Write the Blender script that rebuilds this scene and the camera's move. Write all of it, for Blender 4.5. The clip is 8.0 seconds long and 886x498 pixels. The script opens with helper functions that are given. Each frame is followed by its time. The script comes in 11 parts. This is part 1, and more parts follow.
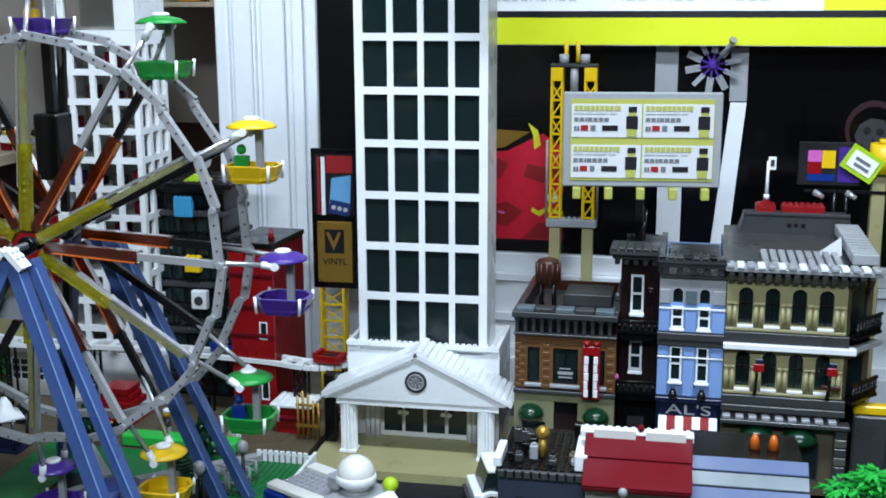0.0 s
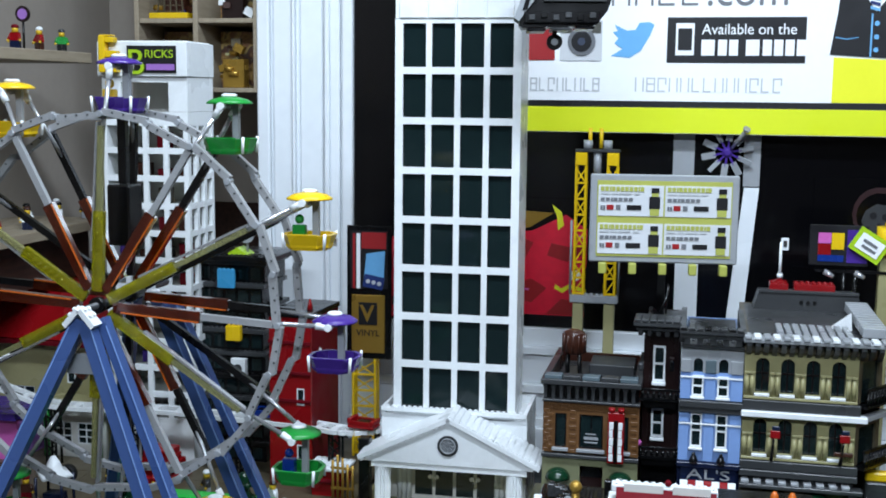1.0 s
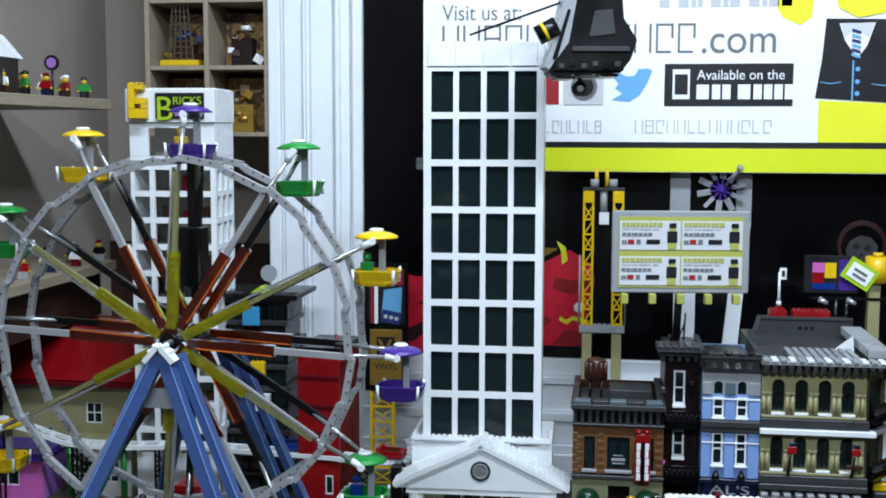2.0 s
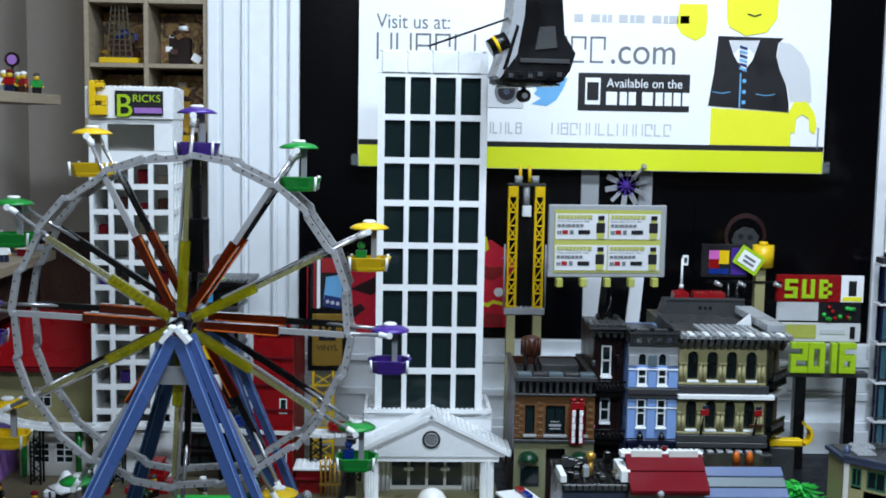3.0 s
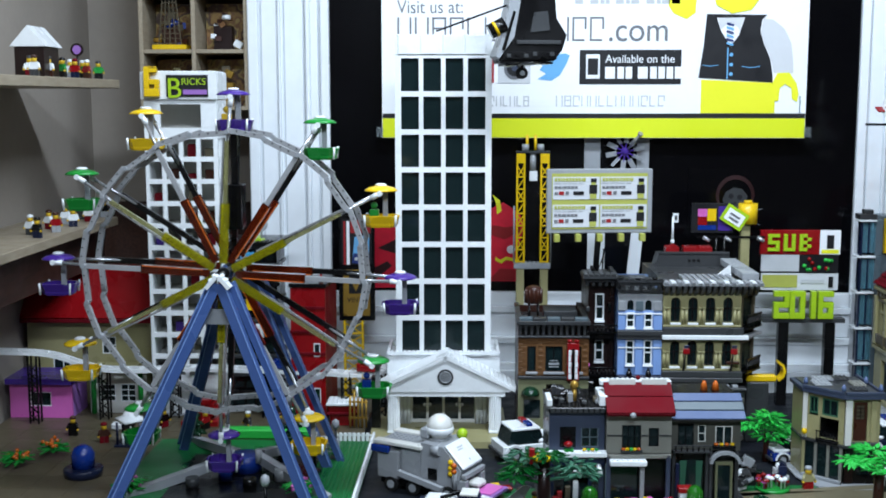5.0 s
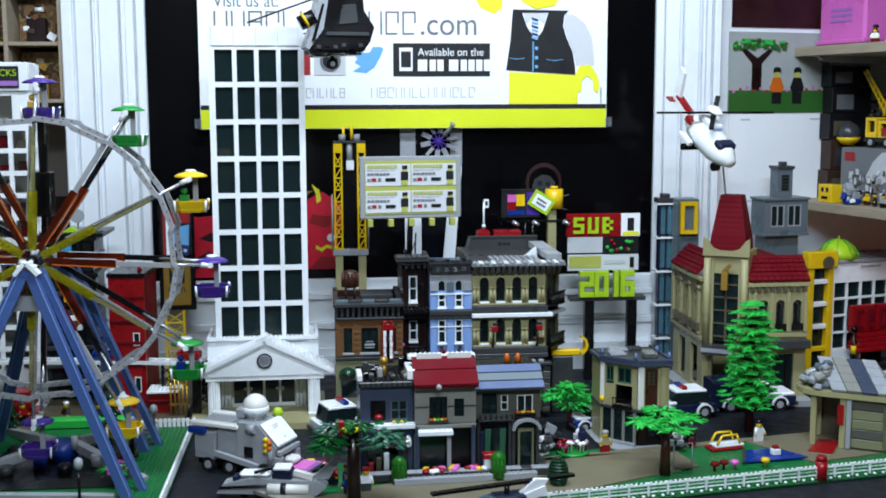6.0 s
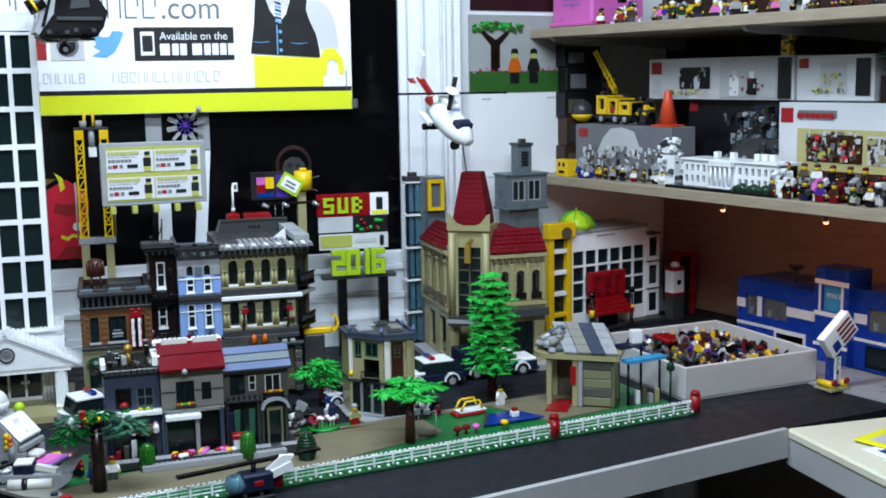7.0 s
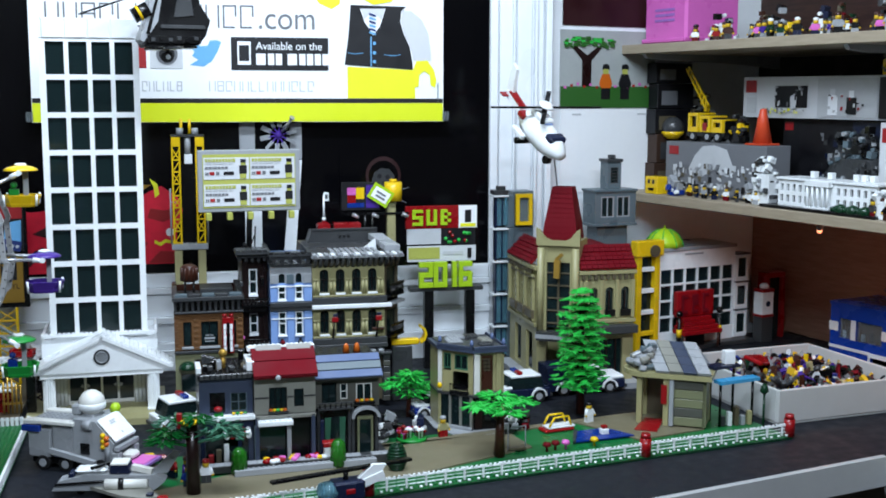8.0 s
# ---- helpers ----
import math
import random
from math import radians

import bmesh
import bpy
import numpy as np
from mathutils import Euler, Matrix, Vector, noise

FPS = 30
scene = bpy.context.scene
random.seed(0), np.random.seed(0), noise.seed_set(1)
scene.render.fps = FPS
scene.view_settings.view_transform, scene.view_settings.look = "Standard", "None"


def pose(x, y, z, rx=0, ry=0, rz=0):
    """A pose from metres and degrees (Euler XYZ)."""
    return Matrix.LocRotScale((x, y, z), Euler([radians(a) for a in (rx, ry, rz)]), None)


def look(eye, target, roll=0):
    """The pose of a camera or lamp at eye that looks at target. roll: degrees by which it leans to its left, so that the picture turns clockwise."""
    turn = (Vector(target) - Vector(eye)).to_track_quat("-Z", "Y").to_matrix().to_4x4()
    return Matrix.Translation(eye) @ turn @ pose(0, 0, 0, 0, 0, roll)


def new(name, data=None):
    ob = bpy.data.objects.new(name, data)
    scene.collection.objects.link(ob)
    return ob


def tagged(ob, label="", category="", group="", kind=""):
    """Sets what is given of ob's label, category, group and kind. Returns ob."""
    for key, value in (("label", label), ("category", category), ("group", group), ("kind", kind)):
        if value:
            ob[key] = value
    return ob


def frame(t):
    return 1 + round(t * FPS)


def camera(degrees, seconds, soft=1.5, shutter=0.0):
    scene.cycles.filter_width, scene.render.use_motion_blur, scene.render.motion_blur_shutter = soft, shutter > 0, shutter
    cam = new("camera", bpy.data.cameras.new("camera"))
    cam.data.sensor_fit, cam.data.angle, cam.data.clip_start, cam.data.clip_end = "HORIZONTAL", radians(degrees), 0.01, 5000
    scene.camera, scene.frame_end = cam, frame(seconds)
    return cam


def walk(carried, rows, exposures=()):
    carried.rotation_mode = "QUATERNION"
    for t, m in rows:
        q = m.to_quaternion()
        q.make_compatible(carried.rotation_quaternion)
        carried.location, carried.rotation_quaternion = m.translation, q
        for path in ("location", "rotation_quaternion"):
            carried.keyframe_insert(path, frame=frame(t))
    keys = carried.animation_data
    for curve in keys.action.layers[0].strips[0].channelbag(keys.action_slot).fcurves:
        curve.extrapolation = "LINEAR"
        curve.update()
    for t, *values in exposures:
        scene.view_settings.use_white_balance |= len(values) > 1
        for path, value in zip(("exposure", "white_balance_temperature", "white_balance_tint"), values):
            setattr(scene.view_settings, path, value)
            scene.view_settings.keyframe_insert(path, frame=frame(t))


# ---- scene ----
cam = camera(42.0, 8.0, soft=1.8)
PATH = [
    (0, (0.346, -1.444, 0.600), (-0.074, 0.466, 0.178), -0.2),
    (0.5, (0.348, -1.519, 0.598), (-0.079, 0.409, 0.283), -0.5),
    (1, (0.326, -1.547, 0.591), (-0.104, 0.388, 0.325), 0.6),
    (1.5, (0.278, -1.577, 0.587), (-0.114, 0.372, 0.372), -0.0),
    (1.7, (0.248, -1.604, 0.590), (-0.115, 0.352, 0.388), 0.0),
    (2.8, (0.003, -1.822, 0.608), (-0.005, 0.168, 0.404), 1.0),
    (3, (-0.009, -1.843, 0.609), (0.022, 0.145, 0.398), 1.0),
    (3.5, (0.000, -1.873, 0.604), (0.044, 0.113, 0.376), -0.4),
    (4, (0.032, -1.923, 0.604), (-0.007, 0.064, 0.376), -0.0),
    (4.2, (0.036, -1.952, 0.605), (-0.041, 0.033, 0.376), -0.1),
    (5.3, (0.081, -2.128, 0.618), (0.031, -0.146, 0.351), 0.1),
    (5.5, (0.087, -2.142, 0.616), (0.103, -0.160, 0.349), 0.5),
    (6, (0.130, -2.168, 0.593), (0.324, -0.194, 0.337), -0.2),
    (6.5, (0.169, -2.192, 0.590), (0.567, -0.251, 0.317), 0.5),
    (7, (0.186, -2.224, 0.599), (0.747, -0.327, 0.305), -0.9),
    (7.2, (0.179, -2.234, 0.603), (0.787, -0.352, 0.304), -1.2),
    (7.5, (0.175, -2.232, 0.602), (0.753, -0.340, 0.309), -1.1),
    (8, (0.144, -2.208, 0.592), (0.594, -0.277, 0.327), 0.1),
]
walk(cam, [(t, look(eye, target, roll)) for t, eye, target, roll in PATH],
     exposures=((0, 0.12), (0.5, 0.04), (1.5, -0.05), (3, -0.15), (4, -0.06), (5.5, 0), (6.5, 0.02), (7.2, 0.10), (8, 0.10)))

# ---- world and lamps ----
world = bpy.data.worlds.new("world")
world.use_nodes = True
scene.world = world
world.node_tree.nodes["Background"].inputs[0].default_value = (0.86, 0.93, 1.0, 1)
world.node_tree.nodes["Background"].inputs[1].default_value = 0.045


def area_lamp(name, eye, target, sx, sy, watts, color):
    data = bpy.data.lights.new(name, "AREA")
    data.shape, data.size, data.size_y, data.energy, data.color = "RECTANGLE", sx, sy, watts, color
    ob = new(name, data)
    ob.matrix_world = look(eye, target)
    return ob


# added ceiling lamps, unseen, one as front fill; two small warm lamps under shelf
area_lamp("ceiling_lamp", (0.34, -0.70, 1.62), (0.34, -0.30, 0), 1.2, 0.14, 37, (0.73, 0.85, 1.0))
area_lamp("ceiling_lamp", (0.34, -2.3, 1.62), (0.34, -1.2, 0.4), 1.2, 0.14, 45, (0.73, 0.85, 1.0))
for ly in (-0.548, -0.802):
    data = bpy.data.lights.new("shelf_lamp", "POINT")
    data.energy, data.color, data.shadow_soft_size = 0.4, (1.0, 0.33, 0.17), 0.008
    new("shelf_lamp", data).location = (1.209 + 0.04 * math.cos(math.radians(15.2)) - ly * math.sin(math.radians(15.2)), 0.33 + 0.04 * math.sin(math.radians(15.2)) + ly * math.cos(math.radians(15.2)), 0.302)

# ---- materials ----
def deep(color):
    """Darkens all but the palest colours, standing in for a contrasty tone curve."""
    lum = 0.25 * color[0] + 0.6 * color[1] + 0.15 * color[2]
    k = min(1.0, max(0.22, (lum / 0.72) ** 0.42))
    return tuple(c * k for c in color)


def material(name, color, rough=0.3, metal=0.0, clear=0.0, grain=140.0, vary=0.10, bump=0.04, glow=0.0, ior=1.5):
    """Moulded plastic, paint, wood or metal: colour and roughness vary at two scales."""
    color = deep(color)
    m = bpy.data.materials.new(name)
    m.use_nodes = True
    nodes, links = m.node_tree.nodes, m.node_tree.links
    shader = nodes["Principled BSDF"]
    place = nodes.new("ShaderNodeTexCoord")
    fine, wide = nodes.new("ShaderNodeTexNoise"), nodes.new("ShaderNodeTexNoise")
    fine.inputs["Scale"].default_value, wide.inputs["Scale"].default_value = grain, grain / 9
    fine.inputs["Detail"].default_value = 4.0
    for n in (fine, wide):
        links.new(place.outputs["Object"], n.inputs["Vector"])
    info = nodes.new("ShaderNodeObjectInfo")
    mixed = nodes.new("ShaderNodeMath")
    mixed.operation = "MULTIPLY_ADD"
    links.new(fine.outputs["Fac"], mixed.inputs[0])
    mixed.inputs[1].default_value = 0.5
    links.new(wide.outputs["Fac"], mixed.inputs[2])
    both = nodes.new("ShaderNodeMath")
    both.operation = "MULTIPLY_ADD"
    links.new(info.outputs["Random"], both.inputs[0])
    both.inputs[1].default_value = 0.25
    links.new(mixed.outputs[0], both.inputs[2])
    span = nodes.new("ShaderNodeMapRange")
    span.inputs["From Min"].default_value, span.inputs["From Max"].default_value = 0.5, 1.25
    span.inputs["To Min"].default_value, span.inputs["To Max"].default_value = 1 - vary, 1 + vary * 0.6
    links.new(both.outputs[0], span.inputs["Value"])
    tint = nodes.new("ShaderNodeVectorMath")
    tint.operation = "SCALE"
    tint.inputs[0].default_value = color
    links.new(span.outputs["Result"], tint.inputs["Scale"])
    links.new(tint.outputs["Vector"], shader.inputs["Base Color"])
    sheen = nodes.new("ShaderNodeMapRange")
    sheen.inputs["From Min"].default_value, sheen.inputs["From Max"].default_value = 0.3, 0.7
    sheen.inputs["To Min"].default_value, sheen.inputs["To Max"].default_value = rough * 0.75, min(1.0, rough * 1.35)
    links.new(wide.outputs["Fac"], sheen.inputs["Value"])
    links.new(sheen.outputs["Result"], shader.inputs["Roughness"])
    if bump:
        relief = nodes.new("ShaderNodeBump")
        relief.inputs["Strength"].default_value, relief.inputs["Distance"].default_value = bump, 0.001
        links.new(fine.outputs["Fac"], relief.inputs["Height"])
        links.new(relief.outputs["Normal"], shader.inputs["Normal"])
    shader.inputs["Metallic"].default_value = metal
    shader.inputs["Specular IOR Level"].default_value = 0.38
    shader.inputs["Transmission Weight"].default_value = clear
    shader.inputs["IOR"].default_value = ior
    if glow:
        shader.inputs["Emission Color"].default_value = (*color, 1)
        shader.inputs["Emission Strength"].default_value = glow
    return m


def wood(name, dark, light, scale=6.0, rough=0.5):
    """Wood with a stretched grain along its local y."""
    m = material(name, light, rough)
    nodes, links = m.node_tree.nodes, m.node_tree.links
    place, stretch, grainy, ramp = (nodes.new("ShaderNode" + k) for k in ("TexCoord", "Mapping", "TexNoise", "ValToRGB"))
    stretch.inputs["Scale"].default_value = (scale * 8, scale, scale * 8)
    grainy.inputs["Detail"].default_value, grainy.inputs["Scale"].default_value = 6.0, 3.0
    ramp.color_ramp.elements[0].color, ramp.color_ramp.elements[1].color = (*deep(dark), 1), (*deep(light), 1)
    ramp.color_ramp.elements[0].position, ramp.color_ramp.elements[1].position = 0.3, 0.65
    links.new(place.outputs["Object"], stretch.inputs["Vector"])
    links.new(stretch.outputs["Vector"], grainy.inputs["Vector"])
    links.new(grainy.outputs["Fac"], ramp.inputs["Fac"])
    links.new(ramp.outputs["Color"], nodes["Principled BSDF"].inputs["Base Color"])
    return m


WHITE = material("white_plastic", (0.74, 0.77, 0.78), 0.28)
OFFWHITE = material("warm_white_plastic", (0.66, 0.66, 0.62), 0.35)
LGREY = material("light_grey_plastic", (0.36, 0.38, 0.40), 0.3)
GREY = material("dark_grey_plastic", (0.085, 0.09, 0.095), 0.32)
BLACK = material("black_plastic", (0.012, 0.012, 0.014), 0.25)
RED = material("red_plastic", (0.48, 0.008, 0.013), 0.27)
DRED = material("dark_red_plastic", (0.30, 0.006, 0.018), 0.6)
DRED.node_tree.nodes["Principled BSDF"].inputs["Specular IOR Level"].default_value = 0.12
LEGBLUE = material("beam_blue_plastic", (0.078, 0.152, 0.415), 0.3)
SLATE = material("slate_blue_plastic", (0.14, 0.20, 0.38), 0.5)
WARMGREY = material("warm_grey_plastic", (0.143, 0.143, 0.120), 0.4)
STONE = material("pale_stone_plastic", (0.296, 0.296, 0.257), 0.4)
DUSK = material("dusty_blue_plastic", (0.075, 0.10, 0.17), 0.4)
MAROON = material("dark_brown_plastic", (0.045, 0.013, 0.012), 0.32)
BROWN = material("reddish_brown_plastic", (0.12, 0.035, 0.018), 0.3)
ORANGEBRICK = material("dark_orange_masonry_plastic", (0.255, 0.115, 0.038), 0.4, vary=0.3)
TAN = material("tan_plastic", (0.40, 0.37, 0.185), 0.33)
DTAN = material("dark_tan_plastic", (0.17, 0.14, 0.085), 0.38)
OLIVE = material("olive_plastic", (0.26, 0.27, 0.15), 0.35)
YELLOW = material("yellow_plastic", (0.80, 0.52, 0.01), 0.25)
LIME = material("lime_plastic", (0.40, 0.62, 0.02), 0.28)
GREEN = material("bright_green_plastic", (0.015, 0.36, 0.05), 0.28)
DGREEN = material("dark_green_plastic", (0.01, 0.085, 0.035), 0.22)
LEAFGREEN = material("leaf_green_plastic", (0.032, 0.56, 0.075), 0.32)
LAWN = material("deep_green_lawn_plastic", (0.012, 0.24, 0.06), 0.34)
BUSHGREEN = material("clear_dark_green_plastic", (0.01, 0.19, 0.035), 0.2)
PATHTAN = material("dusty_tan_plastic", (0.246, 0.217, 0.135), 0.45)
TRAYWHITE = material("milky_tray_plastic", (0.52, 0.53, 0.52), 0.4, grain=30)
SANDGREEN = material("sand_green_plastic", (0.06, 0.22, 0.13), 0.32)
SKYBLUE = material("light_blue_plastic", (0.24, 0.39, 0.74), 0.3)
BLUE = material("blue_plastic", (0.01, 0.06, 0.44), 0.26)
AZURE = material("azure_plastic", (0.06, 0.38, 0.70), 0.28)
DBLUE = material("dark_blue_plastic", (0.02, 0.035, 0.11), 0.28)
PURPLE = material("purple_plastic", (0.11, 0.045, 0.45), 0.26)
LILAC = material("lilac_plastic", (0.42, 0.20, 0.62), 0.3)
PINK = material("pink_plastic", (0.75, 0.16, 0.55), 0.3)
ORANGE = material("orange_plastic", (0.75, 0.16, 0.015), 0.28)
SKIN = material("doll_yellow_plastic", (0.78, 0.50, 0.03), 0.3)
PEARL = material("pearl_light_grey_plastic", (0.370, 0.377, 0.385), 0.28)
CHROME = material("pearl_silver_plastic", (0.52, 0.53, 0.55), 0.22, metal=0.65)
GOLD = material("pearl_gold_plastic", (0.55, 0.33, 0.06), 0.3, metal=0.6)
SANDBLUE = material("sand_blue_grey_plastic", (0.15, 0.205, 0.235), 0.32)
GLASS = material("smoked_window_glass", (0.035, 0.075, 0.08), 0.08, clear=0.45, bump=0.0)
CLEARGLASS = material("clear_glass", (0.75, 0.85, 0.88), 0.06, clear=0.9, bump=0.0)
TYELLOW = material("clear_yellow_plastic", (0.560, 0.512, 0.008), 0.14, clear=0.72, bump=0.0)
TPALE = material("clear_pale_olive_plastic", (0.46, 0.45, 0.20), 0.14, clear=0.6, bump=0.0)
CLEARGREEN = material("clear_bright_green_plastic", (0.03, 0.30, 0.02), 0.16, clear=0.35, bump=0.0)
POLICEBLUE = material("bright_royal_blue_plastic", (0.016, 0.085, 0.62), 0.26)
PSTRAW = material("straw_yellow_print", (0.52, 0.47, 0.20), 0.5, bump=0)
TORANGE = material("clear_orange_plastic", (0.330, 0.033, 0.004), 0.14, clear=0.74, bump=0.0)
TBLUE = material("clear_light_blue_plastic", (0.22, 0.50, 0.62), 0.1, clear=0.7, bump=0.0)
RUBBER = material("black_rubber", (0.015, 0.015, 0.016), 0.7)
ROADTOP = material("dark_grey_table_laminate", (0.030, 0.036, 0.050), 0.5, grain=300, vary=0.2, bump=0.08)
ROADTOP.node_tree.nodes["Principled BSDF"].inputs["Specular IOR Level"].default_value = 0.2
HOOD = material("dim_dark_red_print", (0.085, 0.006, 0.010), 0.5, bump=0, vary=0.4)
CONE = material("red_orange_plastic", (0.85, 0.09, 0.03), 0.35)
EDGE = material("white_laminate_edge", (0.44, 0.45, 0.455), 0.4, grain=40)
CREAM = material("cream_desk_laminate", (0.68, 0.67, 0.52), 0.4, grain=40)
BEIGE = material("beige_painted_wall", (0.44, 0.39, 0.335), 0.75, grain=60, bump=0.15)
WHITEPAINT = material("white_gloss_paint", (0.76, 0.80, 0.83), 0.35, grain=40)
CEILPAINT = material("white_ceiling_paint", (0.75, 0.75, 0.74), 0.8, grain=40)
NIGHT = material("black_glossy_sheet", (0.008, 0.008, 0.011), 0.16, grain=12, bump=0.02)
PAPER = material("white_paper", (0.80, 0.82, 0.84), 0.5, grain=80, vary=0.04, bump=0.02)
PYELLOW = material("yellow_print", (0.78, 0.78, 0.02), 0.5, vary=0.05, bump=0)
PLIME = material("lime_yellow_print", (0.66, 0.74, 0.01), 0.5, vary=0.05, bump=0)
PBLACK = material("black_print", (0.014, 0.014, 0.022), 0.5, bump=0)
PGREY = material("grey_print", (0.22, 0.23, 0.25), 0.5, bump=0)
PLGREY = material("pale_grey_print", (0.52, 0.54, 0.56), 0.5, bump=0)
HAZE = material("hazy_grey_print", (0.40, 0.43, 0.42), 0.5, bump=0)
PDIM = material("dull_yellow_print", (0.46, 0.48, 0.10), 0.5, bump=0)
PBLUE = material("sky_blue_print", (0.16, 0.46, 0.80), 0.5, bump=0)
PDBLUE = material("deep_blue_print", (0.02, 0.06, 0.32), 0.5, bump=0)
PRED = material("red_print", (0.55, 0.015, 0.02), 0.5, bump=0)
PDRED = material("dark_red_print", (0.95, 0.014, 0.05), 0.4, bump=0, vary=0.4, grain=60)
PGREEN = material("grass_green_print", (0.045, 0.20, 0.03), 0.5, bump=0)
PBROWN = material("brown_print", (0.10, 0.05, 0.03), 0.5, bump=0)
OAK = wood("pale_oak_board", (0.37, 0.305, 0.215), (0.43, 0.36, 0.26))
BACKBOARD = wood("warm_brown_back_board", (0.40, 0.225, 0.150), (0.48, 0.29, 0.205))
DARKWOOD = wood("dark_red_brown_board", (0.055, 0.022, 0.014), (0.11, 0.045, 0.028))
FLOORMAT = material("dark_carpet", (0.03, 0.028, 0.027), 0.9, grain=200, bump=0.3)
BULB = material("warm_lamp_bulb", (1.0, 0.30, 0.14), 0.3, glow=2.6, bump=0)
# white dimmed in colour; on the cartons this holds the upper shelf's shade
CARD = material("dimmed_white_card", (0.60, 0.62, 0.64), 0.45, grain=60, vary=0.08, bump=0.02)


def mosaic(name, tones, scale=90.0):
    """Printed picture: soft mottled patches in a few ink colours."""
    m = material(name, tones[0], 0.4, bump=0)
    nodes, links = m.node_tree.nodes, m.node_tree.links
    place = nodes.new("ShaderNodeTexCoord")
    cells, ramp = nodes.new("ShaderNodeTexNoise"), nodes.new("ShaderNodeValToRGB")
    cells.inputs["Scale"].default_value, cells.inputs["Detail"].default_value, cells.inputs["Roughness"].default_value = scale, 3.0, 0.55
    links.new(place.outputs["Object"], cells.inputs["Vector"])
    links.new(cells.outputs["Fac"], ramp.inputs["Fac"])
    els = ramp.color_ramp.elements
    inks = list(tones) * 2
    for k, c in enumerate(inks):
        e = els[k] if k < 2 else els.new(0.99)
        e.position = 0.34 + 0.32 * k / (len(inks) - 1)
    for e, c in zip(els, inks):
        e.color = (*c, 1)
    links.new(ramp.outputs["Color"], nodes["Principled BSDF"].inputs["Base Color"])
    return m


INK_GOLD = mosaic("brown_and_gold_print", [(0.12, 0.05, 0.03), (0.36, 0.22, 0.07), (0.22, 0.10, 0.05), (0.50, 0.36, 0.12), (0.08, 0.05, 0.04)], 16)

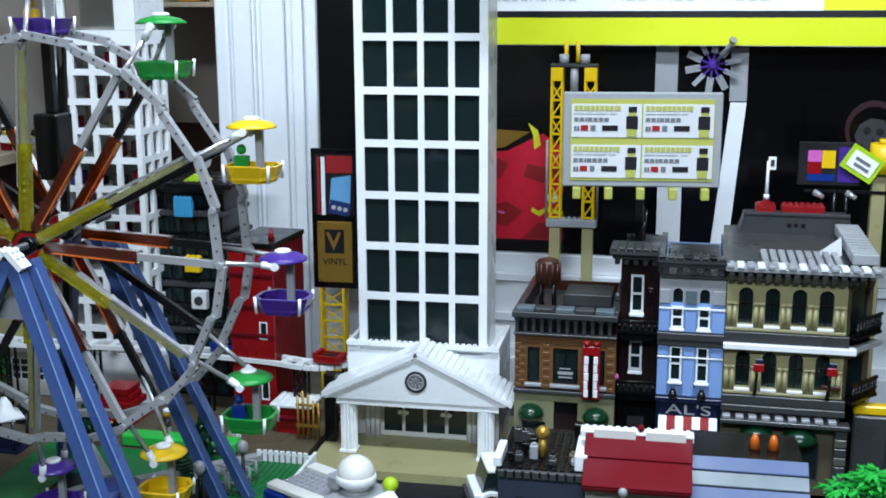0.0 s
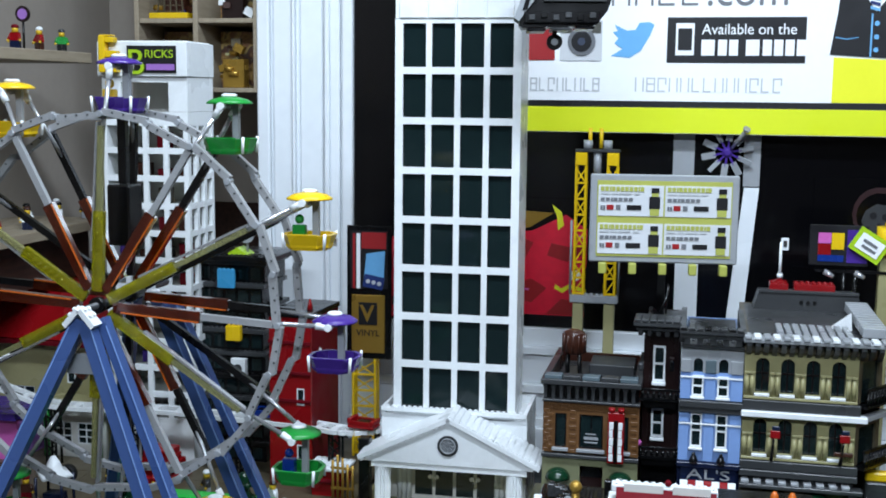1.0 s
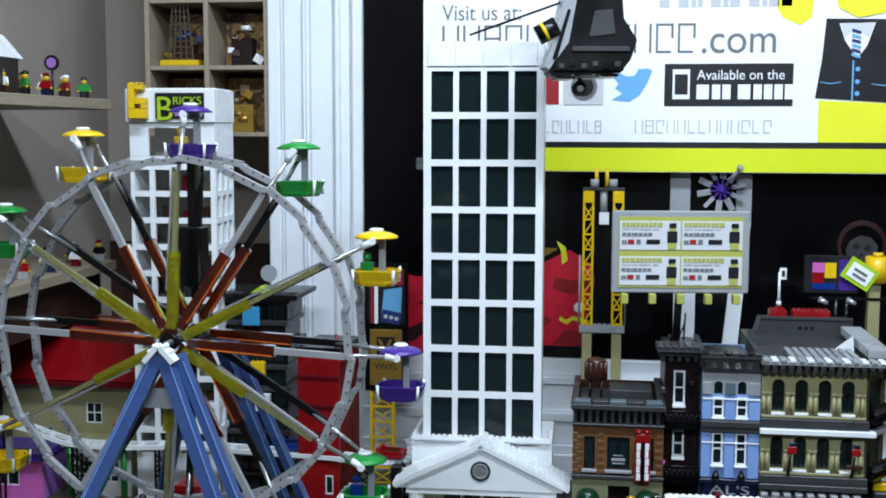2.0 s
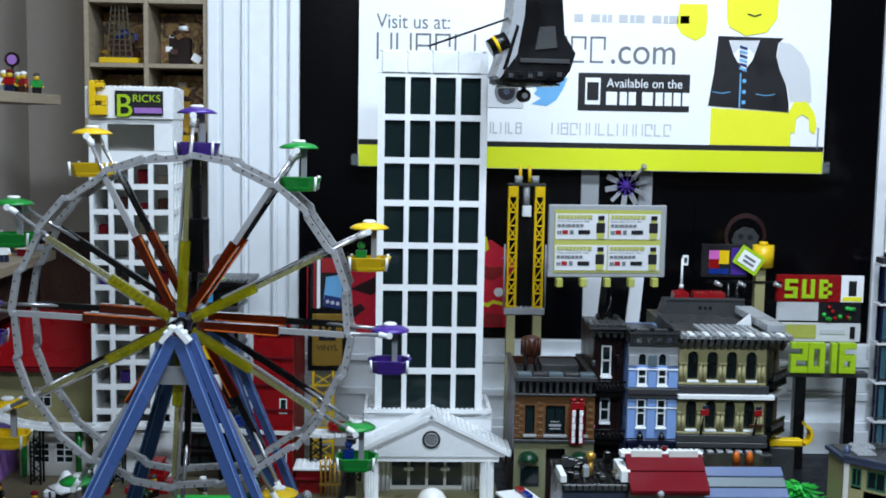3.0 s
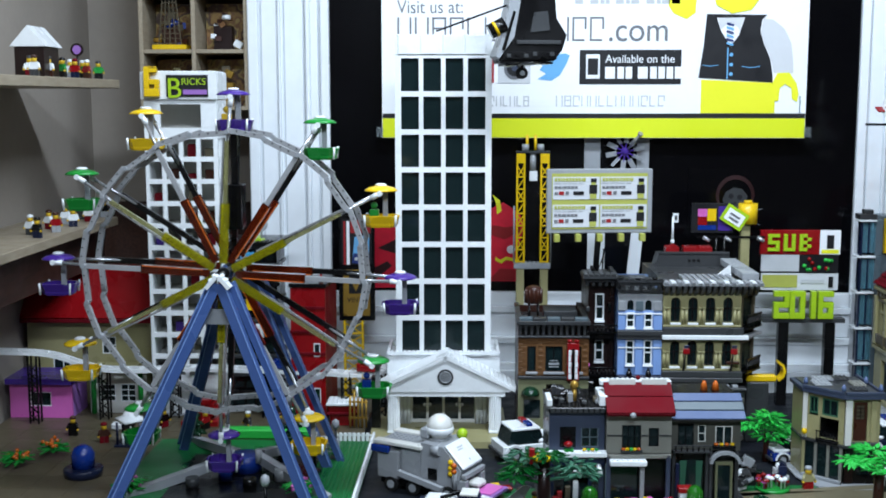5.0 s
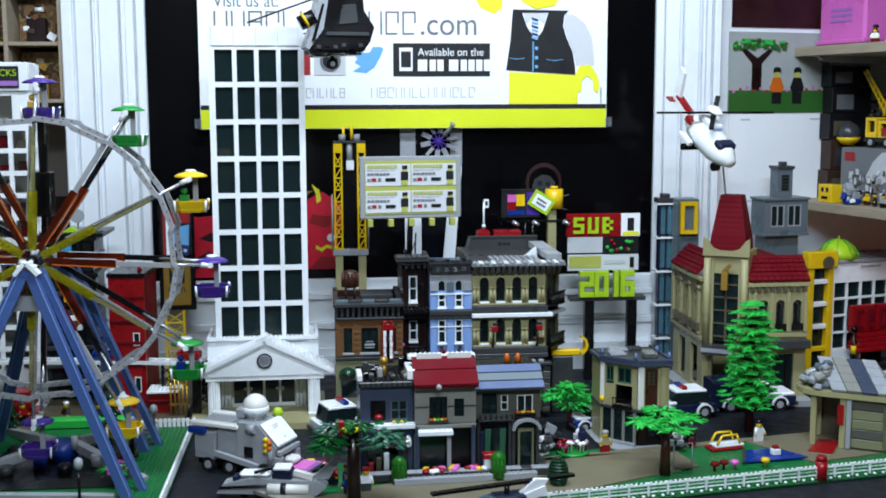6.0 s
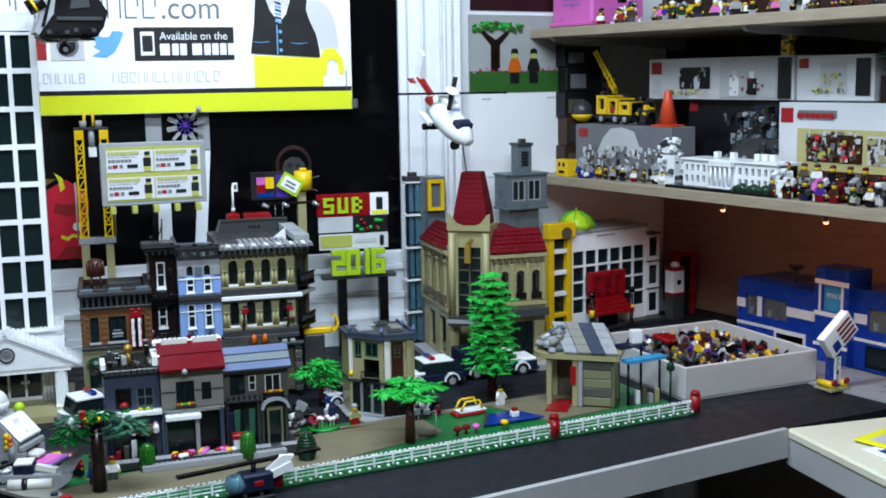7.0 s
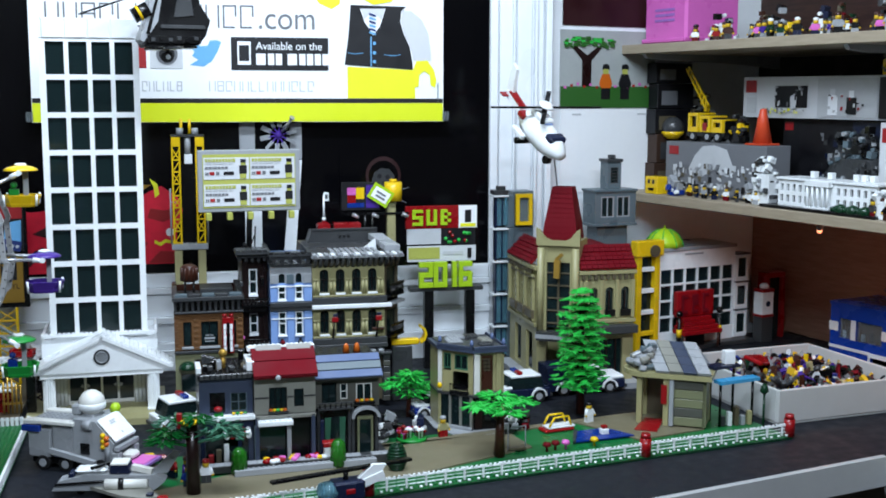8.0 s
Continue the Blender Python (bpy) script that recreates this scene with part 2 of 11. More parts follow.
# ---- geometry helpers ----
class Geo:
    """Collects corners and faces of one mesh; slot picks the material of what follows."""

    def __init__(self):
        self.v, self.f, self.s, self.k, self.slot = [], [], [], [], 0

    def add(self, verts, faces, smooth=False):
        n = len(self.v)
        self.v += [tuple(p) for p in verts]
        for f in faces:
            self.f.append(tuple(i + n for i in f))
            self.s.append(smooth)
            self.k.append(self.slot)
        return self

    def box(self, x0, x1, y0, y1, z0, z1, m=None):
        p = [(x, y, z) for z in (z0, z1) for y in (y0, y1) for x in (x0, x1)]
        if m is not None:
            p = [m @ Vector(q) for q in p]
        return self.add(p, [(0, 2, 3, 1), (4, 5, 7, 6), (0, 1, 5, 4), (2, 6, 7, 3), (0, 4, 6, 2), (1, 3, 7, 5)])

    def soft(self, x0, x1, y0, y1, z0, z1, c=0.0006, m=None):
        """A box with chamfered edges."""
        pts, quads = [], []
        for sx in (0, 1):
            for sy in (0, 1):
                for sz in (0, 1):
                    X, Y, Z = (x0, x1)[sx], (y0, y1)[sy], (z0, z1)[sz]
                    dx, dy, dz = (c if s == 0 else -c for s in (sx, sy, sz))
                    pts += [(X, Y + dy, Z + dz), (X + dx, Y, Z + dz), (X + dx, Y + dy, Z)]
        def at(sx, sy, sz, a):
            return (sx * 4 + sy * 2 + sz) * 3 + a
        for s in (0, 1):
            quads += [[at(s, 0, 0, 0), at(s, 1, 0, 0), at(s, 1, 1, 0), at(s, 0, 1, 0)], [at(0, s, 0, 1), at(1, s, 0, 1), at(1, s, 1, 1), at(0, s, 1, 1)],
                      [at(0, 0, s, 2), at(1, 0, s, 2), at(1, 1, s, 2), at(0, 1, s, 2)]]
            for t in (0, 1):
                quads += [[at(0, s, t, 1), at(1, s, t, 1), at(1, s, t, 2), at(0, s, t, 2)], [at(s, 0, t, 0), at(s, 1, t, 0), at(s, 1, t, 2), at(s, 0, t, 2)],
                          [at(s, t, 0, 0), at(s, t, 1, 0), at(s, t, 1, 1), at(s, t, 0, 1)]]
                for u in (0, 1):
                    quads.append([at(s, t, u, 0), at(s, t, u, 1), at(s, t, u, 2)])
        mid = Vector(((x0 + x1) / 2, (y0 + y1) / 2, (z0 + z1) / 2))
        fixed = []
        for q in quads:
            a, b, d = (Vector(pts[i]) for i in q[:3])
            centre = sum((Vector(pts[i]) for i in q), Vector()) / len(q)
            fixed.append(tuple(q) if (b - a).cross(d - b).dot(centre - mid) > 0 else tuple(reversed(q)))
        return self.add(pts if m is None else [m @ Vector(p) for p in pts], fixed)

    def beam(self, a, b, w, h, up=(0, 0, 1)):
        """A bar from a to b, w wide and h deep."""
        a, b = Vector(a), Vector(b)
        d = (b - a)
        z = d.normalized()
        x = Vector(up).cross(z)
        x = x.normalized() if x.length > 1e-4 else Vector((1, 0, 0))
        y = z.cross(x)
        m = Matrix(((x.x, y.x, z.x, a.x), (x.y, y.y, z.y, a.y), (x.z, y.z, z.z, a.z), (0, 0, 0, 1)))
        return self.box(-w / 2, w / 2, -h / 2, h / 2, 0, d.length, m)

    def rod(self, a, b, r, r2=None, n=10):
        """A round bar or cone from a to b."""
        a, b = Vector(a), Vector(b)
        z = (b - a).normalized()
        x = (Vector((0, 1, 0)) if abs(z.y) < 0.9 else Vector((1, 0, 0))).cross(z).normalized()
        y = z.cross(x)
        r2 = r if r2 is None else r2
        rings = [[c + (x * math.cos(t) + y * math.sin(t)) * q for t in (2 * math.pi * i / n for i in range(n))] for c, q in ((a, r), (b, r2))]
        base = len(self.v)
        self.add(rings[0] + rings[1], [(i, (i + 1) % n, n + (i + 1) % n, n + i) for i in range(n)], True)
        self.f += [tuple(base + i for i in reversed(range(n))), tuple(base + n + i for i in range(n))]
        self.s += [False, False]
        self.k += [self.slot, self.slot]
        return self

    def lathe(self, c, profile, n=16, axis="z"):
        """Turns (radius, height) pairs round an axis through c."""
        pts, faces = [], []
        for r, h in profile:
            for i in range(n):
                t = 2 * math.pi * i / n
                u, w = r * math.cos(t), r * math.sin(t)
                pts.append((c[0] + u, c[1] + w, c[2] + h) if axis == "z" else (c[0] + u, c[1] + h, c[2] - w) if axis == "y" else (c[0] + h, c[1] + u, c[2] + w))
        for j in range(len(profile) - 1):
            for i in range(n):
                faces.append((j * n + i, j * n + (i + 1) % n, (j + 1) * n + (i + 1) % n, (j + 1) * n + i))
        self.add(pts, faces, True)
        base = len(self.v) - len(pts)
        self.f += [tuple(base + i for i in reversed(range(n))), tuple(base + (len(profile) - 1) * n + i for i in range(n))]
        self.s += [False, False]
        self.k += [self.slot, self.slot]
        return self

    def ball(self, c, r, n=12, squash=1.0):
        return self.lathe(c, [(max(1e-5, r * math.sin(math.pi * j / 8)), -r * squash * math.cos(math.pi * j / 8)) for j in range(9)], n)

    def prism(self, outline, y0, y1):
        """An outline in x and z, counter-clockwise seen from the front, drawn out from y0 (front) to y1."""
        n = len(outline)
        pts = [(x, y0, z) for x, z in outline] + [(x, y1, z) for x, z in outline]
        return self.add(pts, [tuple(range(n)), tuple(n + i for i in reversed(range(n)))] + [(i, n + i, n + (i + 1) % n, (i + 1) % n) for i in range(n)])

    def slab(self, outline, z0, z1):
        """An outline in x and y, counter-clockwise from above, from z0 to z1."""
        n = len(outline)
        pts = [(x, y, z0) for x, y in outline] + [(x, y, z1) for x, y in outline]
        return self.add(pts, [tuple(reversed(range(n))), tuple(range(n, 2 * n))] + [(i, (i + 1) % n, n + (i + 1) % n, n + i) for i in range(n)])

    def studs(self, x0, x1, y0, y1, z, n=8):
        """Rows of studs at the 8 mm pitch on a rectangle."""
        nx, ny = max(1, round((x1 - x0) / 0.008)), max(1, round((y1 - y0) / 0.008))
        for i in range(nx):
            for j in range(ny):
                x, y = x0 + (i + 0.5) * (x1 - x0) / nx, y0 + (j + 0.5) * (y1 - y0) / ny
                self.rod((x, y, z - 0.0004), (x, y, z + 0.0017), 0.0024, n=n)
        return self

    def wall(self, x0, x1, z0, z1, y0, y1, holes):
        """An upright wall in x and z from y0 to y1 with rectangular holes (x0, x1, z0, z1) through it."""
        xs = sorted({x0, x1, *(h for q in holes for h in q[:2])})
        zs = sorted({z0, z1, *(h for q in holes for h in q[2:])})
        nx, nz = len(xs) - 1, len(zs) - 1
        full = {(i, k) for i in range(nx) for k in range(nz)
                if not any(h[0] <= (xs[i] + xs[i + 1]) / 2 <= h[1] and h[2] <= (zs[k] + zs[k + 1]) / 2 <= h[3] for h in holes)}
        pts, seen, faces = [], {}, []

        def at(i, k, back):
            if (i, k, back) not in seen:
                seen[i, k, back] = len(pts)
                pts.append((xs[i], y1 if back else y0, zs[k]))
            return seen[i, k, back]

        for i, k in sorted(full):
            faces.append((at(i, k, 0), at(i + 1, k, 0), at(i + 1, k + 1, 0), at(i, k + 1, 0)))
            faces.append((at(i, k + 1, 1), at(i + 1, k + 1, 1), at(i + 1, k, 1), at(i, k, 1)))
            if (i - 1, k) not in full:
                faces.append((at(i, k, 0), at(i, k + 1, 0), at(i, k + 1, 1), at(i, k, 1)))
            if (i + 1, k) not in full:
                faces.append((at(i + 1, k, 1), at(i + 1, k + 1, 1), at(i + 1, k + 1, 0), at(i + 1, k, 0)))
            if (i, k - 1) not in full:
                faces.append((at(i, k, 0), at(i, k, 1), at(i + 1, k, 1), at(i + 1, k, 0)))
            if (i, k + 1) not in full:
                faces.append((at(i + 1, k + 1, 0), at(i + 1, k + 1, 1), at(i, k + 1, 1), at(i, k + 1, 0)))
        self.add(pts, faces)
        return self


def mesh_of(name, geo, mats):
    me = bpy.data.meshes.new(name)
    me.from_pydata(geo.v, [], geo.f)
    me.polygons.foreach_set("use_smooth", geo.s)
    for m in (mats if isinstance(mats, (list, tuple)) else [mats]):
        me.materials.append(m)
    me.polygons.foreach_set("material_index", geo.k)
    me.update()
    return me


def thing(name, label, category, m=None, group="", kind=""):
    """An empty that parents the parts of one thing."""
    ob = new(name)
    ob.empty_display_size = 0.02
    ob.matrix_world = m or Matrix.Identity(4)
    return tagged(ob, label, category, group, kind)


def part(name, geo, mats, parent, label=""):
    ob = new(name, mesh_of(name, geo, mats))
    ob.parent = parent
    return tagged(ob, label) if label else ob


def solo(name, geo, mats, label, category, m=None, group="", kind=""):
    """A thing of a single mesh."""
    ob = new(name, mesh_of(name, geo, mats))
    ob.matrix_world = m or Matrix.Identity(4)
    return tagged(ob, label, category, group, kind)


def lettering(name, text, x, y, z, width, height, mat, parent, depth=0.0006, label=""):
    """Words in the built-in font, upright in x and z and facing -y, fitted into width and height from (x, z)."""
    curve = bpy.data.curves.new(name, "FONT")
    curve.body, curve.extrude = text, 0.02
    tmp = bpy.data.objects.new(name, curve)
    me = bpy.data.meshes.new_from_object(tmp)
    bpy.data.objects.remove(tmp)
    co = np.empty(len(me.vertices) * 3)
    me.vertices.foreach_get("co", co)
    co = co.reshape(-1, 3)
    lo, hi = co.min(0), co.max(0)
    out = np.empty_like(co)
    out[:, 0] = x + (co[:, 0] - lo[0]) / (hi[0] - lo[0]) * width
    out[:, 2] = z + (co[:, 1] - lo[1]) / (hi[1] - lo[1]) * height
    out[:, 1] = y - depth * (co[:, 2] - lo[2]) / (hi[2] - lo[2])
    me.vertices.foreach_set("co", out.ravel())
    me.materials.append(mat)
    me.update()
    ob = new(name, me)
    ob.parent = parent
    return tagged(ob, label) if label else ob


def window(parent, x0, x1, z0, z1, y, frame_mat, pane_mat=None, cross=(1, 2), bar=0.0016, deep=0.004, name="window"):
    """A framed window with real glass behind its bars, facing -y."""
    nx, nz = cross
    xs = [x0 + bar / 2] + [x0 + (x1 - x0) * i / nx for i in range(1, nx)] + [x1 - bar / 2]
    zs = [z0 + bar / 2] + [z0 + (z1 - z0) * j / nz for j in range(1, nz)] + [z1 - bar / 2]
    g = Geo().wall(x0, x1, z0, z1, y, y + deep, [(xs[i] + bar / 2, xs[i + 1] - bar / 2, zs[j] + bar / 2, zs[j + 1] - bar / 2) for i in range(nx) for j in range(nz)])
    w = part(name, g, frame_mat, parent)
    part("pane", Geo().box(x0 + bar * 0.6, x1 - bar * 0.6, y + deep * 0.45, y + deep * 0.6, z0 + bar * 0.6, z1 - bar * 0.6), pane_mat or GLASS, w)
    return w


def flank(bld, x0, x1, y0, y1, z0, z1, mat, t=0.006, name="side_wall", back=True):
    """Side and back walls of a building."""
    part(name, Geo().box(x0, x0 + t, y0, y1, z0, z1), mat, bld)
    part(name, Geo().box(x1 - t, x1, y0, y1, z0, z1), mat, bld)
    if back:
        part("back_wall", Geo().box(x0 + t, x1 - t, y1 - t, y1, z0, z1), mat, bld)

# ---- the room ----
RM = pose(1.209, 0.33, 0, 0, 0, 15.2)  # frame of the shelf wall: x into the shelf, -y along it towards the room
FLOOR, TOP = -0.74, 1.66


def structure(name, geo, mats, label, m=None):
    return solo(name, geo, mats, label, name.split("_")[0], m, kind="structure")


structure("floor", Geo().box(-0.95, 3.4, -4.3, 0.75, FLOOR - 0.05, FLOOR), FLOORMAT, "dark carpeted floor of the display room")
structure("ceiling", Geo().box(-0.95, 3.4, -4.3, 0.75, TOP, TOP + 0.05), CEILPAINT, "plain white painted ceiling")
structure("wall_west", Geo().box(-0.92, -0.85, -4.25, 0.7, FLOOR, TOP), BEIGE, "beige painted side wall")
# sheet over the low wall, its dark colour holding the shade there
structure("panel_north", Geo().box(-0.849, -0.419, 0.612, 0.6195, -0.2, 0.372), DARKWOOD, "dark red-brown sheet for the shaded low corner wall")
structure("wall_south", Geo().box(-0.85, 3.3, -4.25, -4.15, FLOOR, TOP), BEIGE, "beige painted rear wall")
structure("wall_north", Geo().box(-0.85, -0.418, 0.62, 0.7, FLOOR, TOP).box(-0.418, 0.995, 0.345, 0.42, FLOOR, TOP), BEIGE, "beige painted wall behind the city table")
structure("wall_northeast", Geo().box(-0.215, 0.52, 0.08, 0.14, FLOOR, TOP), WHITEPAINT, "white painted wall with posters", RM)
structure("wall_east", Geo().box(0.45, 0.52, -4.6, 0.08, FLOOR, TOP), [BEIGE], "beige painted wall behind the shelves", RM)
structure("panel_east", Geo().box(0.435, 0.45, -3.0, 0.078, 0.0, 0.334), BACKBOARD, "dark red-brown board behind the lower shelf", RM)


# dark sheet in place of the shade that a higher shelf would cast
structure("panel_east_top", Geo().box(0.4355, 0.4495, -3.0, 0.078, 0.711, 1.58), DARKWOOD, "dark brown sheet standing for shade above the upper shelf", RM)
# dark sheet over the beige wall, standing for the shade between the shelves
structure("panel_east_upper", Geo().box(0.4355, 0.4495, -3.0, 0.078, 0.366, 0.686), FLOORMAT, "dark grey sheet standing for shade behind the upper shelf boxes", RM)


def fluted(name, x0, x1, y, label):
    """A tall white casing with many upright flutes."""
    g, a = Geo().box(x0, x1, y - 0.008, y, FLOOR, TOP), x0
    for share, d in ((0.13, 0.022), (0.03, 0.0), (0.21, 0.016), (0.03, 0.024), (0.04, 0.0), (0.24, 0.015), (0.03, 0.0), (0.05, 0.025), (0.10, 0.019), (0.03, 0.0), (0.11, 0.023)):
        w = share * (x1 - x0)
        if d:
            g.soft(a, a + w, y - d, y - 0.0082, FLOOR, TOP, 0.0025)
        a += w
    return structure(name, g, WHITEPAINT, label)


fluted("trim_west", -0.418, -0.248, 0.345, "white fluted door casing, glossy paint")
fluted("trim_east", 0.843, 0.99, 0.345, "white fluted window casing, glossy paint")
g = Geo()
for z0, z1, d in ((0.0, 0.045, 0.05), (0.045, 0.06, 0.042), (0.06, 0.10, 0.03), (0.10, 0.115, 0.036), (0.115, 0.165, 0.026), (0.165, 0.178, 0.034), (0.178, 0.208, 0.022)):
    g.soft(-0.247, 0.842, 0.344 - d, 0.344, z0, z1, 0.0015)
structure("sill_trim", g, WHITEPAINT, "white stepped sill moulding below the black sheet")
structure("window_black", Geo().box(-0.247, 0.842, 0.332, 0.3445, 0.209, TOP - 0.1), NIGHT, "tall black glossy sheet behind the banner")
# reflections of the mullions, built as grey and white strips in front of the black sheet
mull = structure("mullion_trim", Geo().box(0.283, 0.316, 0.324, 0.3315, 0.395, 0.56), LGREY, "grey upright reflection on the black sheet")
structure("mullion_trim", Geo().box(0.292, 0.328, 0.324, 0.3315, 0.21, 0.392), WHITEPAINT, "white upright reflection on the black sheet")
structure("mullion_trim", Geo().prism([(0.372, 0.21), (0.398, 0.21), (0.417, 0.45), (0.394, 0.45)], 0.325, 0.3315), WHITEPAINT, "white slanting reflection on the black sheet")
structure("mullion_trim", Geo().box(0.392, 0.417, 0.325, 0.3315, 0.452, 0.53), LGREY, "grey reflection above the white slanting reflection")

# ---- the table ----
corner = Vector((1.274, -0.570))
along = Vector((0.972, 0.233))
left = corner - along * 2.1
tab = thing("city_table", "long table with a dark grey top and white edge", "table", kind="")
outline = [(left.x, left.y), (corner.x, corner.y), (1.95, -0.46), (1.62, 0.40), (0.98, 0.345), (-0.84, 0.345), (-0.84, left.y)]
part("tabletop", Geo().slab(outline, -0.040, 0.0), ROADTOP, tab)
edge = Geo()
n = Vector((-0.233, 0.972))
edge.slab([tuple(left - n * 0.012), tuple(corner - n * 0.012), tuple(corner - n * 0.0005), tuple(left - n * 0.0005)], -0.048, 0.002)
part("edge_strip", edge, EDGE, tab, "white laminate edge strip")
for x, y in ((-0.7, -0.85), (1.1, -0.5), (-0.7, 0.25), (1.5, 0.2), (0.2, -0.7)):
    part("leg", Geo().soft(x - 0.03, x + 0.03, y - 0.03, y + 0.03, FLOOR, -0.04, 0.003), EDGE, tab)

desk = thing("white_desk", "white desk with a cream top beside the city table", "desk")
part("desktop", Geo().soft(1.276, 2.05, -2.0, -0.575, -0.016, 0.002, 0.004), CREAM, desk)
part("apron", Geo().box(1.278, 2.05, -1.998, -0.577, -0.062, -0.0165), EDGE, desk)
for x, y in ((1.34, -1.9), (1.9, -1.9), (1.9, -0.66), (1.40, -0.64)):
    part("leg", Geo().soft(x - 0.03, x + 0.03, y - 0.03, y + 0.03, FLOOR, -0.0625, 0.003), EDGE, desk)

# ---- banner and posters on the walls ----
def plate(parent, name, x0, x1, z0, z1, y, mat, t=0.0008):
    return part(name, Geo().box(x0, x1, y - t, y, z0, z1), mat, parent)


def bars(parent, x0, x1, z0, z1, y, mat, widths, name="lettering"):
    """Plain bars in the place of a word."""
    total = sum(widths)
    g, x = Geo(), x0
    for w in widths:
        a = (x1 - x0) * abs(w) / total if total else 0
        if w > 0:
            g.box(x, x + a * 0.80, y - 0.0008, y, z0, z1)
        x += a
    return part(name, g, mat, parent)


ban = thing("wall_banner", "large white printed banner with a yellow foot stripe", "banner", pose(0, 0.298, 0))
BX0, BX1, BZ0 = -0.136, 0.728, 0.5335
sheet = part("sheet", Geo().box(BX0, BX1, 0, 0.0012, BZ0, 1.05), PAPER, ban)
plate(sheet, "yellow_stripe", BX0 + 0.001, BX1 - 0.001, BZ0 + 0.001, BZ0 + 0.040, 0, PLIME)
plate(sheet, "black_line", BX0 + 0.001, BX1 - 0.001, BZ0 + 0.0405, BZ0 + 0.050, 0, PBLACK)
for x in (BX0 - 0.012, BX1 - 0.002):
    part("tape", Geo().box(x, x + 0.014, -0.0020, -0.0009, BZ0 + 0.002, BZ0 + 0.022), CLEARGLASS, ban)
part("tape", Geo().box(BX1 - 0.014, BX1 - 0.011, -0.0014, -0.0009, BZ0 + 0.044, BZ0 + 0.085), CLEARGLASS, ban)


def blocks(parent, x0, x1, z0, z1, y, mat, n, stroke, seed):
    """A name drawn as a row of plain thin-lined boxes."""
    rnd, w, g = random.Random(seed), (x1 - x0) / n, Geo()
    for k in range(n):
        a, b_ = x0 + k * w + w * 0.10, x0 + (k + 1) * w - w * 0.10
        kind = rnd.randrange(4)
        g.box(a, a + stroke, y - 0.0008, y, z0, z1)
        if kind:
            g.box(b_ - stroke, b_, y - 0.0008, y, z0 if kind < 3 else (z0 + z1) / 2, z1)
        if kind > 1:
            g.box(a + stroke, b_ - stroke, y - 0.0008, y, z1 - stroke, z1)
        if kind != 1:
            g.box(a + stroke, b_ - stroke, y - 0.0008, y, z0, z0 + stroke)
        if kind == 2:
            g.box(a + stroke, b_ - stroke, y - 0.0008, y, (z0 + z1) / 2, (z0 + z1) / 2 + stroke)
    return part("lettering", g, mat, parent)


lettering("lettering", "Visit us at:", -0.104, 0, 0.786, 0.134, 0.026, PGREY, sheet)
blocks(sheet, -0.107, 0.320, 0.730, 0.778, 0, PGREY, 12, 0.0036, 3)
lettering("lettering", ".com", 0.327, 0, 0.729, 0.118, 0.032, PGREY, sheet)
badge = part("badge", Geo().soft(0.268, 0.474, -0.0016, -0.0001, 0.643, 0.712, 0.0006), PBLACK, sheet)
lettering("lettering", "Available on the", 0.320, -0.0017, 0.686, 0.140, 0.016, PAPER, badge)
bars(badge, 0.320, 0.461, 0.654, 0.678, -0.0017, PAPER, (3, 2, 2, -1, 3, 2, 2, 2, 2))
part("phone_icon", Geo().soft(0.281, 0.309, -0.0026, -0.0017, 0.654, 0.703, 0.0004), PAPER, badge)
part("phone_screen", Geo().box(0.2845, 0.3055, -0.0034, -0.0027, 0.662, 0.695), PBLACK, badge)
part("bird_shape", Geo().prism([(0.182, 0.653), (0.211, 0.650), (0.228, 0.661), (0.241, 0.683), (0.248, 0.701), (0.240, 0.705), (0.225, 0.704), (0.219, 0.693), (0.206, 0.692), (0.187, 0.701), (0.192, 0.691), (0.184, 0.690), (0.193, 0.680), (0.187, 0.672), (0.200, 0.664)], -0.0008, 0), PBLUE, sheet)
cube = part("camera_icon", Geo().soft(0.102, 0.168, -0.0016, -0.0001, 0.645, 0.708, 0.0005), CARD, sheet)
part("icon_band", Geo().box(0.104, 0.166, -0.0024, -0.0017, 0.688, 0.705), WARMGREY, cube)
part("lens_ring", Geo().lathe((0.136, -0.0025, 0.675), [(0.022, 0), (0.022, -0.0008)], 20, "y"), PGREY, cube)
part("lens_disc", Geo().lathe((0.136, -0.0034, 0.675), [(0.016, 0), (0.016, -0.0008)], 20, "y"), PBLACK, cube)
part("lens_glint", Geo().lathe((0.136, -0.0043, 0.675), [(0.006, 0), (0.006, -0.0006)], 14, "y"), DUSK, cube)
part("play_icon", Geo().soft(0.040, 0.094, -0.0016, -0.0001, 0.646, 0.700, 0.0005), PRED, sheet)
blocks(sheet, 0.040, 0.167, 0.598, 0.619, 0, PLGREY, 9, 0.0022, 5)
blocks(sheet, 0.219, 0.444, 0.598, 0.620, 0, PLGREY, 13, 0.0022, 8)
bars(sheet, 0.257, 0.411, 0.804, 0.818, 0, PLGREY, (2, -1, 2, 1, 1, -1, 2, 1, 2, -1, 2, 1, 2, 2))
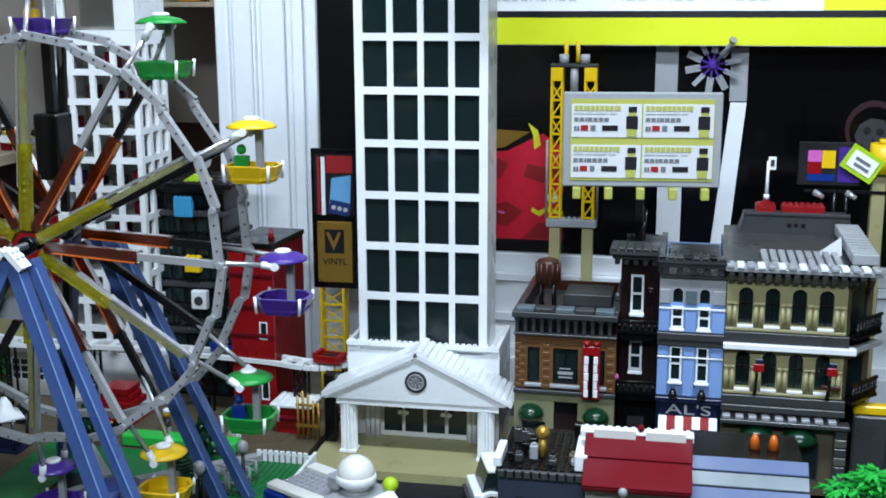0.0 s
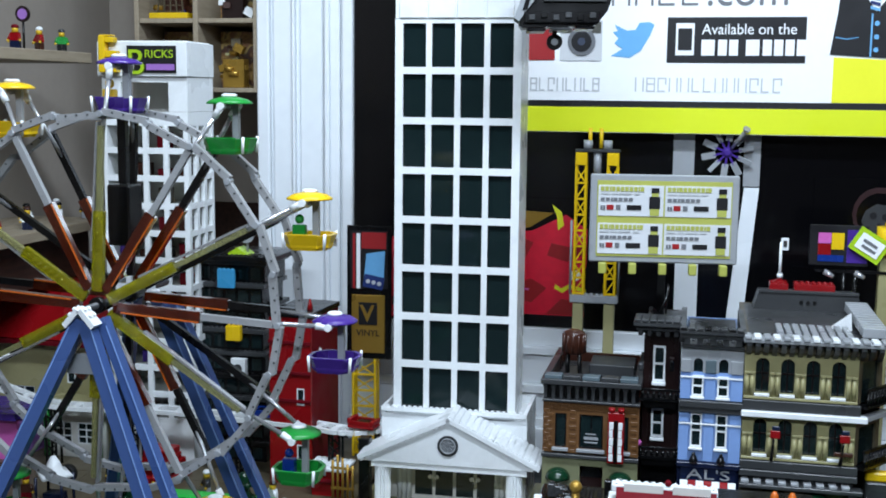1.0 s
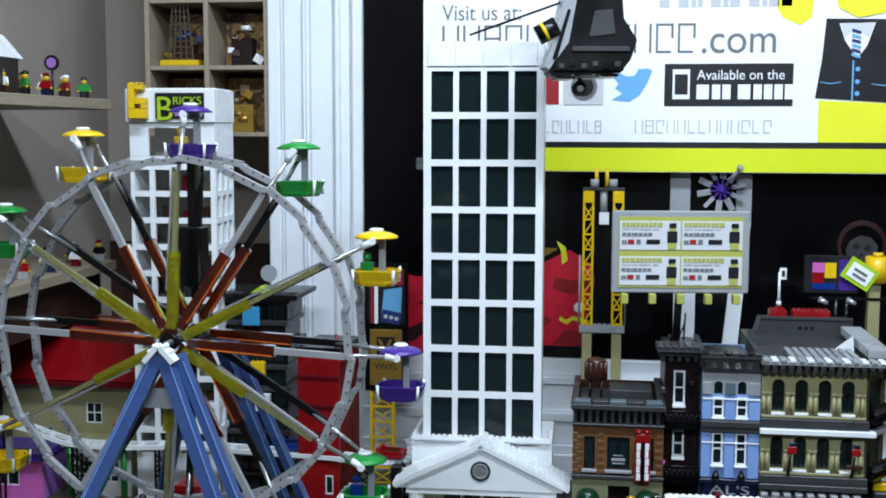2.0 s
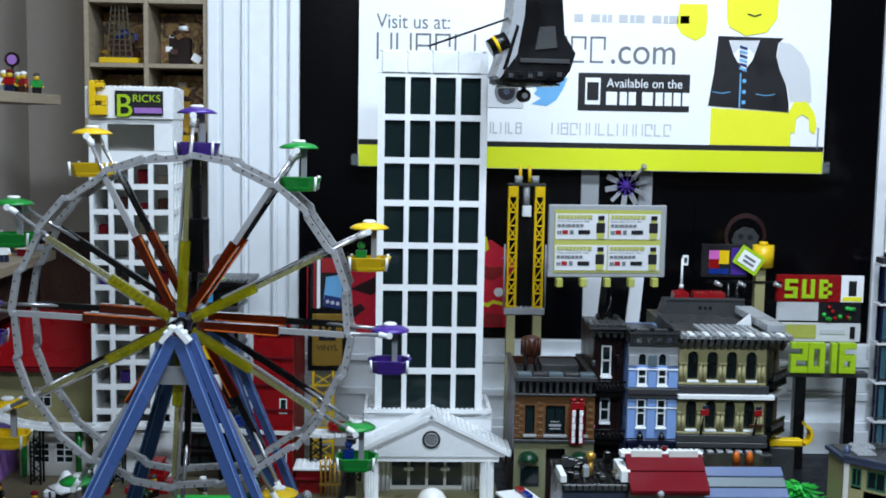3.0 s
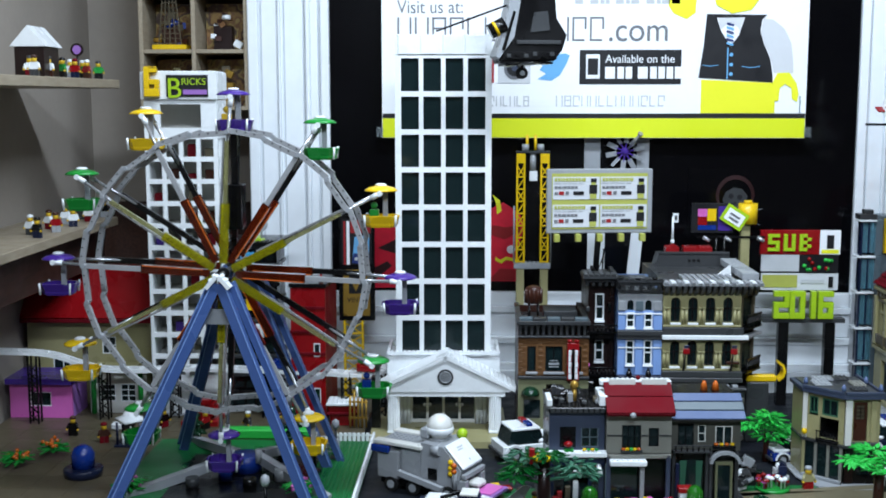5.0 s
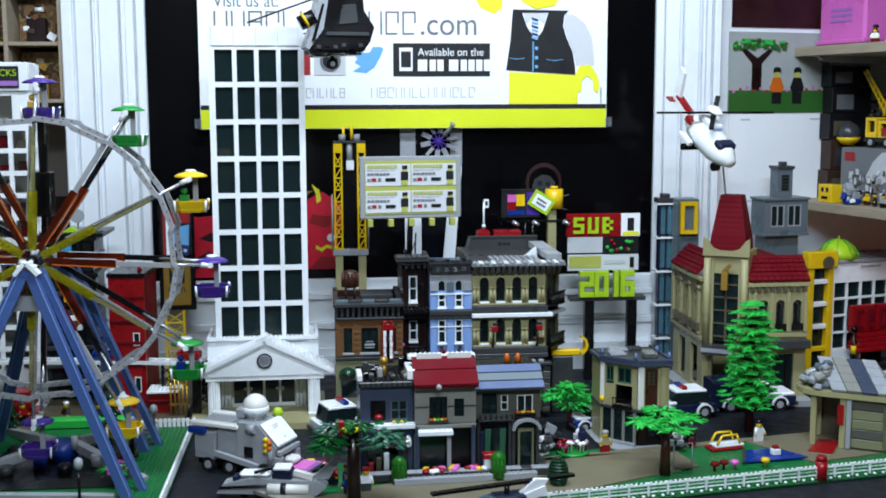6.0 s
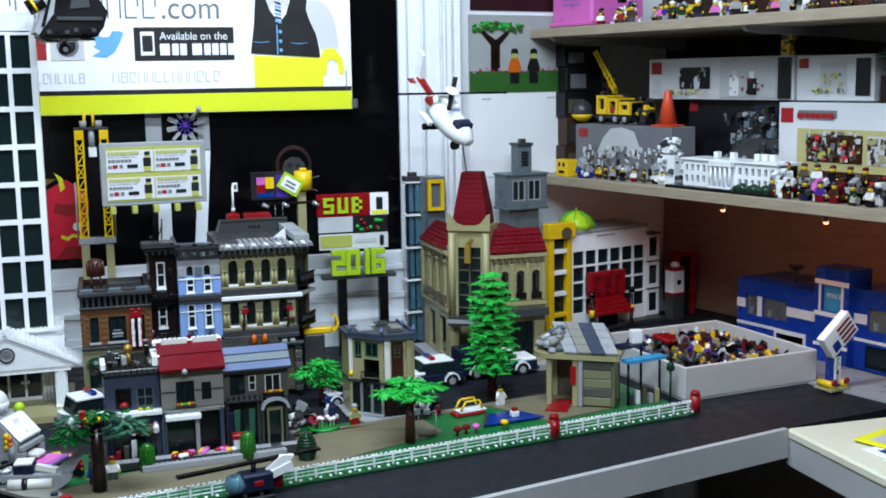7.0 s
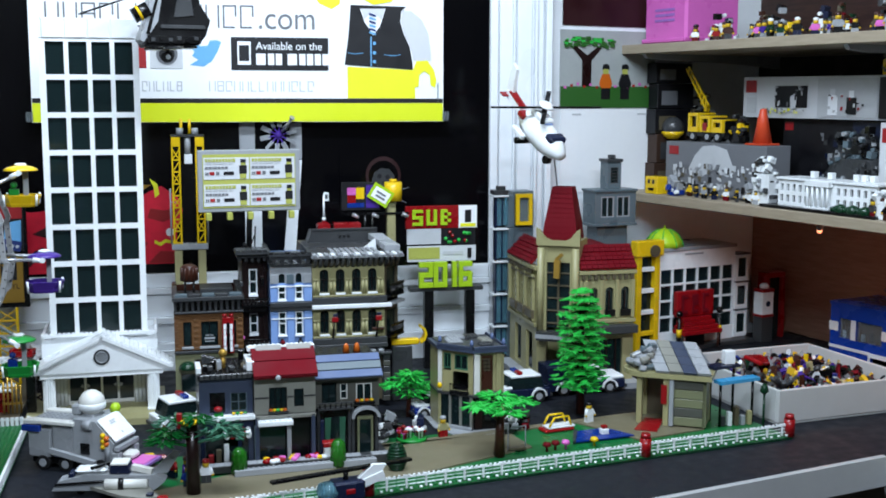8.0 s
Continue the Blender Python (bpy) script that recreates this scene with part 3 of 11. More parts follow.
# the printed figure, as plain shapes
fig = part("printed_figure", Geo().prism([(0.515, 0.584), (0.665, 0.584), (0.664, 0.645), (0.515, 0.652)], -0.0008, 0), PYELLOW, sheet)
part("vest", Geo().prism([(0.509, 0.656), (0.659, 0.646), (0.658, 0.663), (0.652, 0.695), (0.639, 0.723), (0.631, 0.749), (0.634, 0.772), (0.644, 0.781), (0.523, 0.783), (0.518, 0.719)], -0.0017, -0.0009), PBLACK, fig)
part("shirt", Geo().prism([(0.553, 0.747), (0.572, 0.719), (0.587, 0.739), (0.599, 0.776), (0.543, 0.775)], -0.0026, -0.0018), PAPER, fig)
part("collar", Geo().prism([(0.545, 0.7755), (0.552, 0.752), (0.566, 0.766), (0.574, 0.766), (0.590, 0.752), (0.597, 0.7755)], -0.0034, -0.0027), CARD, fig)
for k in range(6):
    part("tie_stripe", Geo().prism([(0.563, 0.723 + k * 0.0078), (0.577, 0.719 + k * 0.0078), (0.577, 0.7235 + k * 0.0078), (0.563, 0.7275 + k * 0.0078)], -0.0043, -0.0035), PDBLUE if k % 2 else PBLUE, fig)
part("placket", Geo().box(0.5655, 0.5680, -0.0024, -0.0018, 0.652, 0.716), PBLUE, fig)
for z in (0.702, 0.682, 0.663):
    part("button", Geo().lathe((0.574, -0.0018, z), [(0.0038, 0), (0.0038, -0.0008)], 10, "y"), PBLUE, fig)
for x0, x1, z in ((0.516, 0.549, 0.680), (0.596, 0.632, 0.677)):
    part("pocket_line", Geo().prism([(x0, z + 0.001), ((x0 + x1) / 2, z - 0.002), (x1, z + 0.001), (x1, z + 0.0022), ((x0 + x1) / 2, z - 0.0006), (x0, z + 0.0022)], -0.0024, -0.0018), PBLUE, fig)
part("head", Geo().prism([(0.542, 0.800), (0.573, 0.784), (0.612, 0.791), (0.630, 0.816), (0.632, 0.88), (0.535, 0.88), (0.537, 0.816)], -0.0017, -0.0009), PYELLOW, fig)
part("smile", Geo().prism([(0.575, 0.822), (0.588, 0.818), (0.600, 0.822), (0.600, 0.825), (0.588, 0.821), (0.575, 0.825)], -0.0026, -0.0018), PBLACK, fig)
part("sleeve", Geo().prism([(0.661, 0.665), (0.700, 0.665), (0.699, 0.687), (0.694, 0.725), (0.679, 0.754), (0.656, 0.772), (0.637, 0.774), (0.633, 0.749), (0.641, 0.723), (0.654, 0.695)], -0.0010, -0.0004), CARD, fig)
part("mitt_shape", Geo().prism([(0.659, 0.646), (0.665, 0.608), (0.672, 0.609), (0.674, 0.635), (0.684, 0.643), (0.697, 0.635), (0.699, 0.613), (0.709, 0.607), (0.712, 0.623), (0.707, 0.645), (0.692, 0.666), (0.668, 0.665)], -0.0019, -0.0011), PYELLOW, fig)
part("mitt_shape", Geo().prism([(0.455, 0.785), (0.482, 0.773), (0.500, 0.785), (0.502, 0.816), (0.500, 0.840), (0.450, 0.840), (0.445, 0.801)], -0.0008, 0), PYELLOW, sheet)

# dark film posters low on the black sheet
pst = thing("wall_poster", "dark red poster of plain rounded shapes", "poster", pose(0, 0.330, 0))
part("sheet", Geo().box(0.0, 0.165, -0.0012, 0, 0.226, 0.424), NIGHT, pst)
part("red_shape", Geo().prism([(0.005, 0.23), (0.148, 0.23), (0.146, 0.30), (0.160, 0.345), (0.150, 0.375), (0.115, 0.398), (0.06, 0.37), (0.005, 0.365)], -0.0022, -0.0013), PDRED, pst)
for pts in ([(0.020, 0.26), (0.060, 0.25), (0.085, 0.275), (0.060, 0.290), (0.030, 0.282)], [(0.085, 0.330), (0.118, 0.320), (0.150, 0.335), (0.152, 0.350), (0.120, 0.345), (0.092, 0.350)], [(0.010, 0.318), (0.050, 0.326), (0.062, 0.350), (0.040, 0.360), (0.010, 0.345)], [(0.085, 0.232), (0.140, 0.232), (0.142, 0.255), (0.110, 0.258)]):
    part("dark_fold", Geo().prism(pts, -0.0030, -0.0023), PRED, pst)
for x, z in ((0.045, 0.272), (0.135, 0.362), (0.030, 0.305)):
    part("pale_glint", Geo().prism([(x, z), (x + 0.010, z - 0.002), (x + 0.012, z + 0.001), (x + 0.002, z + 0.003)], -0.0038, -0.0031), PINK, pst)
part("orange_shape", Geo().prism([(0.005, 0.368), (0.055, 0.375), (0.095, 0.40), (0.005, 0.405)], -0.0022, -0.0013), GOLD, pst)
part("yellow_shape", Geo().prism([(0.102, 0.372), (0.112, 0.380), (0.108, 0.402), (0.092, 0.414), (0.100, 0.395)], -0.0032, -0.0023), PYELLOW, pst)
part("yellow_zigzag", Geo().prism([(0.098, 0.275), (0.112, 0.268), (0.122, 0.276), (0.150, 0.270), (0.150, 0.276), (0.122, 0.283), (0.110, 0.276), (0.100, 0.282)], -0.0032, -0.0023), PYELLOW, pst)
part("pale_disc", Geo().lathe((0.132, -0.0023, 0.298), [(0.009, 0), (0.009, -0.0008)], 14, "y"), PAPER, pst)
pst = thing("wall_poster", "dark red poster half hidden behind the tower", "poster", pose(0, 0.330, 0))
part("sheet", Geo().box(-0.236, -0.030, -0.0012, 0, 0.212, 0.420), NIGHT, pst)
part("red_shape", Geo().prism([(-0.232, 0.215), (-0.034, 0.215), (-0.034, 0.340), (-0.090, 0.352), (-0.150, 0.346), (-0.200, 0.356), (-0.232, 0.340)], -0.0022, -0.0013), PDRED, pst)
for pts in ([(-0.200, 0.24), (-0.160, 0.23), (-0.120, 0.262), (-0.130, 0.272), (-0.170, 0.252)], [(-0.150, 0.300), (-0.110, 0.288), (-0.080, 0.310), (-0.100, 0.325)]):
    part("dark_fold", Geo().prism(pts, -0.0030, -0.0023), HOOD, pst)
pst = thing("wall_poster", "black poster with a red hood and pale face shape", "poster", pose(0, 0.330, 0))
part("sheet", Geo().box(0.50, 0.66, -0.0012, 0, 0.345, 0.47), NIGHT, pst)
ring = [(0.598 + 0.040 * math.cos(radians(t)), 0.414 + 0.042 * math.sin(radians(t))) for t in range(-40, 221, 20)]
ring += [(0.598 + 0.034 * math.cos(radians(t)), 0.412 + 0.035 * math.sin(radians(t))) for t in range(220, -41, -20)]
part("red_hood", Geo().prism(ring, -0.0022, -0.0013), HOOD, pst)
part("pale_face", Geo().prism([(0.578, 0.388), (0.600, 0.382), (0.618, 0.390), (0.624, 0.412), (0.612, 0.427), (0.594, 0.430), (0.578, 0.420), (0.572, 0.404)], -0.0022, -0.0013), GREY, pst)
for x, z, r in ((0.589, 0.412, 0.0055), (0.607, 0.410, 0.0055), (0.598, 0.398, 0.0026)):
    part("dark_spot", Geo().lathe((x, -0.0023, z), [(r, 0), (r, -0.0008)], 10, "y"), PBLACK, pst)
for a, b in (((0.552, 0.356), (0.655, 0.386)), ((0.548, 0.388), (0.650, 0.352))):
    part("crossed_line", Geo().beam((a[0], -0.0018, a[1]), (b[0], -0.0018, b[1]), 0.0014, 0.0006, (0, 1, 0)), PGREY, pst)

# calendar poster on the white wall
cal = thing("calendar_poster", "hanging calendar with a printed meadow above a blank page", "calendar", RM @ pose(0, 0.079, 0))
page = part("picture_page", Geo().box(-0.176, 0.100, -0.0015, 0, 0.5605, 0.742), HAZE, cal)
plate(page, "meadow", -0.174, 0.098, 0.562, 0.612, -0.0015, PGREEN)
plate(page, "tree_trunk", -0.114, -0.088, 0.6122, 0.672, -0.0015, MAROON)
random.seed(5)
for i in range(80):
    x = random.uniform(-0.168, -0.034)
    z = 0.712 - abs(x + 0.10) * 0.10 + random.uniform(-0.008, 0.012)
    w = random.uniform(0.006, 0.014)
    part("tree_leaf", Geo().box(x, x + w, -0.0034 - 0.00004 * i, -0.0027 - 0.00004 * i, z, z + random.uniform(0.003, 0.008)), PGREEN if i % 3 else LEAFGREEN, page)
part("tree_fork", Geo().prism([(-0.114, 0.672), (-0.088, 0.672), (-0.060, 0.700), (-0.070, 0.704), (-0.100, 0.684), (-0.134, 0.706), (-0.142, 0.700)], -0.0026, -0.0016), MAROON, page)
for x, m in ((-0.046, ORANGE), (0.010, PBLACK)):
    part("printed_leg_shape", Geo().box(x - 0.013, x + 0.013, -0.0026, -0.0016, 0.582, 0.608), PBLACK, page)
    part("printed_doll_shape", Geo().prism([(x - 0.013, 0.6082), (x + 0.013, 0.6082), (x + 0.019, 0.618), (x + 0.010, 0.641), (x - 0.010, 0.641), (x - 0.019, 0.618)], -0.0030, -0.0016), m, page)
    part("printed_head_shape", Geo().box(x - 0.0075, x + 0.0075, -0.0026, -0.0016, 0.6412, 0.653), PDIM, page)
    part("printed_hair_shape", Geo().prism([(x - 0.010, 0.650), (x - 0.007, 0.6532), (x + 0.007, 0.6532), (x + 0.010, 0.650), (x + 0.010, 0.660), (x + 0.004, 0.665), (x - 0.006, 0.664), (x - 0.010, 0.660)], -0.0034, -0.0027), PBLACK, page)
for i in range(14):
    x = -0.165 + i * 0.018
    part("flower", Geo().box(x, x + 0.007, -0.0026, -0.0016, 0.607 + (i * 7 % 5) * 0.002, 0.613 + (i * 7 % 5) * 0.002), PRED if i % 2 else PINK, page)
blank = part("blank_page", Geo().box(-0.172, 0.103, -0.0015, 0, 0.364, 0.5595), PAPER, cal)
plate(blank, "heading", -0.14, -0.115, 0.545, 0.549, -0.0015, PLGREY)
plate(blank, "heading", 0.05, 0.078, 0.545, 0.549, -0.0015, PLGREY)
top = thing("wall_picture", "dark brown print above the calendar", "poster", RM @ pose(0, 0.079, 0))
# print set darker in colour for the shade up here
part("sheet", Geo().box(-0.17, 0.10, -0.0015, 0, 0.752, 0.86), HOOD, top)

# ---- white office tower with its portico ----
tw = thing("skyscraper", "tall white toy-brick tower with dark glass windows", "toy building", pose(0, 0, 0, 0, 0, 1.5))
COL, ROWH, W0, Z0 = 0.040, 0.0682, -0.076, 0.150
holes = [(W0 + i * COL, W0 + i * COL + 0.032, Z0 + j * ROWH, Z0 + j * ROWH + 0.0586) for i in range(4) for j in range(8)]
part("front_wall", Geo().wall(W0 - 0.011, -W0 + 0.011, Z0 - 0.012, 0.692, 0.0, 0.008, holes), WHITE, tw)
g = Geo()
for i in range(4):
    a = W0 - 0.004 + i * COL
    g.soft(a - 0.001, a + COL - 0.0035, -0.0025, 0.075, 0.6925, 0.727, 0.001)
g.box(W0 - 0.0105, -W0 + 0.0105, 0.0, 0.0755, 0.6925, 0.725)
g.studs(W0 - 0.010, -W0 + 0.010, 0.002, 0.074, 0.727, 6)
part("parapet", g, WHITE, tw)
flank(tw, W0 - 0.011, -W0 + 0.011, 0.008, 0.078, Z0 - 0.012, 0.692, WHITE)
# black block stands in for the unlit rooms behind the glass
part("core", Geo().box(W0 - 0.004, -W0 + 0.004, 0.030, 0.070, Z0 - 0.012, 0.692), BLACK, tw)
for x0, x1, z0, z1 in holes:
    w = part("window", Geo().box(x0, x0 + 0.0011, 0.004, 0.0075, z0, z1).box(x1 - 0.0011, x1, 0.004, 0.0075, z0, z1)
             .box(x0 + 0.0011, x1 - 0.0011, 0.004, 0.0075, z0, z0 + 0.0011).box(x0 + 0.0011, x1 - 0.0011, 0.004, 0.0075, z1 - 0.0011, z1), BLACK, tw)
    part("pane", Geo().box(x0 + 0.0008, x1 - 0.0008, 0.0052, 0.0064, z0 + 0.0008, z1 - 0.0008), GLASS, w)
for x in (-0.104, 0.099):
    part("podium_side", Geo().box(x, x + 0.005, 0.0, 0.11, 0.01, 0.150), WHITE, tw)
part("podium_front", Geo().box(-0.099, 0.099, 0.0, 0.004, 0.085, 0.141), WHITE, tw)
part("podium_back", Geo().box(-0.099, 0.099, 0.105, 0.11, 0.01, 0.150), WHITE, tw)
part("podium_roof", Geo().box(-0.099, 0.099, 0.004, 0.105, 0.134, 0.1385), WHITE, tw)
part("podium_ledge", Geo().box(-0.104, 0.104, -0.0055, -0.0003, 0.145, 0.1505), WHITE, tw)
part("podium_tiles", Geo().studs(-0.099, 0.099, -0.005, 0.003, 0.151), WHITE, tw)
g = Geo()
PF = -0.062
g.prism([(-0.113, 0.089), (0.121, 0.089), (0.121, 0.093), (0.004, 0.150), (-0.113, 0.093)], PF, -0.001)
part("pediment", g, WHITE, tw)
for s in (-1, 1):
    g = Geo()
    a, b = Vector((0.004 - s * 0.002, PF - 0.004, 0.1545)), Vector((0.004 + s * 0.126, PF - 0.004, 0.0930))
    d = (b - a)
    m = Matrix.Translation(a) @ Matrix.Rotation(math.atan2(-d.z, d.x), 4, "Y")
    L = d.length
    g.box(0, L, 0, 0.066, -0.0032, 0.0032, m)
    for i in range(16):
        u = (i + 0.1) * L / 16
        for j in range(8):
            g.box(u, u + L / 16 * 0.72, 0.001 + j * 0.0081, 0.0075 + j * 0.0081, 0.0032, 0.0062, m)
    part("roof_slope", g, WHITE, tw, "roof slope of small white tiles")
rose = Geo()
rose.slot = 0
rose.lathe((0.004, PF - 0.0002, 0.117), [(0.0145, 0), (0.0145, -0.0016)], 24, "y")
rs = part("rose_medallion", rose, GREY, tw, "round dark grey medallion with rings")
part("ring", Geo().lathe((0.004, PF - 0.0019, 0.117), [(0.0112, 0), (0.0112, -0.001), (0.0092, -0.001), (0.0092, 0)], 24, "y"), LGREY, rs)
g = Geo()
for i in range(8):
    t = i * math.pi / 4
    g.beam((0.004 + 0.003 * math.cos(t), PF - 0.0023, 0.117 + 0.003 * math.sin(t)), (0.004 + 0.0088 * math.cos(t), PF - 0.0023, 0.117 + 0.0088 * math.sin(t)), 0.0012, 0.0008, (0, 1, 0))
part("spokes", g, LGREY, rs)
g = Geo().box(-0.104, 0.112, PF + 0.002, -0.001, 0.0805, 0.0885)
g.studs(-0.100, 0.108, PF + 0.002, PF + 0.010, 0.0885, 6)
part("entablature", g, WHITE, tw)
for x in (-0.090, 0.094):
    ring = [(x + (0.0112 - 0.0022 * (k % 2)) * math.cos(k * math.pi / 16), PF + 0.012 + (0.0112 - 0.0022 * (k % 2)) * math.sin(k * math.pi / 16)) for k in range(32)]
    g = Geo().slab(ring, 0.0167, 0.0800)
    part("column_foot", Geo().soft(x - 0.0115, x + 0.0115, PF + 0.001, PF + 0.0235, 0.0120, 0.0165, 0.0008), WHITE, tw)
    part("column", g, WHITE, tw, "white fluted round column")
for x in (-0.072, 0.070):
    for k in range(3):
        part("pilaster", Geo().rod((x + (k - 1) * 0.007, 0.006, 0.012), (x + (k - 1) * 0.007, 0.006, 0.0850), 0.0038, n=8), WHITE, tw)
part("door_wall", Geo().wall(-0.099, 0.099, 0.0122, 0.0845, 0.012, 0.018, [(-0.060, 0.060, 0.016, 0.080)]), OFFWHITE, tw)
for i in range(4):
    x0 = -0.060 + i * 0.030
    d = part("door", Geo().box(x0, x0 + 0.0022, 0.013, 0.017, 0.016, 0.080).box(x0 + 0.0278, x0 + 0.030, 0.013, 0.017, 0.016, 0.080).box(x0 + 0.0022, x0 + 0.0278, 0.013, 0.017, 0.0765, 0.080).box(x0 + 0.0022, x0 + 0.0278, 0.013, 0.017, 0.016, 0.0185), OFFWHITE, tw)
    part("pane", Geo().box(x0 + 0.002, x0 + 0.028, 0.0145, 0.0158, 0.018, 0.077), GLASS, d)
    hx = x0 + (0.0255 if i % 2 == 0 else 0.0045)
    part("handle", Geo().lathe((hx, 0.0128, 0.047), [(0.0035, 0), (0.0035, -0.003)], 10, "y"), CHROME, d)
part("hall_floor", Geo().box(-0.099, 0.099, 0.019, 0.104, 0.0122, 0.0140), DTAN, tw)
plaza = Geo().box(-0.132, 0.116, -0.112, 0.118, 0.0, 0.0118)
part("plaza", plaza, TAN, tw, "smooth tan plaza in front of the portico")

# ---- corner terrace: brown, dark red, blue and tan houses ----
OF = pose(0.136, -0.075, 0)
STREET = "city houses in the back row"


def cornice(parent, x0, x1, z, depth, h, mat, step=0.012, teeth=GREY, name="cornice"):
    c = part(name, Geo().soft(x0, x1, -depth, 0.010, z, z + h, 0.0008), mat, parent)
    n = max(2, round((x1 - x0) / step))
    for i in range(n):
        a = x0 + (i + 0.25) * (x1 - x0) / n
        part("bracket", Geo().soft(a, a + step * 0.5, -depth * 0.8, -0.0005, z - 0.008, z - 0.0003, 0.0006), teeth, c)
    return c


def dome_awning(parent, x, z, r, mat=DGREEN):
    prof = [(max(1e-5, r * math.cos(t * math.pi / 12)), r * 0.85 * math.sin(t * math.pi / 12)) for t in range(7)]
    part("awning", Geo().lathe((x, -0.004, z), prof, 18), mat, parent, "glossy dark green dome awning")


def arch_heads(x0, x1, z1, y0, y1):
    """The two corner pieces that round the head of an opening."""
    g, xm, r = Geo(), (x0 + x1) / 2, (x1 - x0) / 2
    for s in (-1, 1):
        out = [(xm + s * r, z1)] + [(xm + s * r * math.cos(t * math.pi / 12), z1 - r + r * math.sin(t * math.pi / 12)) for t in range(7)]
        g.prism(out if s < 0 else list(reversed(out)), y0, y1)
    return g


# brown brick house
b = thing("brick_house", "two-storey brown brick toy house with dark cornice", "toy building", OF, STREET)
X1 = 0.125
BRICK_WINS = [(0.016, 0.031, 0.131, 0.177), (0.048, 0.079, 0.131, 0.177), (0.098, 0.112, 0.131, 0.177)]
part("front_wall", Geo().wall(0, X1, 0.1235, 0.193, 0.003, 0.010, BRICK_WINS), ORANGEBRICK, b)
part("shop_wall", Geo().wall(0, X1, 0.012, 0.1185, 0.001, 0.010, [(0.050, 0.080, 0.014, 0.108), (0.010, 0.040, 0.045, 0.080), (0.088, 0.118, 0.045, 0.080)]), OLIVE, b, "olive ground-floor wall")
for q in BRICK_WINS:
    window(b, *q, 0.0045, BLACK, cross=(2 if q[1] - q[0] > 0.02 else 1, 1), bar=0.0018)
    part("sill", Geo().soft(q[0] - 0.003, q[1] + 0.003, -0.003, 0.003, q[2] - 0.004, q[2], 0.0005), LGREY, b)
for q in ((0.010, 0.040, 0.045, 0.080), (0.088, 0.118, 0.045, 0.080)):
    window(b, *q, 0.004, GREY, cross=(1, 1), bar=0.0012)
part("door", Geo().box(0.051, 0.079, 0.006, 0.009, 0.014, 0.092), MAROON, b)
part("door_arch", Geo().prism([(0.051, 0.0925)] + [(0.065 + 0.014 * math.cos(t * math.pi / 8), 0.0925 + 0.015 * math.sin(t * math.pi / 8)) for t in range(9)], 0.005, 0.009), BLACK, b)
for x in (0.022, 0.103):
    dome_awning(b, x, 0.091, 0.0165)
part("belt_course", Geo().soft(-0.001, X1 + 0.001, -0.004, 0.002, 0.1187, 0.1233, 0.0005), GREY, b)
# arcaded dark fascia between two ledges
part("fascia", Geo().box(0.001, X1 - 0.001, 0.004, 0.012, 0.1965, 0.2165), BLACK, b)
part("fascia_ledge", Geo().soft(-0.001, X1 + 0.001, -0.003, 0.012, 0.1932, 0.1963, 0.0006), GREY, b)
for k in range(12):
    x = 0.0005 + k * 0.0104
    part("fascia_pier", Geo().soft(x, x + 0.0045, -0.0012, 0.0038, 0.1966, 0.2120, 0.0005).soft(x - 0.001, x + 0.0055, -0.0024, 0.0038, 0.2122, 0.2164, 0.0005), GREY, b)
part("roof_rim", Geo().soft(-0.003, X1 + 0.002, -0.007, 0.014, 0.2168, 0.2240, 0.0008), GREY, b)
for x0, x1 in ((-0.003, 0.006), (X1 - 0.008, X1 + 0.002)):
    part("rim_tile", Geo().soft(x0, x1, 0.0145, 0.19, 0.2168, 0.2240, 0.0008), GREY, b)
for k in range(5):
    x = 0.002 + k * 0.0245
    part("rim_tile", Geo().soft(x, x + 0.0225, -0.0055, 0.0120, 0.2242, 0.2295, 0.0006), GREY if k % 2 else SANDBLUE, b)
flank(b, 0, X1, 0.0145, 0.200, 0.012, 0.2165, BROWN)
part("roof", Geo().box(0.007, X1 - 0.009, 0.016, 0.193, 0.196, 0.204).studs(0.01, X1 - 0.012, 0.02, 0.10, 0.204, 6), GREY, b)
part("roof_block", Geo().soft(0.05, 0.112, 0.10, 0.16, 0.2060, 0.222, 0.001), GREY, b)
sign = part("hanging_sign", Geo().soft(0.086, 0.107, -0.012, -0.0045, 0.118, 0.186, 0.001), RED, b, "tall red hanging sign with white bars")
for x in (0.0905, 0.1025):
    part("sign_ball", Geo().rod((x, -0.0085, 0.1862), (x, -0.0085, 0.1915), 0.0042, n=10), RED, sign)
for x0, x1 in ((0.0880, 0.0935), (0.0995, 0.1050)):
    g = Geo()
    for k in range(5):
        g.soft(x0, x1 - 0.0008 * (k % 2), -0.0135, -0.0121, 0.1215 + k * 0.0106, 0.1312 + k * 0.0106, 0.0004)
    part("lettering", g, WHITE, sign)
part("sign_slot", Geo().box(0.0940, 0.0990, -0.0132, -0.0121, 0.120, 0.176), BLACK, sign)
part("window_print", Geo().box(0.056, 0.070, 0.0040, 0.0043, 0.150, 0.1515).box(0.054, 0.073, 0.0040, 0.0043, 0.143, 0.147).box(0.055, 0.072, 0.0040, 0.0043, 0.1385, 0.1405), LGREY, b)

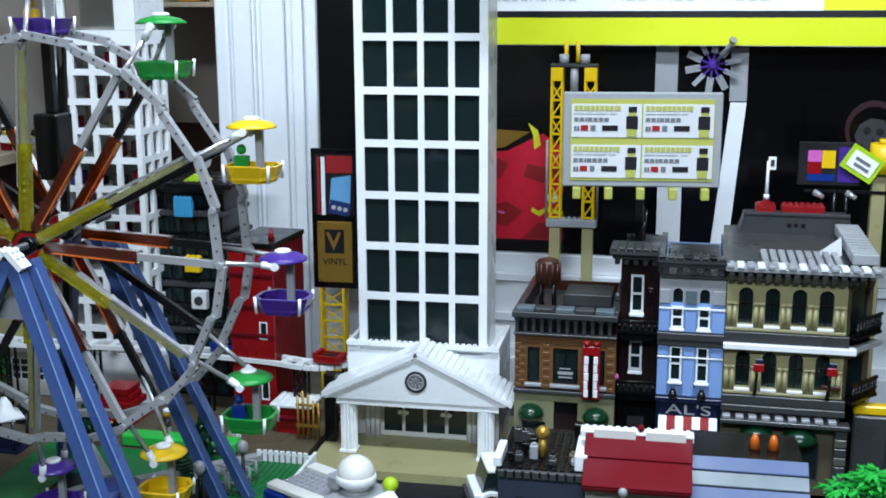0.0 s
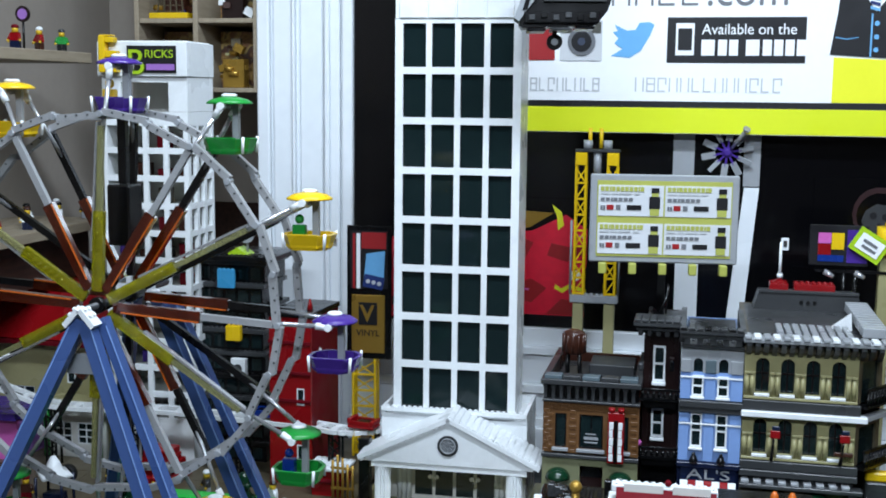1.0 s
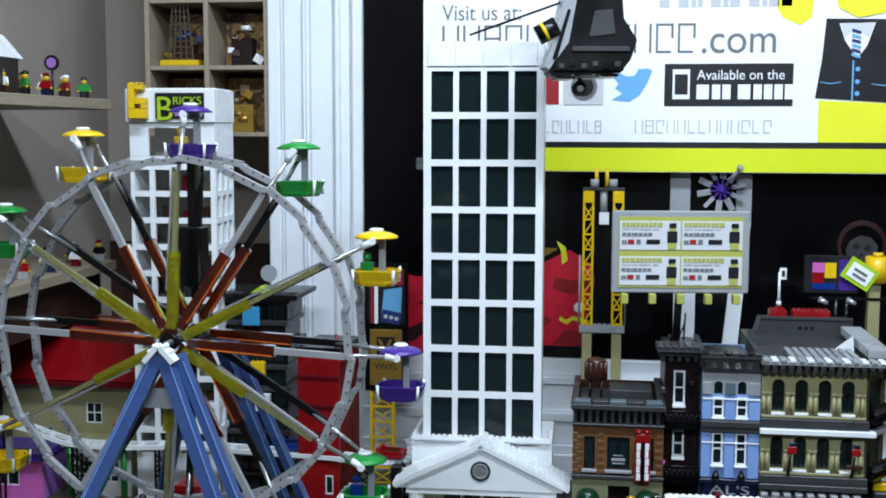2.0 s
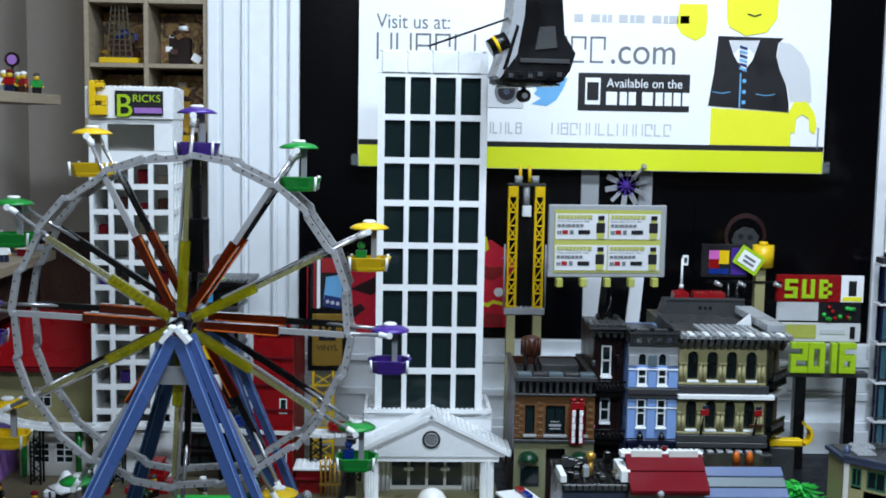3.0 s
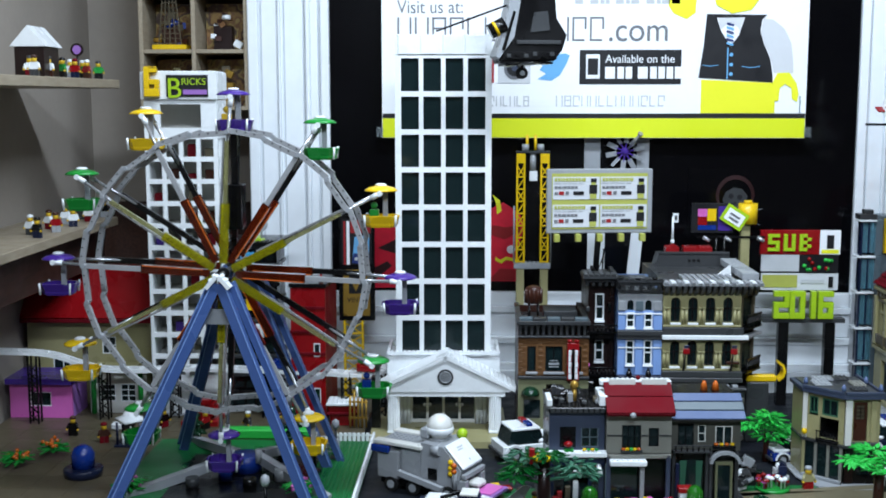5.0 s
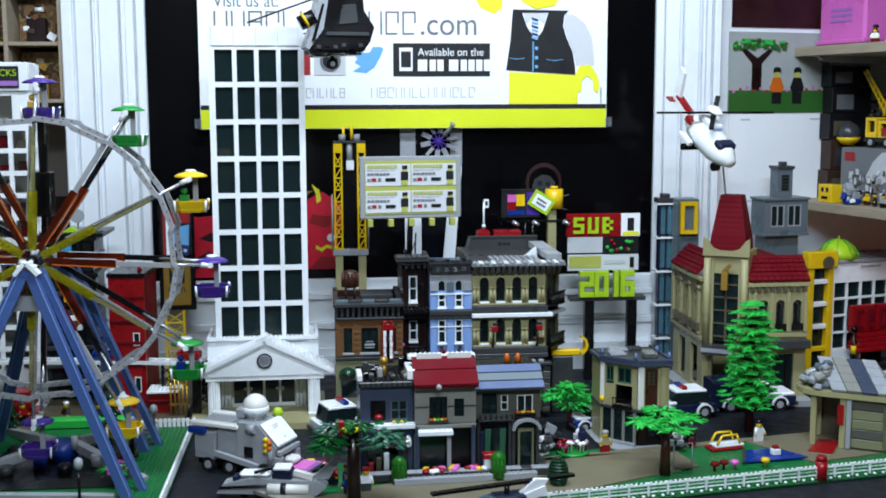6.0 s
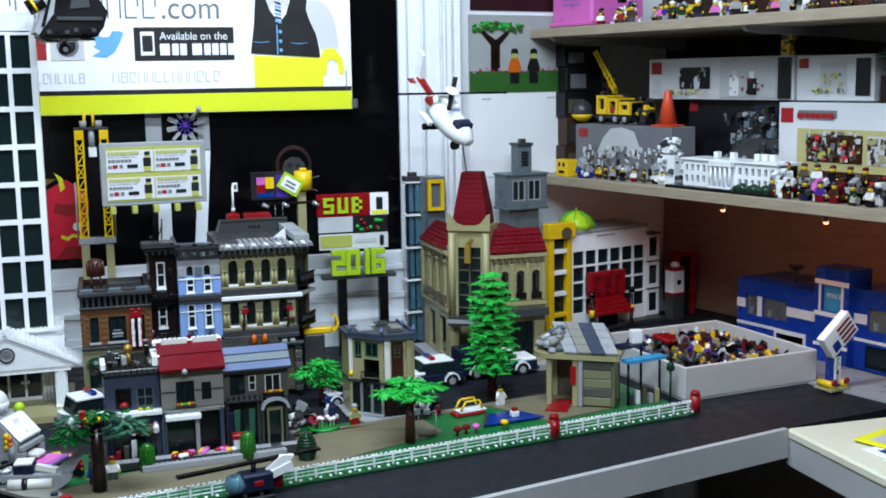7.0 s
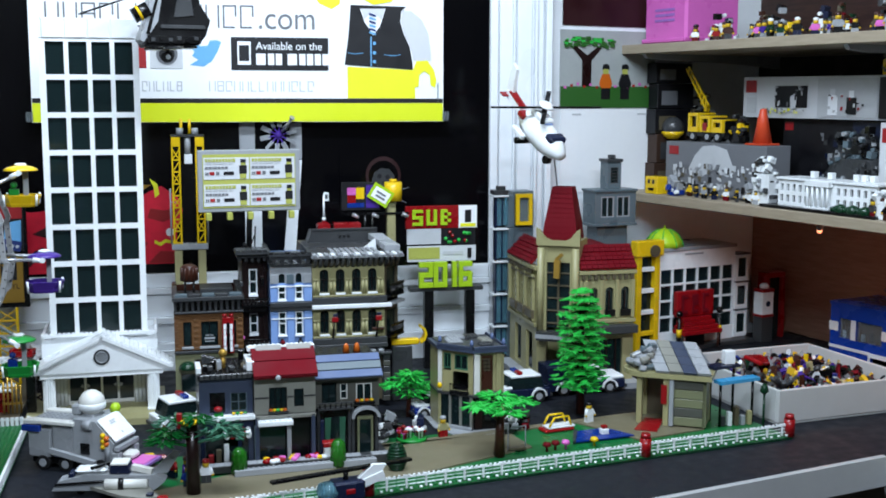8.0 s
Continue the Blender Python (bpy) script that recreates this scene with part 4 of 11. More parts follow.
# water tank on the brown roof
tk = thing("water_tank", "dark red round water tank on four legs", "water tank", OF @ pose(0.030, 0.085, 0))
part("barrel", Geo().lathe((0, 0, 0.240), [(0.0125, 0), (0.0150, 0.003), (0.0150, 0.026), (0.0135, 0.030), (0.006, 0.033)], 16), BROWN, tk)
for k in range(12):
    t = k * math.pi / 6
    part("stave", Geo().rod((0.0150 * math.cos(t), 0.0150 * math.sin(t), 0.2415), (0.0150 * math.cos(t), 0.0150 * math.sin(t), 0.267), 0.0018, n=6), BROWN, tk)
for k in range(4):
    t = k * math.pi / 2 + 0.785
    part("leg", Geo().rod((0.012 * math.cos(t), 0.012 * math.sin(t), 0.2060), (0.011 * math.cos(t), 0.011 * math.sin(t), 0.2402), 0.0022, n=6), BLACK, tk)

# dark red stair house, set back from the street
b = thing("stair_house", "narrow dark red toy house with black balconies", "toy building", OF @ pose(0.1265, 0.040, 0), STREET)
wins = [(0.0125, 0.0285, 0.218, 0.266), (0.0125, 0.0285, 0.143, 0.181)]
part("front_wall", Geo().wall(0, 0.047, 0.110, 0.2835, 0.004, 0.011, wins), MAROON, b)
part("entrance_wall", Geo().wall(0, 0.047, 0.012, 0.1098, 0.006, 0.012, [(0.012, 0.034, 0.014, 0.080)]), BLACK, b)
for q in wins:
    window(b, *q, 0.002, WHITE, cross=(1, 2), bar=0.0026)
    part("sill", Geo().soft(q[0] - 0.001, q[1] + 0.001, -0.003, 0.0038, q[2] - 0.0045, q[2] - 0.0005, 0.0005), WHITE, b)
part("door", Geo().box(0.0125, 0.0335, 0.007, 0.010, 0.014, 0.0795), GREY, b)
for x in (0.0005, 0.0385):
    part("pilaster", Geo().soft(x, x + 0.008, -0.0005, 0.0036, 0.1105, 0.2830, 0.0006), MAROON, b)
for z in (0.198, 0.120):
    bal = part("balcony", Geo().box(-0.003, 0.049, -0.026, -0.0008, z, z + 0.004), BLACK, b)
    for k in range(7):
        part("baluster", Geo().rod((0.001 + k * 0.0072, -0.023, z + 0.004), (0.001 + k * 0.0072, -0.023, z + 0.0135), 0.0016, n=6).ball((0.001 + k * 0.0072, -0.023, z + 0.009), 0.0024, 6), BLACK, bal)
    part("rail", Geo().box(-0.003, 0.049, -0.025, -0.021, z + 0.0135, z + 0.016), BLACK, bal)
    part("bracket", Geo().prism([(0.004, z - 0.010), (0.043, z - 0.010), (0.047, z - 0.0002), (0.0, z - 0.0002)], -0.020, -0.0008), BLACK, bal)
lp = part("lamp", Geo().soft(0.034, 0.040, -0.012, -0.0008, 0.250, 0.253, 0.0005), MAROON, b)
part("lantern", Geo().soft(0.0345, 0.0395, -0.013, -0.008, 0.236, 0.2498, 0.0008), BLACK, lp)
part("pink_flower", Geo().ball((-0.002, -0.022, 0.140), 0.0045, 8), PINK, b)
part("grey_stone", Geo().soft(-0.006, 0.001, -0.020, -0.012, 0.236, 0.246, 0.002), GREY, b)
cornice(b, -0.010, 0.047, 0.2905, 0.022, 0.006, GREY)
part("roof_rim", Geo().soft(-0.013, 0.047, -0.030, 0.030, 0.2968, 0.3030, 0.001), GREY, b)
for k in range(6):
    part("rim_tile", Geo().soft(-0.012 + k * 0.0098, -0.0035 + k * 0.0098, -0.031, 0.010, 0.3032, 0.3062, 0.0006), GREY, b)
flank(b, 0, 0.047, 0.0122, 0.150, 0.012, 0.2885, MAROON)
part("roof", Geo().box(0.006, 0.041, 0.013, 0.144, 0.278, 0.288), GREY, b)
part("roof_mast", Geo().rod((0.026, 0.020, 0.3062), (0.028, 0.022, 0.345), 0.0014, n=6).rod((0.018, 0.020, 0.3062), (0.027, 0.021, 0.330), 0.0012, n=6), BLACK, b)

# blue house
b = thing("blue_house", "light blue toy house with white windows and shop", "toy building", OF @ pose(0.1755, 0, 0), STREET)
HW = 0.0775
cols = ((0.0145, 0.0290), (0.0460, 0.0605))
wins = [(x0, x1, z0, z1) for x0, x1 in cols for z0, z1 in ((0.2125, 0.2395), (0.1455, 0.1900))]
heads = [(x0 + 0.0015, x1 - 0.0015, 0.2425, 0.2615) for x0, x1 in cols]
part("front_wall", Geo().wall(0, HW, 0.127, 0.2425, 0.002, 0.009, wins), SKYBLUE, b)
part("upper_wall", Geo().wall(0, HW, 0.2427, 0.2755, 0.002, 0.009, [(a, c, 0.2427, z1) for a, c, z0, z1 in heads]), LGREY, b, "pale grey upper wall with round window heads")
for x0, x1 in ((0, 0.0125), (0.0310, 0.0440), (0.0625, HW)):
    part("pilaster", Geo().soft(x0, x1, -0.002, 0.0015, 0.1275, 0.1755, 0.0006), SKYBLUE, b)
    part("pilaster", Geo().soft(x0, x1, -0.002, 0.0015, 0.1780, 0.1915, 0.0006), SKYBLUE, b)
    part("pilaster", Geo().soft(x0, x1, -0.002, 0.0015, 0.2085, 0.2360, 0.0006), SKYBLUE, b)
    part("pilaster", Geo().soft(x0, x1, -0.001, 0.0015, 0.2430, 0.2600, 0.0006), SANDBLUE if x0 > 0.03 and x0 < 0.05 else LGREY, b)
for q in wins:
    w = window(b, *q, 0.0, WHITE, cross=(1, 2), bar=0.0022)
    part("sill", Geo().soft(q[0] - 0.0015, q[1] + 0.0015, -0.0045, -0.0002, q[2] - 0.003, q[2], 0.0005), WHITE, w)
for q in heads:
    w = part("window_head", arch_heads(q[0], q[1], q[3], 0.0015, 0.0080), LGREY, b)
    part("pane", Geo().box(q[0], q[1], 0.0084, 0.0092, q[2], q[3]), GLASS, w)
part("lintel", Geo().soft(0, HW, -0.0035, -0.0021, 0.2365, 0.2388, 0.0004), WHITE, b)
part("lintel", Geo().soft(0, HW, -0.0035, -0.0021, 0.1758, 0.1778, 0.0004), WHITE, b)
part("belt_course", Geo().soft(-0.001, HW + 0.001, -0.006, 0.0015, 0.1922, 0.1990, 0.0008), GREY, b)
part("belt_course", Geo().soft(-0.001, HW + 0.001, -0.008, 0.0015, 0.1992, 0.2080, 0.0008), GREY, b)
part("shop_beam", Geo().soft(-0.001, HW + 0.001, -0.008, 0.0015, 0.1205, 0.1268, 0.0008), DBLUE, b)
for x in (0.016, 0.050):
    lp = part("shop_lamp", Geo().lathe((x + 0.004, -0.0085, 0.1270), [(0.005, 0), (0.0055, 0.004), (0.003, 0.010)], 10), BLACK, b)
    part("lamp_cap", Geo().ball((x + 0.004, -0.0085, 0.1385), 0.0026, 8), BLACK, lp)
part("sign_board", Geo().soft(0.004, 0.074, -0.004, 0.001, 0.1025, 0.1203, 0.0006), DBLUE, b)
lettering("lettering", "AL'S", 0.012, -0.0042, 0.1050, 0.054, 0.0130, LGREY, b, 0.0009)
aw = part("awning", Geo().box(0.006, 0.0065, 0.0, 0.001, 0.095, 0.096), RED, b, "red and white striped awning")
for k in range(7):
    m = Matrix.Translation((0.004 + k * 0.0100, -0.0045, 0.1020)) @ Matrix.Rotation(radians(38), 4, "X")
    part("stripe", Geo().soft(0.0001, 0.0099, -0.026, 0, -0.0015, 0.0015, 0.0004, m), RED if k % 2 else WHITE, aw)
part("shop_wall", Geo().wall(0, HW, 0.012, 0.1203, 0.002, 0.009, [(0.008, 0.043, 0.028, 0.070), (0.050, 0.071, 0.013, 0.070)]), DBLUE, b)
window(b, 0.008, 0.043, 0.028, 0.070, 0.003, GREY, cross=(2, 1))
part("door", Geo().box(0.0505, 0.0705, 0.004, 0.008, 0.013, 0.0695), MAROON, b)
part("fascia", Geo().soft(0, HW, -0.004, 0.009, 0.2757, 0.2800, 0.0006), GREY, b)
cornice(b, -0.001, HW + 0.001, 0.2885, 0.009, 0.006, GREY, 0.0155)
part("roof_rim", Geo().soft(-0.003, HW + 0.002, -0.013, 0.006, 0.2947, 0.3000, 0.0008).box(-0.003, 0.004, 0.0062, 0.150, 0.2800, 0.3000).box(HW - 0.005, HW + 0.002, 0.0062, 0.150, 0.2800, 0.3000), GREY, b)
flank(b, 0.0005, HW - 0.0005, 0.0092, 0.19, 0.012, 0.2795, SKYBLUE)
part("roof", Geo().box(0.008, HW - 0.007, 0.01, 0.184, 0.272, 0.279).studs(0.010, HW - 0.009, 0.02, 0.13, 0.279, 6), GREY, b)
for k in range(8):
    part("rim_tile", Geo().soft(-0.002 + k * 0.0099, 0.0065 + k * 0.0099, -0.0140, 0.0040, 0.3002, 0.3030, 0.0005), GREY if k % 3 else BLACK, b)

# tan corner house
b = thing("tan_house", "tan toy house with arched windows and cut corner", "toy building", OF @ pose(0.2540, -0.002, 0), STREET)
XW = 0.137
CUT = Matrix.Translation((XW, 0.002, 0)) @ Matrix.Rotation(radians(52), 4, "Z")
for z0, z1 in ((0.136, 0.1935), (0.2145, 0.276)):
    hs = [(0.0140 + i * 0.0305, 0.0305 + i * 0.0305, z0 + 0.0075, z0 + 0.0525) for i in range(4)]
    part("front_wall", Geo().wall(0, XW, z0, z1, 0.002, 0.009, hs), TAN, b)
    for x0, x1, a, c in hs:
        xm = (x0 + x1) / 2
        w = part("window", arch_heads(x0, x1, c, 0.0022, 0.0088), TAN, b)
        part("pane", Geo().box(x0 - 0.001, x1 + 0.001, 0.0092, 0.0102, a, c), GLASS, w)
        part("mullion", Geo().box(xm - 0.0007, xm + 0.0007, 0.0078, 0.0091, a, c).box(x0, x1, 0.0076, 0.0091, a + 0.024, a + 0.0254), MAROON, w)
        part("sill", Geo().soft(x0 - 0.001, x1 + 0.001, -0.003, 0.0018, a - 0.0035, a, 0.0005), WHITE, w)
    for x in (0.0005, 0.0070) + tuple(0.0312 + i * 0.0305 + k * 0.0067 for i in range(3) for k in (0, 1)) + (0.1228, 0.1295):
        part("pilaster", Geo().rod((x + 0.0031, 0.0018, z0 + 0.0045), (x + 0.0031, 0.0018, z0 + 0.0320), 0.0031, n=8), TAN, b)
        part("capital", Geo().soft(x, x + 0.0063, -0.0026, 0.0016, z0 + 0.0322, z0 + 0.0352, 0.0005), TAN, b)
    part("ledge", Geo().soft(0, XW, -0.0028, 0.0018, z0 + 0.0005, z0 + 0.0038, 0.0005), TAN, b)
    # dark glazed corner with a balcony
    part("corner_wall", Geo().box(0.000, 0.008, 0, 0.006, z0, z1, CUT).box(0.047, 0.055, 0, 0.006, z0, z1, CUT).box(0.008, 0.047, 0, 0.006, z1 - 0.010, z1, CUT), DTAN, b)
    part("corner_glass", Geo().box(0.008, 0.047, 0.003, 0.004, z0, z1 - 0.010, CUT), GLASS, b)
    # black panel in place of the shade inside the corner
    part("corner_core", Geo().box(0.008, 0.047, 0.012, 0.014, z0, z1 - 0.010, CUT), BLACK, b)
    part("corner_rail", Geo().box(0.000, 0.056, -0.014, -0.011, z0 + 0.018, z0 + 0.0215, CUT).box(0.000, 0.056, -0.014, 0.0, z0 - 0.004, z0 - 0.0008, CUT), BLACK, b)
    for k in range(8):
        p = CUT @ Vector((0.004 + k * 0.0068, -0.0125, 0))
        part("baluster", Geo().rod((p.x, p.y, z0 - 0.0008), (p.x, p.y, z0 + 0.018), 0.0019, n=6).ball((p.x, p.y, z0 + 0.008), 0.0030, 6), BLACK, b)
for z0, z1, d in ((0.1165, 0.1245, 0.010), (0.1247, 0.1357, 0.006), (0.2012, 0.2142, 0.006)):
    part("moulding", Geo().soft(-0.001, XW + 0.004, -d, 0.0015, z0, z1, 0.0008), GREY, b)
part("white_edge", Geo().soft(-0.002, XW + 0.012, -0.012, 0.0015, 0.1937, 0.2010, 0.0008), WHITE, b)
part("white_edge", Geo().box(0.004, 0.060, -0.013, 0.0, 0.1945, 0.2000, CUT), LGREY, b)
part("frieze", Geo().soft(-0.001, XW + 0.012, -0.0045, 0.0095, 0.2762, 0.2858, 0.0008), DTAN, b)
sl = part("roof_edge", Geo().soft(-0.003, XW + 0.034, -0.020, 0.012, 0.2900, 0.2948, 0.0008), LGREY, b, "pale grey tiled roof edge")
for k in range(15):
    a = -0.002 + k * 0.0116
    part("edge_tile", Geo().soft(a, a + 0.0082, -0.0225, 0.002, 0.2949, 0.2988, 0.0006), (LGREY, WHITE)[k % 2], sl)
for k in range(16):
    a = 0.001 + k * 0.0104
    tmp = Geo().slab([(-0.0195, 0.2898), (-0.0195, 0.2865), (-0.009, 0.2765), (0.0010, 0.2705), (0.0015, 0.2898)], a, a + 0.0058)
    part("modillion", Geo().add([(z, x, y) for x, y, z in tmp.v], tmp.f), GREY, b)
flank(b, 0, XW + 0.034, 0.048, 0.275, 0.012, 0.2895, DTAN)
part("roof", Geo().box(0.006, XW + 0.028, 0.013, 0.268, 0.280, 0.2892).studs(0.02, XW, 0.016, 0.05, 0.2892, 6), GREY, b)
for k in range(9):
    part("roof_rib", Geo().soft(0.040 + k * 0.0105, 0.048 + k * 0.0105, 0.0145, 0.090, 0.2895, 0.2960, 0.001), LGREY, b)
for k in range(12):
    part("roof_fin", Geo().soft(XW + 0.004, XW + 0.034, 0.020 + k * 0.0165, 0.031 + k * 0.0165, 0.2952, 0.3080, 0.001), LGREY, b, "pale grey fin at the roof edge")
part("white_wedge", Geo().prism([(0.108, 0.2895), (0.138, 0.2895), (0.136, 0.312)], 0.095, 0.101), WHITE, b)
part("shop_wall", Geo().wall(0, XW, 0.012, 0.1030, 0.002, 0.009, [(0.02, 0.060, 0.03, 0.080), (0.076, 0.116, 0.03, 0.080)]), DTAN, b)
for x0, x1 in ((0.02, 0.060), (0.076, 0.116)):
    window(b, x0, x1, 0.03, 0.080, 0.003, GREY, cross=(2, 1))
for k in range(9):
    part("shop_slat", Geo().soft(0.001 + k * 0.0152, 0.0105 + k * 0.0152, -0.016, -0.001, 0.1087, 0.1130, 0.0006), LGREY, b)
part("shop_board", Geo().soft(0.0, XW, -0.0008, 0.0015, 0.1087, 0.1163, 0.0005), GREY, b)
part("shop_ledge", Geo().soft(-0.001, XW + 0.01, -0.018, 0.0015, 0.1032, 0.1085, 0.0008), GREY, b)
for x in (0.042, 0.092):
    dome_awning(b, x, 0.082, 0.0215)
for k in range(8):
    part("stone_pillar", Geo().soft(XW - 0.006, XW + 0.008, -0.014, -0.0005, 0.0121 + k * 0.0113, 0.0228 + k * 0.0113, 0.0012), GREY if k % 2 else WARMGREY, b)
for x in (0.037, 0.120):
    f = part("flagstaff", Geo().rod((x, -0.006, 0.138), (x + 0.002, -0.014, 0.170), 0.0022, 0.0012, n=8), BLACK, b)
    part("red_flag", Geo().soft(x - 0.003, x + 0.009, -0.0165, -0.014, 0.169, 0.179, 0.0008), RED, f)
    part("blue_flag", Geo().soft(x - 0.001, x + 0.008, -0.0165, -0.014, 0.1793, 0.185, 0.0008), DBLUE, f)
part("flower_box", Geo().soft(0.112, 0.134, -0.011, -0.0065, 0.150, 0.155, 0.0006), BROWN, b)

# roof hut with red bricks and a small flag
h = thing("roof_hut", "low grey roof hut with red bricks on top", "toy hut", pose(0.408, 0.150, 0.2893))
part("body", Geo().prism([(0.0, 0), (0.150, 0), (0.143, 0.024), (0.007, 0.024)], 0.0, 0.045), GREY, h)
part("rim", Geo().soft(0.006, 0.144, -0.002, 0.006, 0.0242, 0.0285, 0.0006), GREY, h)
for x in (0.066, 0.075, 0.084):
    part("vent", Geo().lathe((x, -0.0002, 0.012), [(0.0028, 0), (0.0028, -0.001)], 10, "y"), BLACK, h)
for x0, x1 in ((0.022, 0.048), (0.056, 0.112)):
    part("red_brick", Geo().soft(x0, x1, 0.008, 0.036, 0.0243, 0.0365, 0.0006).studs(x0, x1, 0.008, 0.036, 0.0365, 8), RED, h)
part("flag_foot", Geo().prism([(0.024, 0.0366), (0.046, 0.0366), (0.036, 0.044)], 0.012, 0.022), RED, h)
fl = thing("flag_pole", "white toy flag on a thin white pole", "flag", pose(0.4435, 0.166, 0.3335))
part("pole", Geo().rod((0, 0, 0), (0, 0, 0.052), 0.0024, 0.0018), WHITE, fl)
part("flag", Geo().soft(0.0, 0.0105, -0.001, 0.001, 0.040, 0.058, 0.0004), WHITE, fl)
part("flag_mark", Geo().box(0.003, 0.008, -0.0020, -0.0012, 0.045, 0.054), GREY, fl)
part("pole_foot", Geo().rod((0, 0, -0.0002), (0, 0, 0.006), 0.004), WHITE, fl)

# advertising board on the roof
bb = thing("billboard", "grey roof billboard with four printed yellow cards", "billboard", pose(0.2815, -0.0165, 0.4315, 0, 0, 6.2))
part("frame", Geo().soft(-0.096, 0.096, 0, 0.008, -0.058, 0.058, 0.0015), LGREY, bb)
pan = part("panel", Geo().box(-0.087, 0.087, -0.0012, -0.0002, -0.050, 0.050), PDIM, bb)
for i in range(2):
    for j in range(2):
        x0, z0 = -0.0855 + i * 0.0865, 0.0035 - j * 0.050
        card = part("card", Geo().box(x0, x0 + 0.0845, -0.0022, -0.0014, z0, z0 + 0.0405), CARD, pan)
        bars(card, x0 + 0.003, x0 + 0.060, z0 + 0.0325, z0 + 0.0385, -0.0024, PDIM, (2, 2, 1, 2, 2, 2, 2, 2, 2, 1, 2))
        bars(card, x0 + 0.003, x0 + 0.056, z0 + 0.0285, z0 + 0.0305, -0.0024, PLGREY, (3, 2, 4, 2))
        bars(card, x0 + 0.003, x0 + 0.046, z0 + 0.0195, z0 + 0.0240, -0.0024, PGREY, (2, 2, 1, 2, 2, 2, 2))
        bars(card, x0 + 0.003, x0 + 0.010, z0 + 0.008, z0 + 0.0135, -0.0024, PGREY, (1, 1))
        part("red_mark", Geo().box(x0 + 0.011, x0 + 0.020, -0.0030, -0.0022, z0 + 0.008, z0 + 0.0145), PRED, card)
        part("dark_mark", Geo().box(x0 + 0.023, x0 + 0.029, -0.0030, -0.0022, z0 + 0.008, z0 + 0.0145), PGREY, card)
        part("dark_mark", Geo().box(x0 + 0.037, x0 + 0.056, -0.0030, -0.0022, z0 + 0.008, z0 + 0.0145), PBLACK, card)
        part("figure_body", Geo().box(x0 + 0.066, x0 + 0.080, -0.0030, -0.0022, z0 + 0.010, z0 + 0.026), PBLACK, card)
        part("figure_foot", Geo().box(x0 + 0.067, x0 + 0.079, -0.0030, -0.0022, z0 + 0.001, z0 + 0.0098), PDIM, card)
        part("figure_head", Geo().box(x0 + 0.069, x0 + 0.078, -0.0030, -0.0022, z0 + 0.0262, z0 + 0.034), PDIM, card)
        part("figure_hair", Geo().box(x0 + 0.0685, x0 + 0.0785, -0.0038, -0.0031, z0 + 0.031, z0 + 0.0375), PBLACK, card)
for x in (-0.078, -0.039, 0.0, 0.039, 0.078):
    part("lamp_clip", Geo().soft(x - 0.005, x + 0.005, -0.010, 0.004, -0.0725, -0.0585, 0.001), PDIM, bb)
part("mast", Geo().beam((0.0, 0.006, -0.058), (0.004, 0.05, -0.148), 0.010, 0.008).beam((-0.012, 0.006, -0.12), (0.012, 0.05, -0.148), 0.005, 0.005), BLACK, bb)

# yellow lattice crane tower behind the terrace
cr = thing("crane_tower", "yellow lattice crane tower on two tan pillars", "toy crane", pose(0.139, 0.222, 0))
for x in (0.0, 0.048):
    part("pillar", Geo().soft(x + 0.001, x + 0.017, 0, 0.016, 0.0, 0.272, 0.0008), TAN, cr)
    g = Geo()
    for a in (x, x + 0.0145):
        g.box(a, a + 0.0035, 0, 0.004, 0.285, 0.485).box(a, a + 0.0035, 0.012, 0.016, 0.285, 0.485)
    for k in range(8):
        z = 0.287 + k * 0.0245
        g.beam((x + 0.002, 0.002, z), (x + 0.016, 0.002, z + 0.022), 0.0022, 0.0025, (0, 1, 0)).box(x + 0.003, x + 0.015, 0, 0.004, z - 0.0015, z + 0.0015)
        if k % 2:
            g.beam((x + 0.016, 0.002, z), (x + 0.002, 0.002, z + 0.022), 0.0022, 0.0022, (0, 1, 0))
    part("lattice", g, YELLOW, cr)
    part("cap", Geo().soft(x, x + 0.018, -0.001, 0.017, 0.4855, 0.505, 0.0008), YELLOW, cr)
    part("horn", Geo().rod((x * 0.3 + 0.021 + x * 0.05, 0.008, 0.512), (x * 0.3 + 0.021 + x * 0.05, 0.008, 0.542), 0.003), YELLOW, cr)
part("cross_beam", Geo().soft(-0.004, 0.070, -0.002, 0.018, 0.2725, 0.2845, 0.001).studs(0.016, 0.050, -0.002, 0.018, 0.2845, 6), LGREY, cr)
part("head_beam", Geo().soft(-0.001, 0.067, -0.0015, 0.0175, 0.5053, 0.5100, 0.001), GREY, cr)
part("winch", Geo().rod((0.018, 0.008, 0.5105), (0.018, 0.008, 0.5235), 0.007).rod((0.048, 0.008, 0.5105), (0.048, 0.008, 0.5235), 0.007).rod((0.033, 0.008, 0.470), (0.033, 0.008, 0.505), 0.006), LGREY, cr)
part("hook", Geo().soft(0.026, 0.042, 0.002, 0.014, 0.450, 0.470, 0.001), WHITE, cr)
for x in (-0.004, 0.070):
    part("guide_rod", Geo().rod((x, 0.004, 0.285), (x, 0.004, 0.40), 0.0018), LGREY, cr)
part("shaft", Geo().box(0.020, 0.046, 0.013, 0.016, 0.285, 0.450), BLACK, cr)

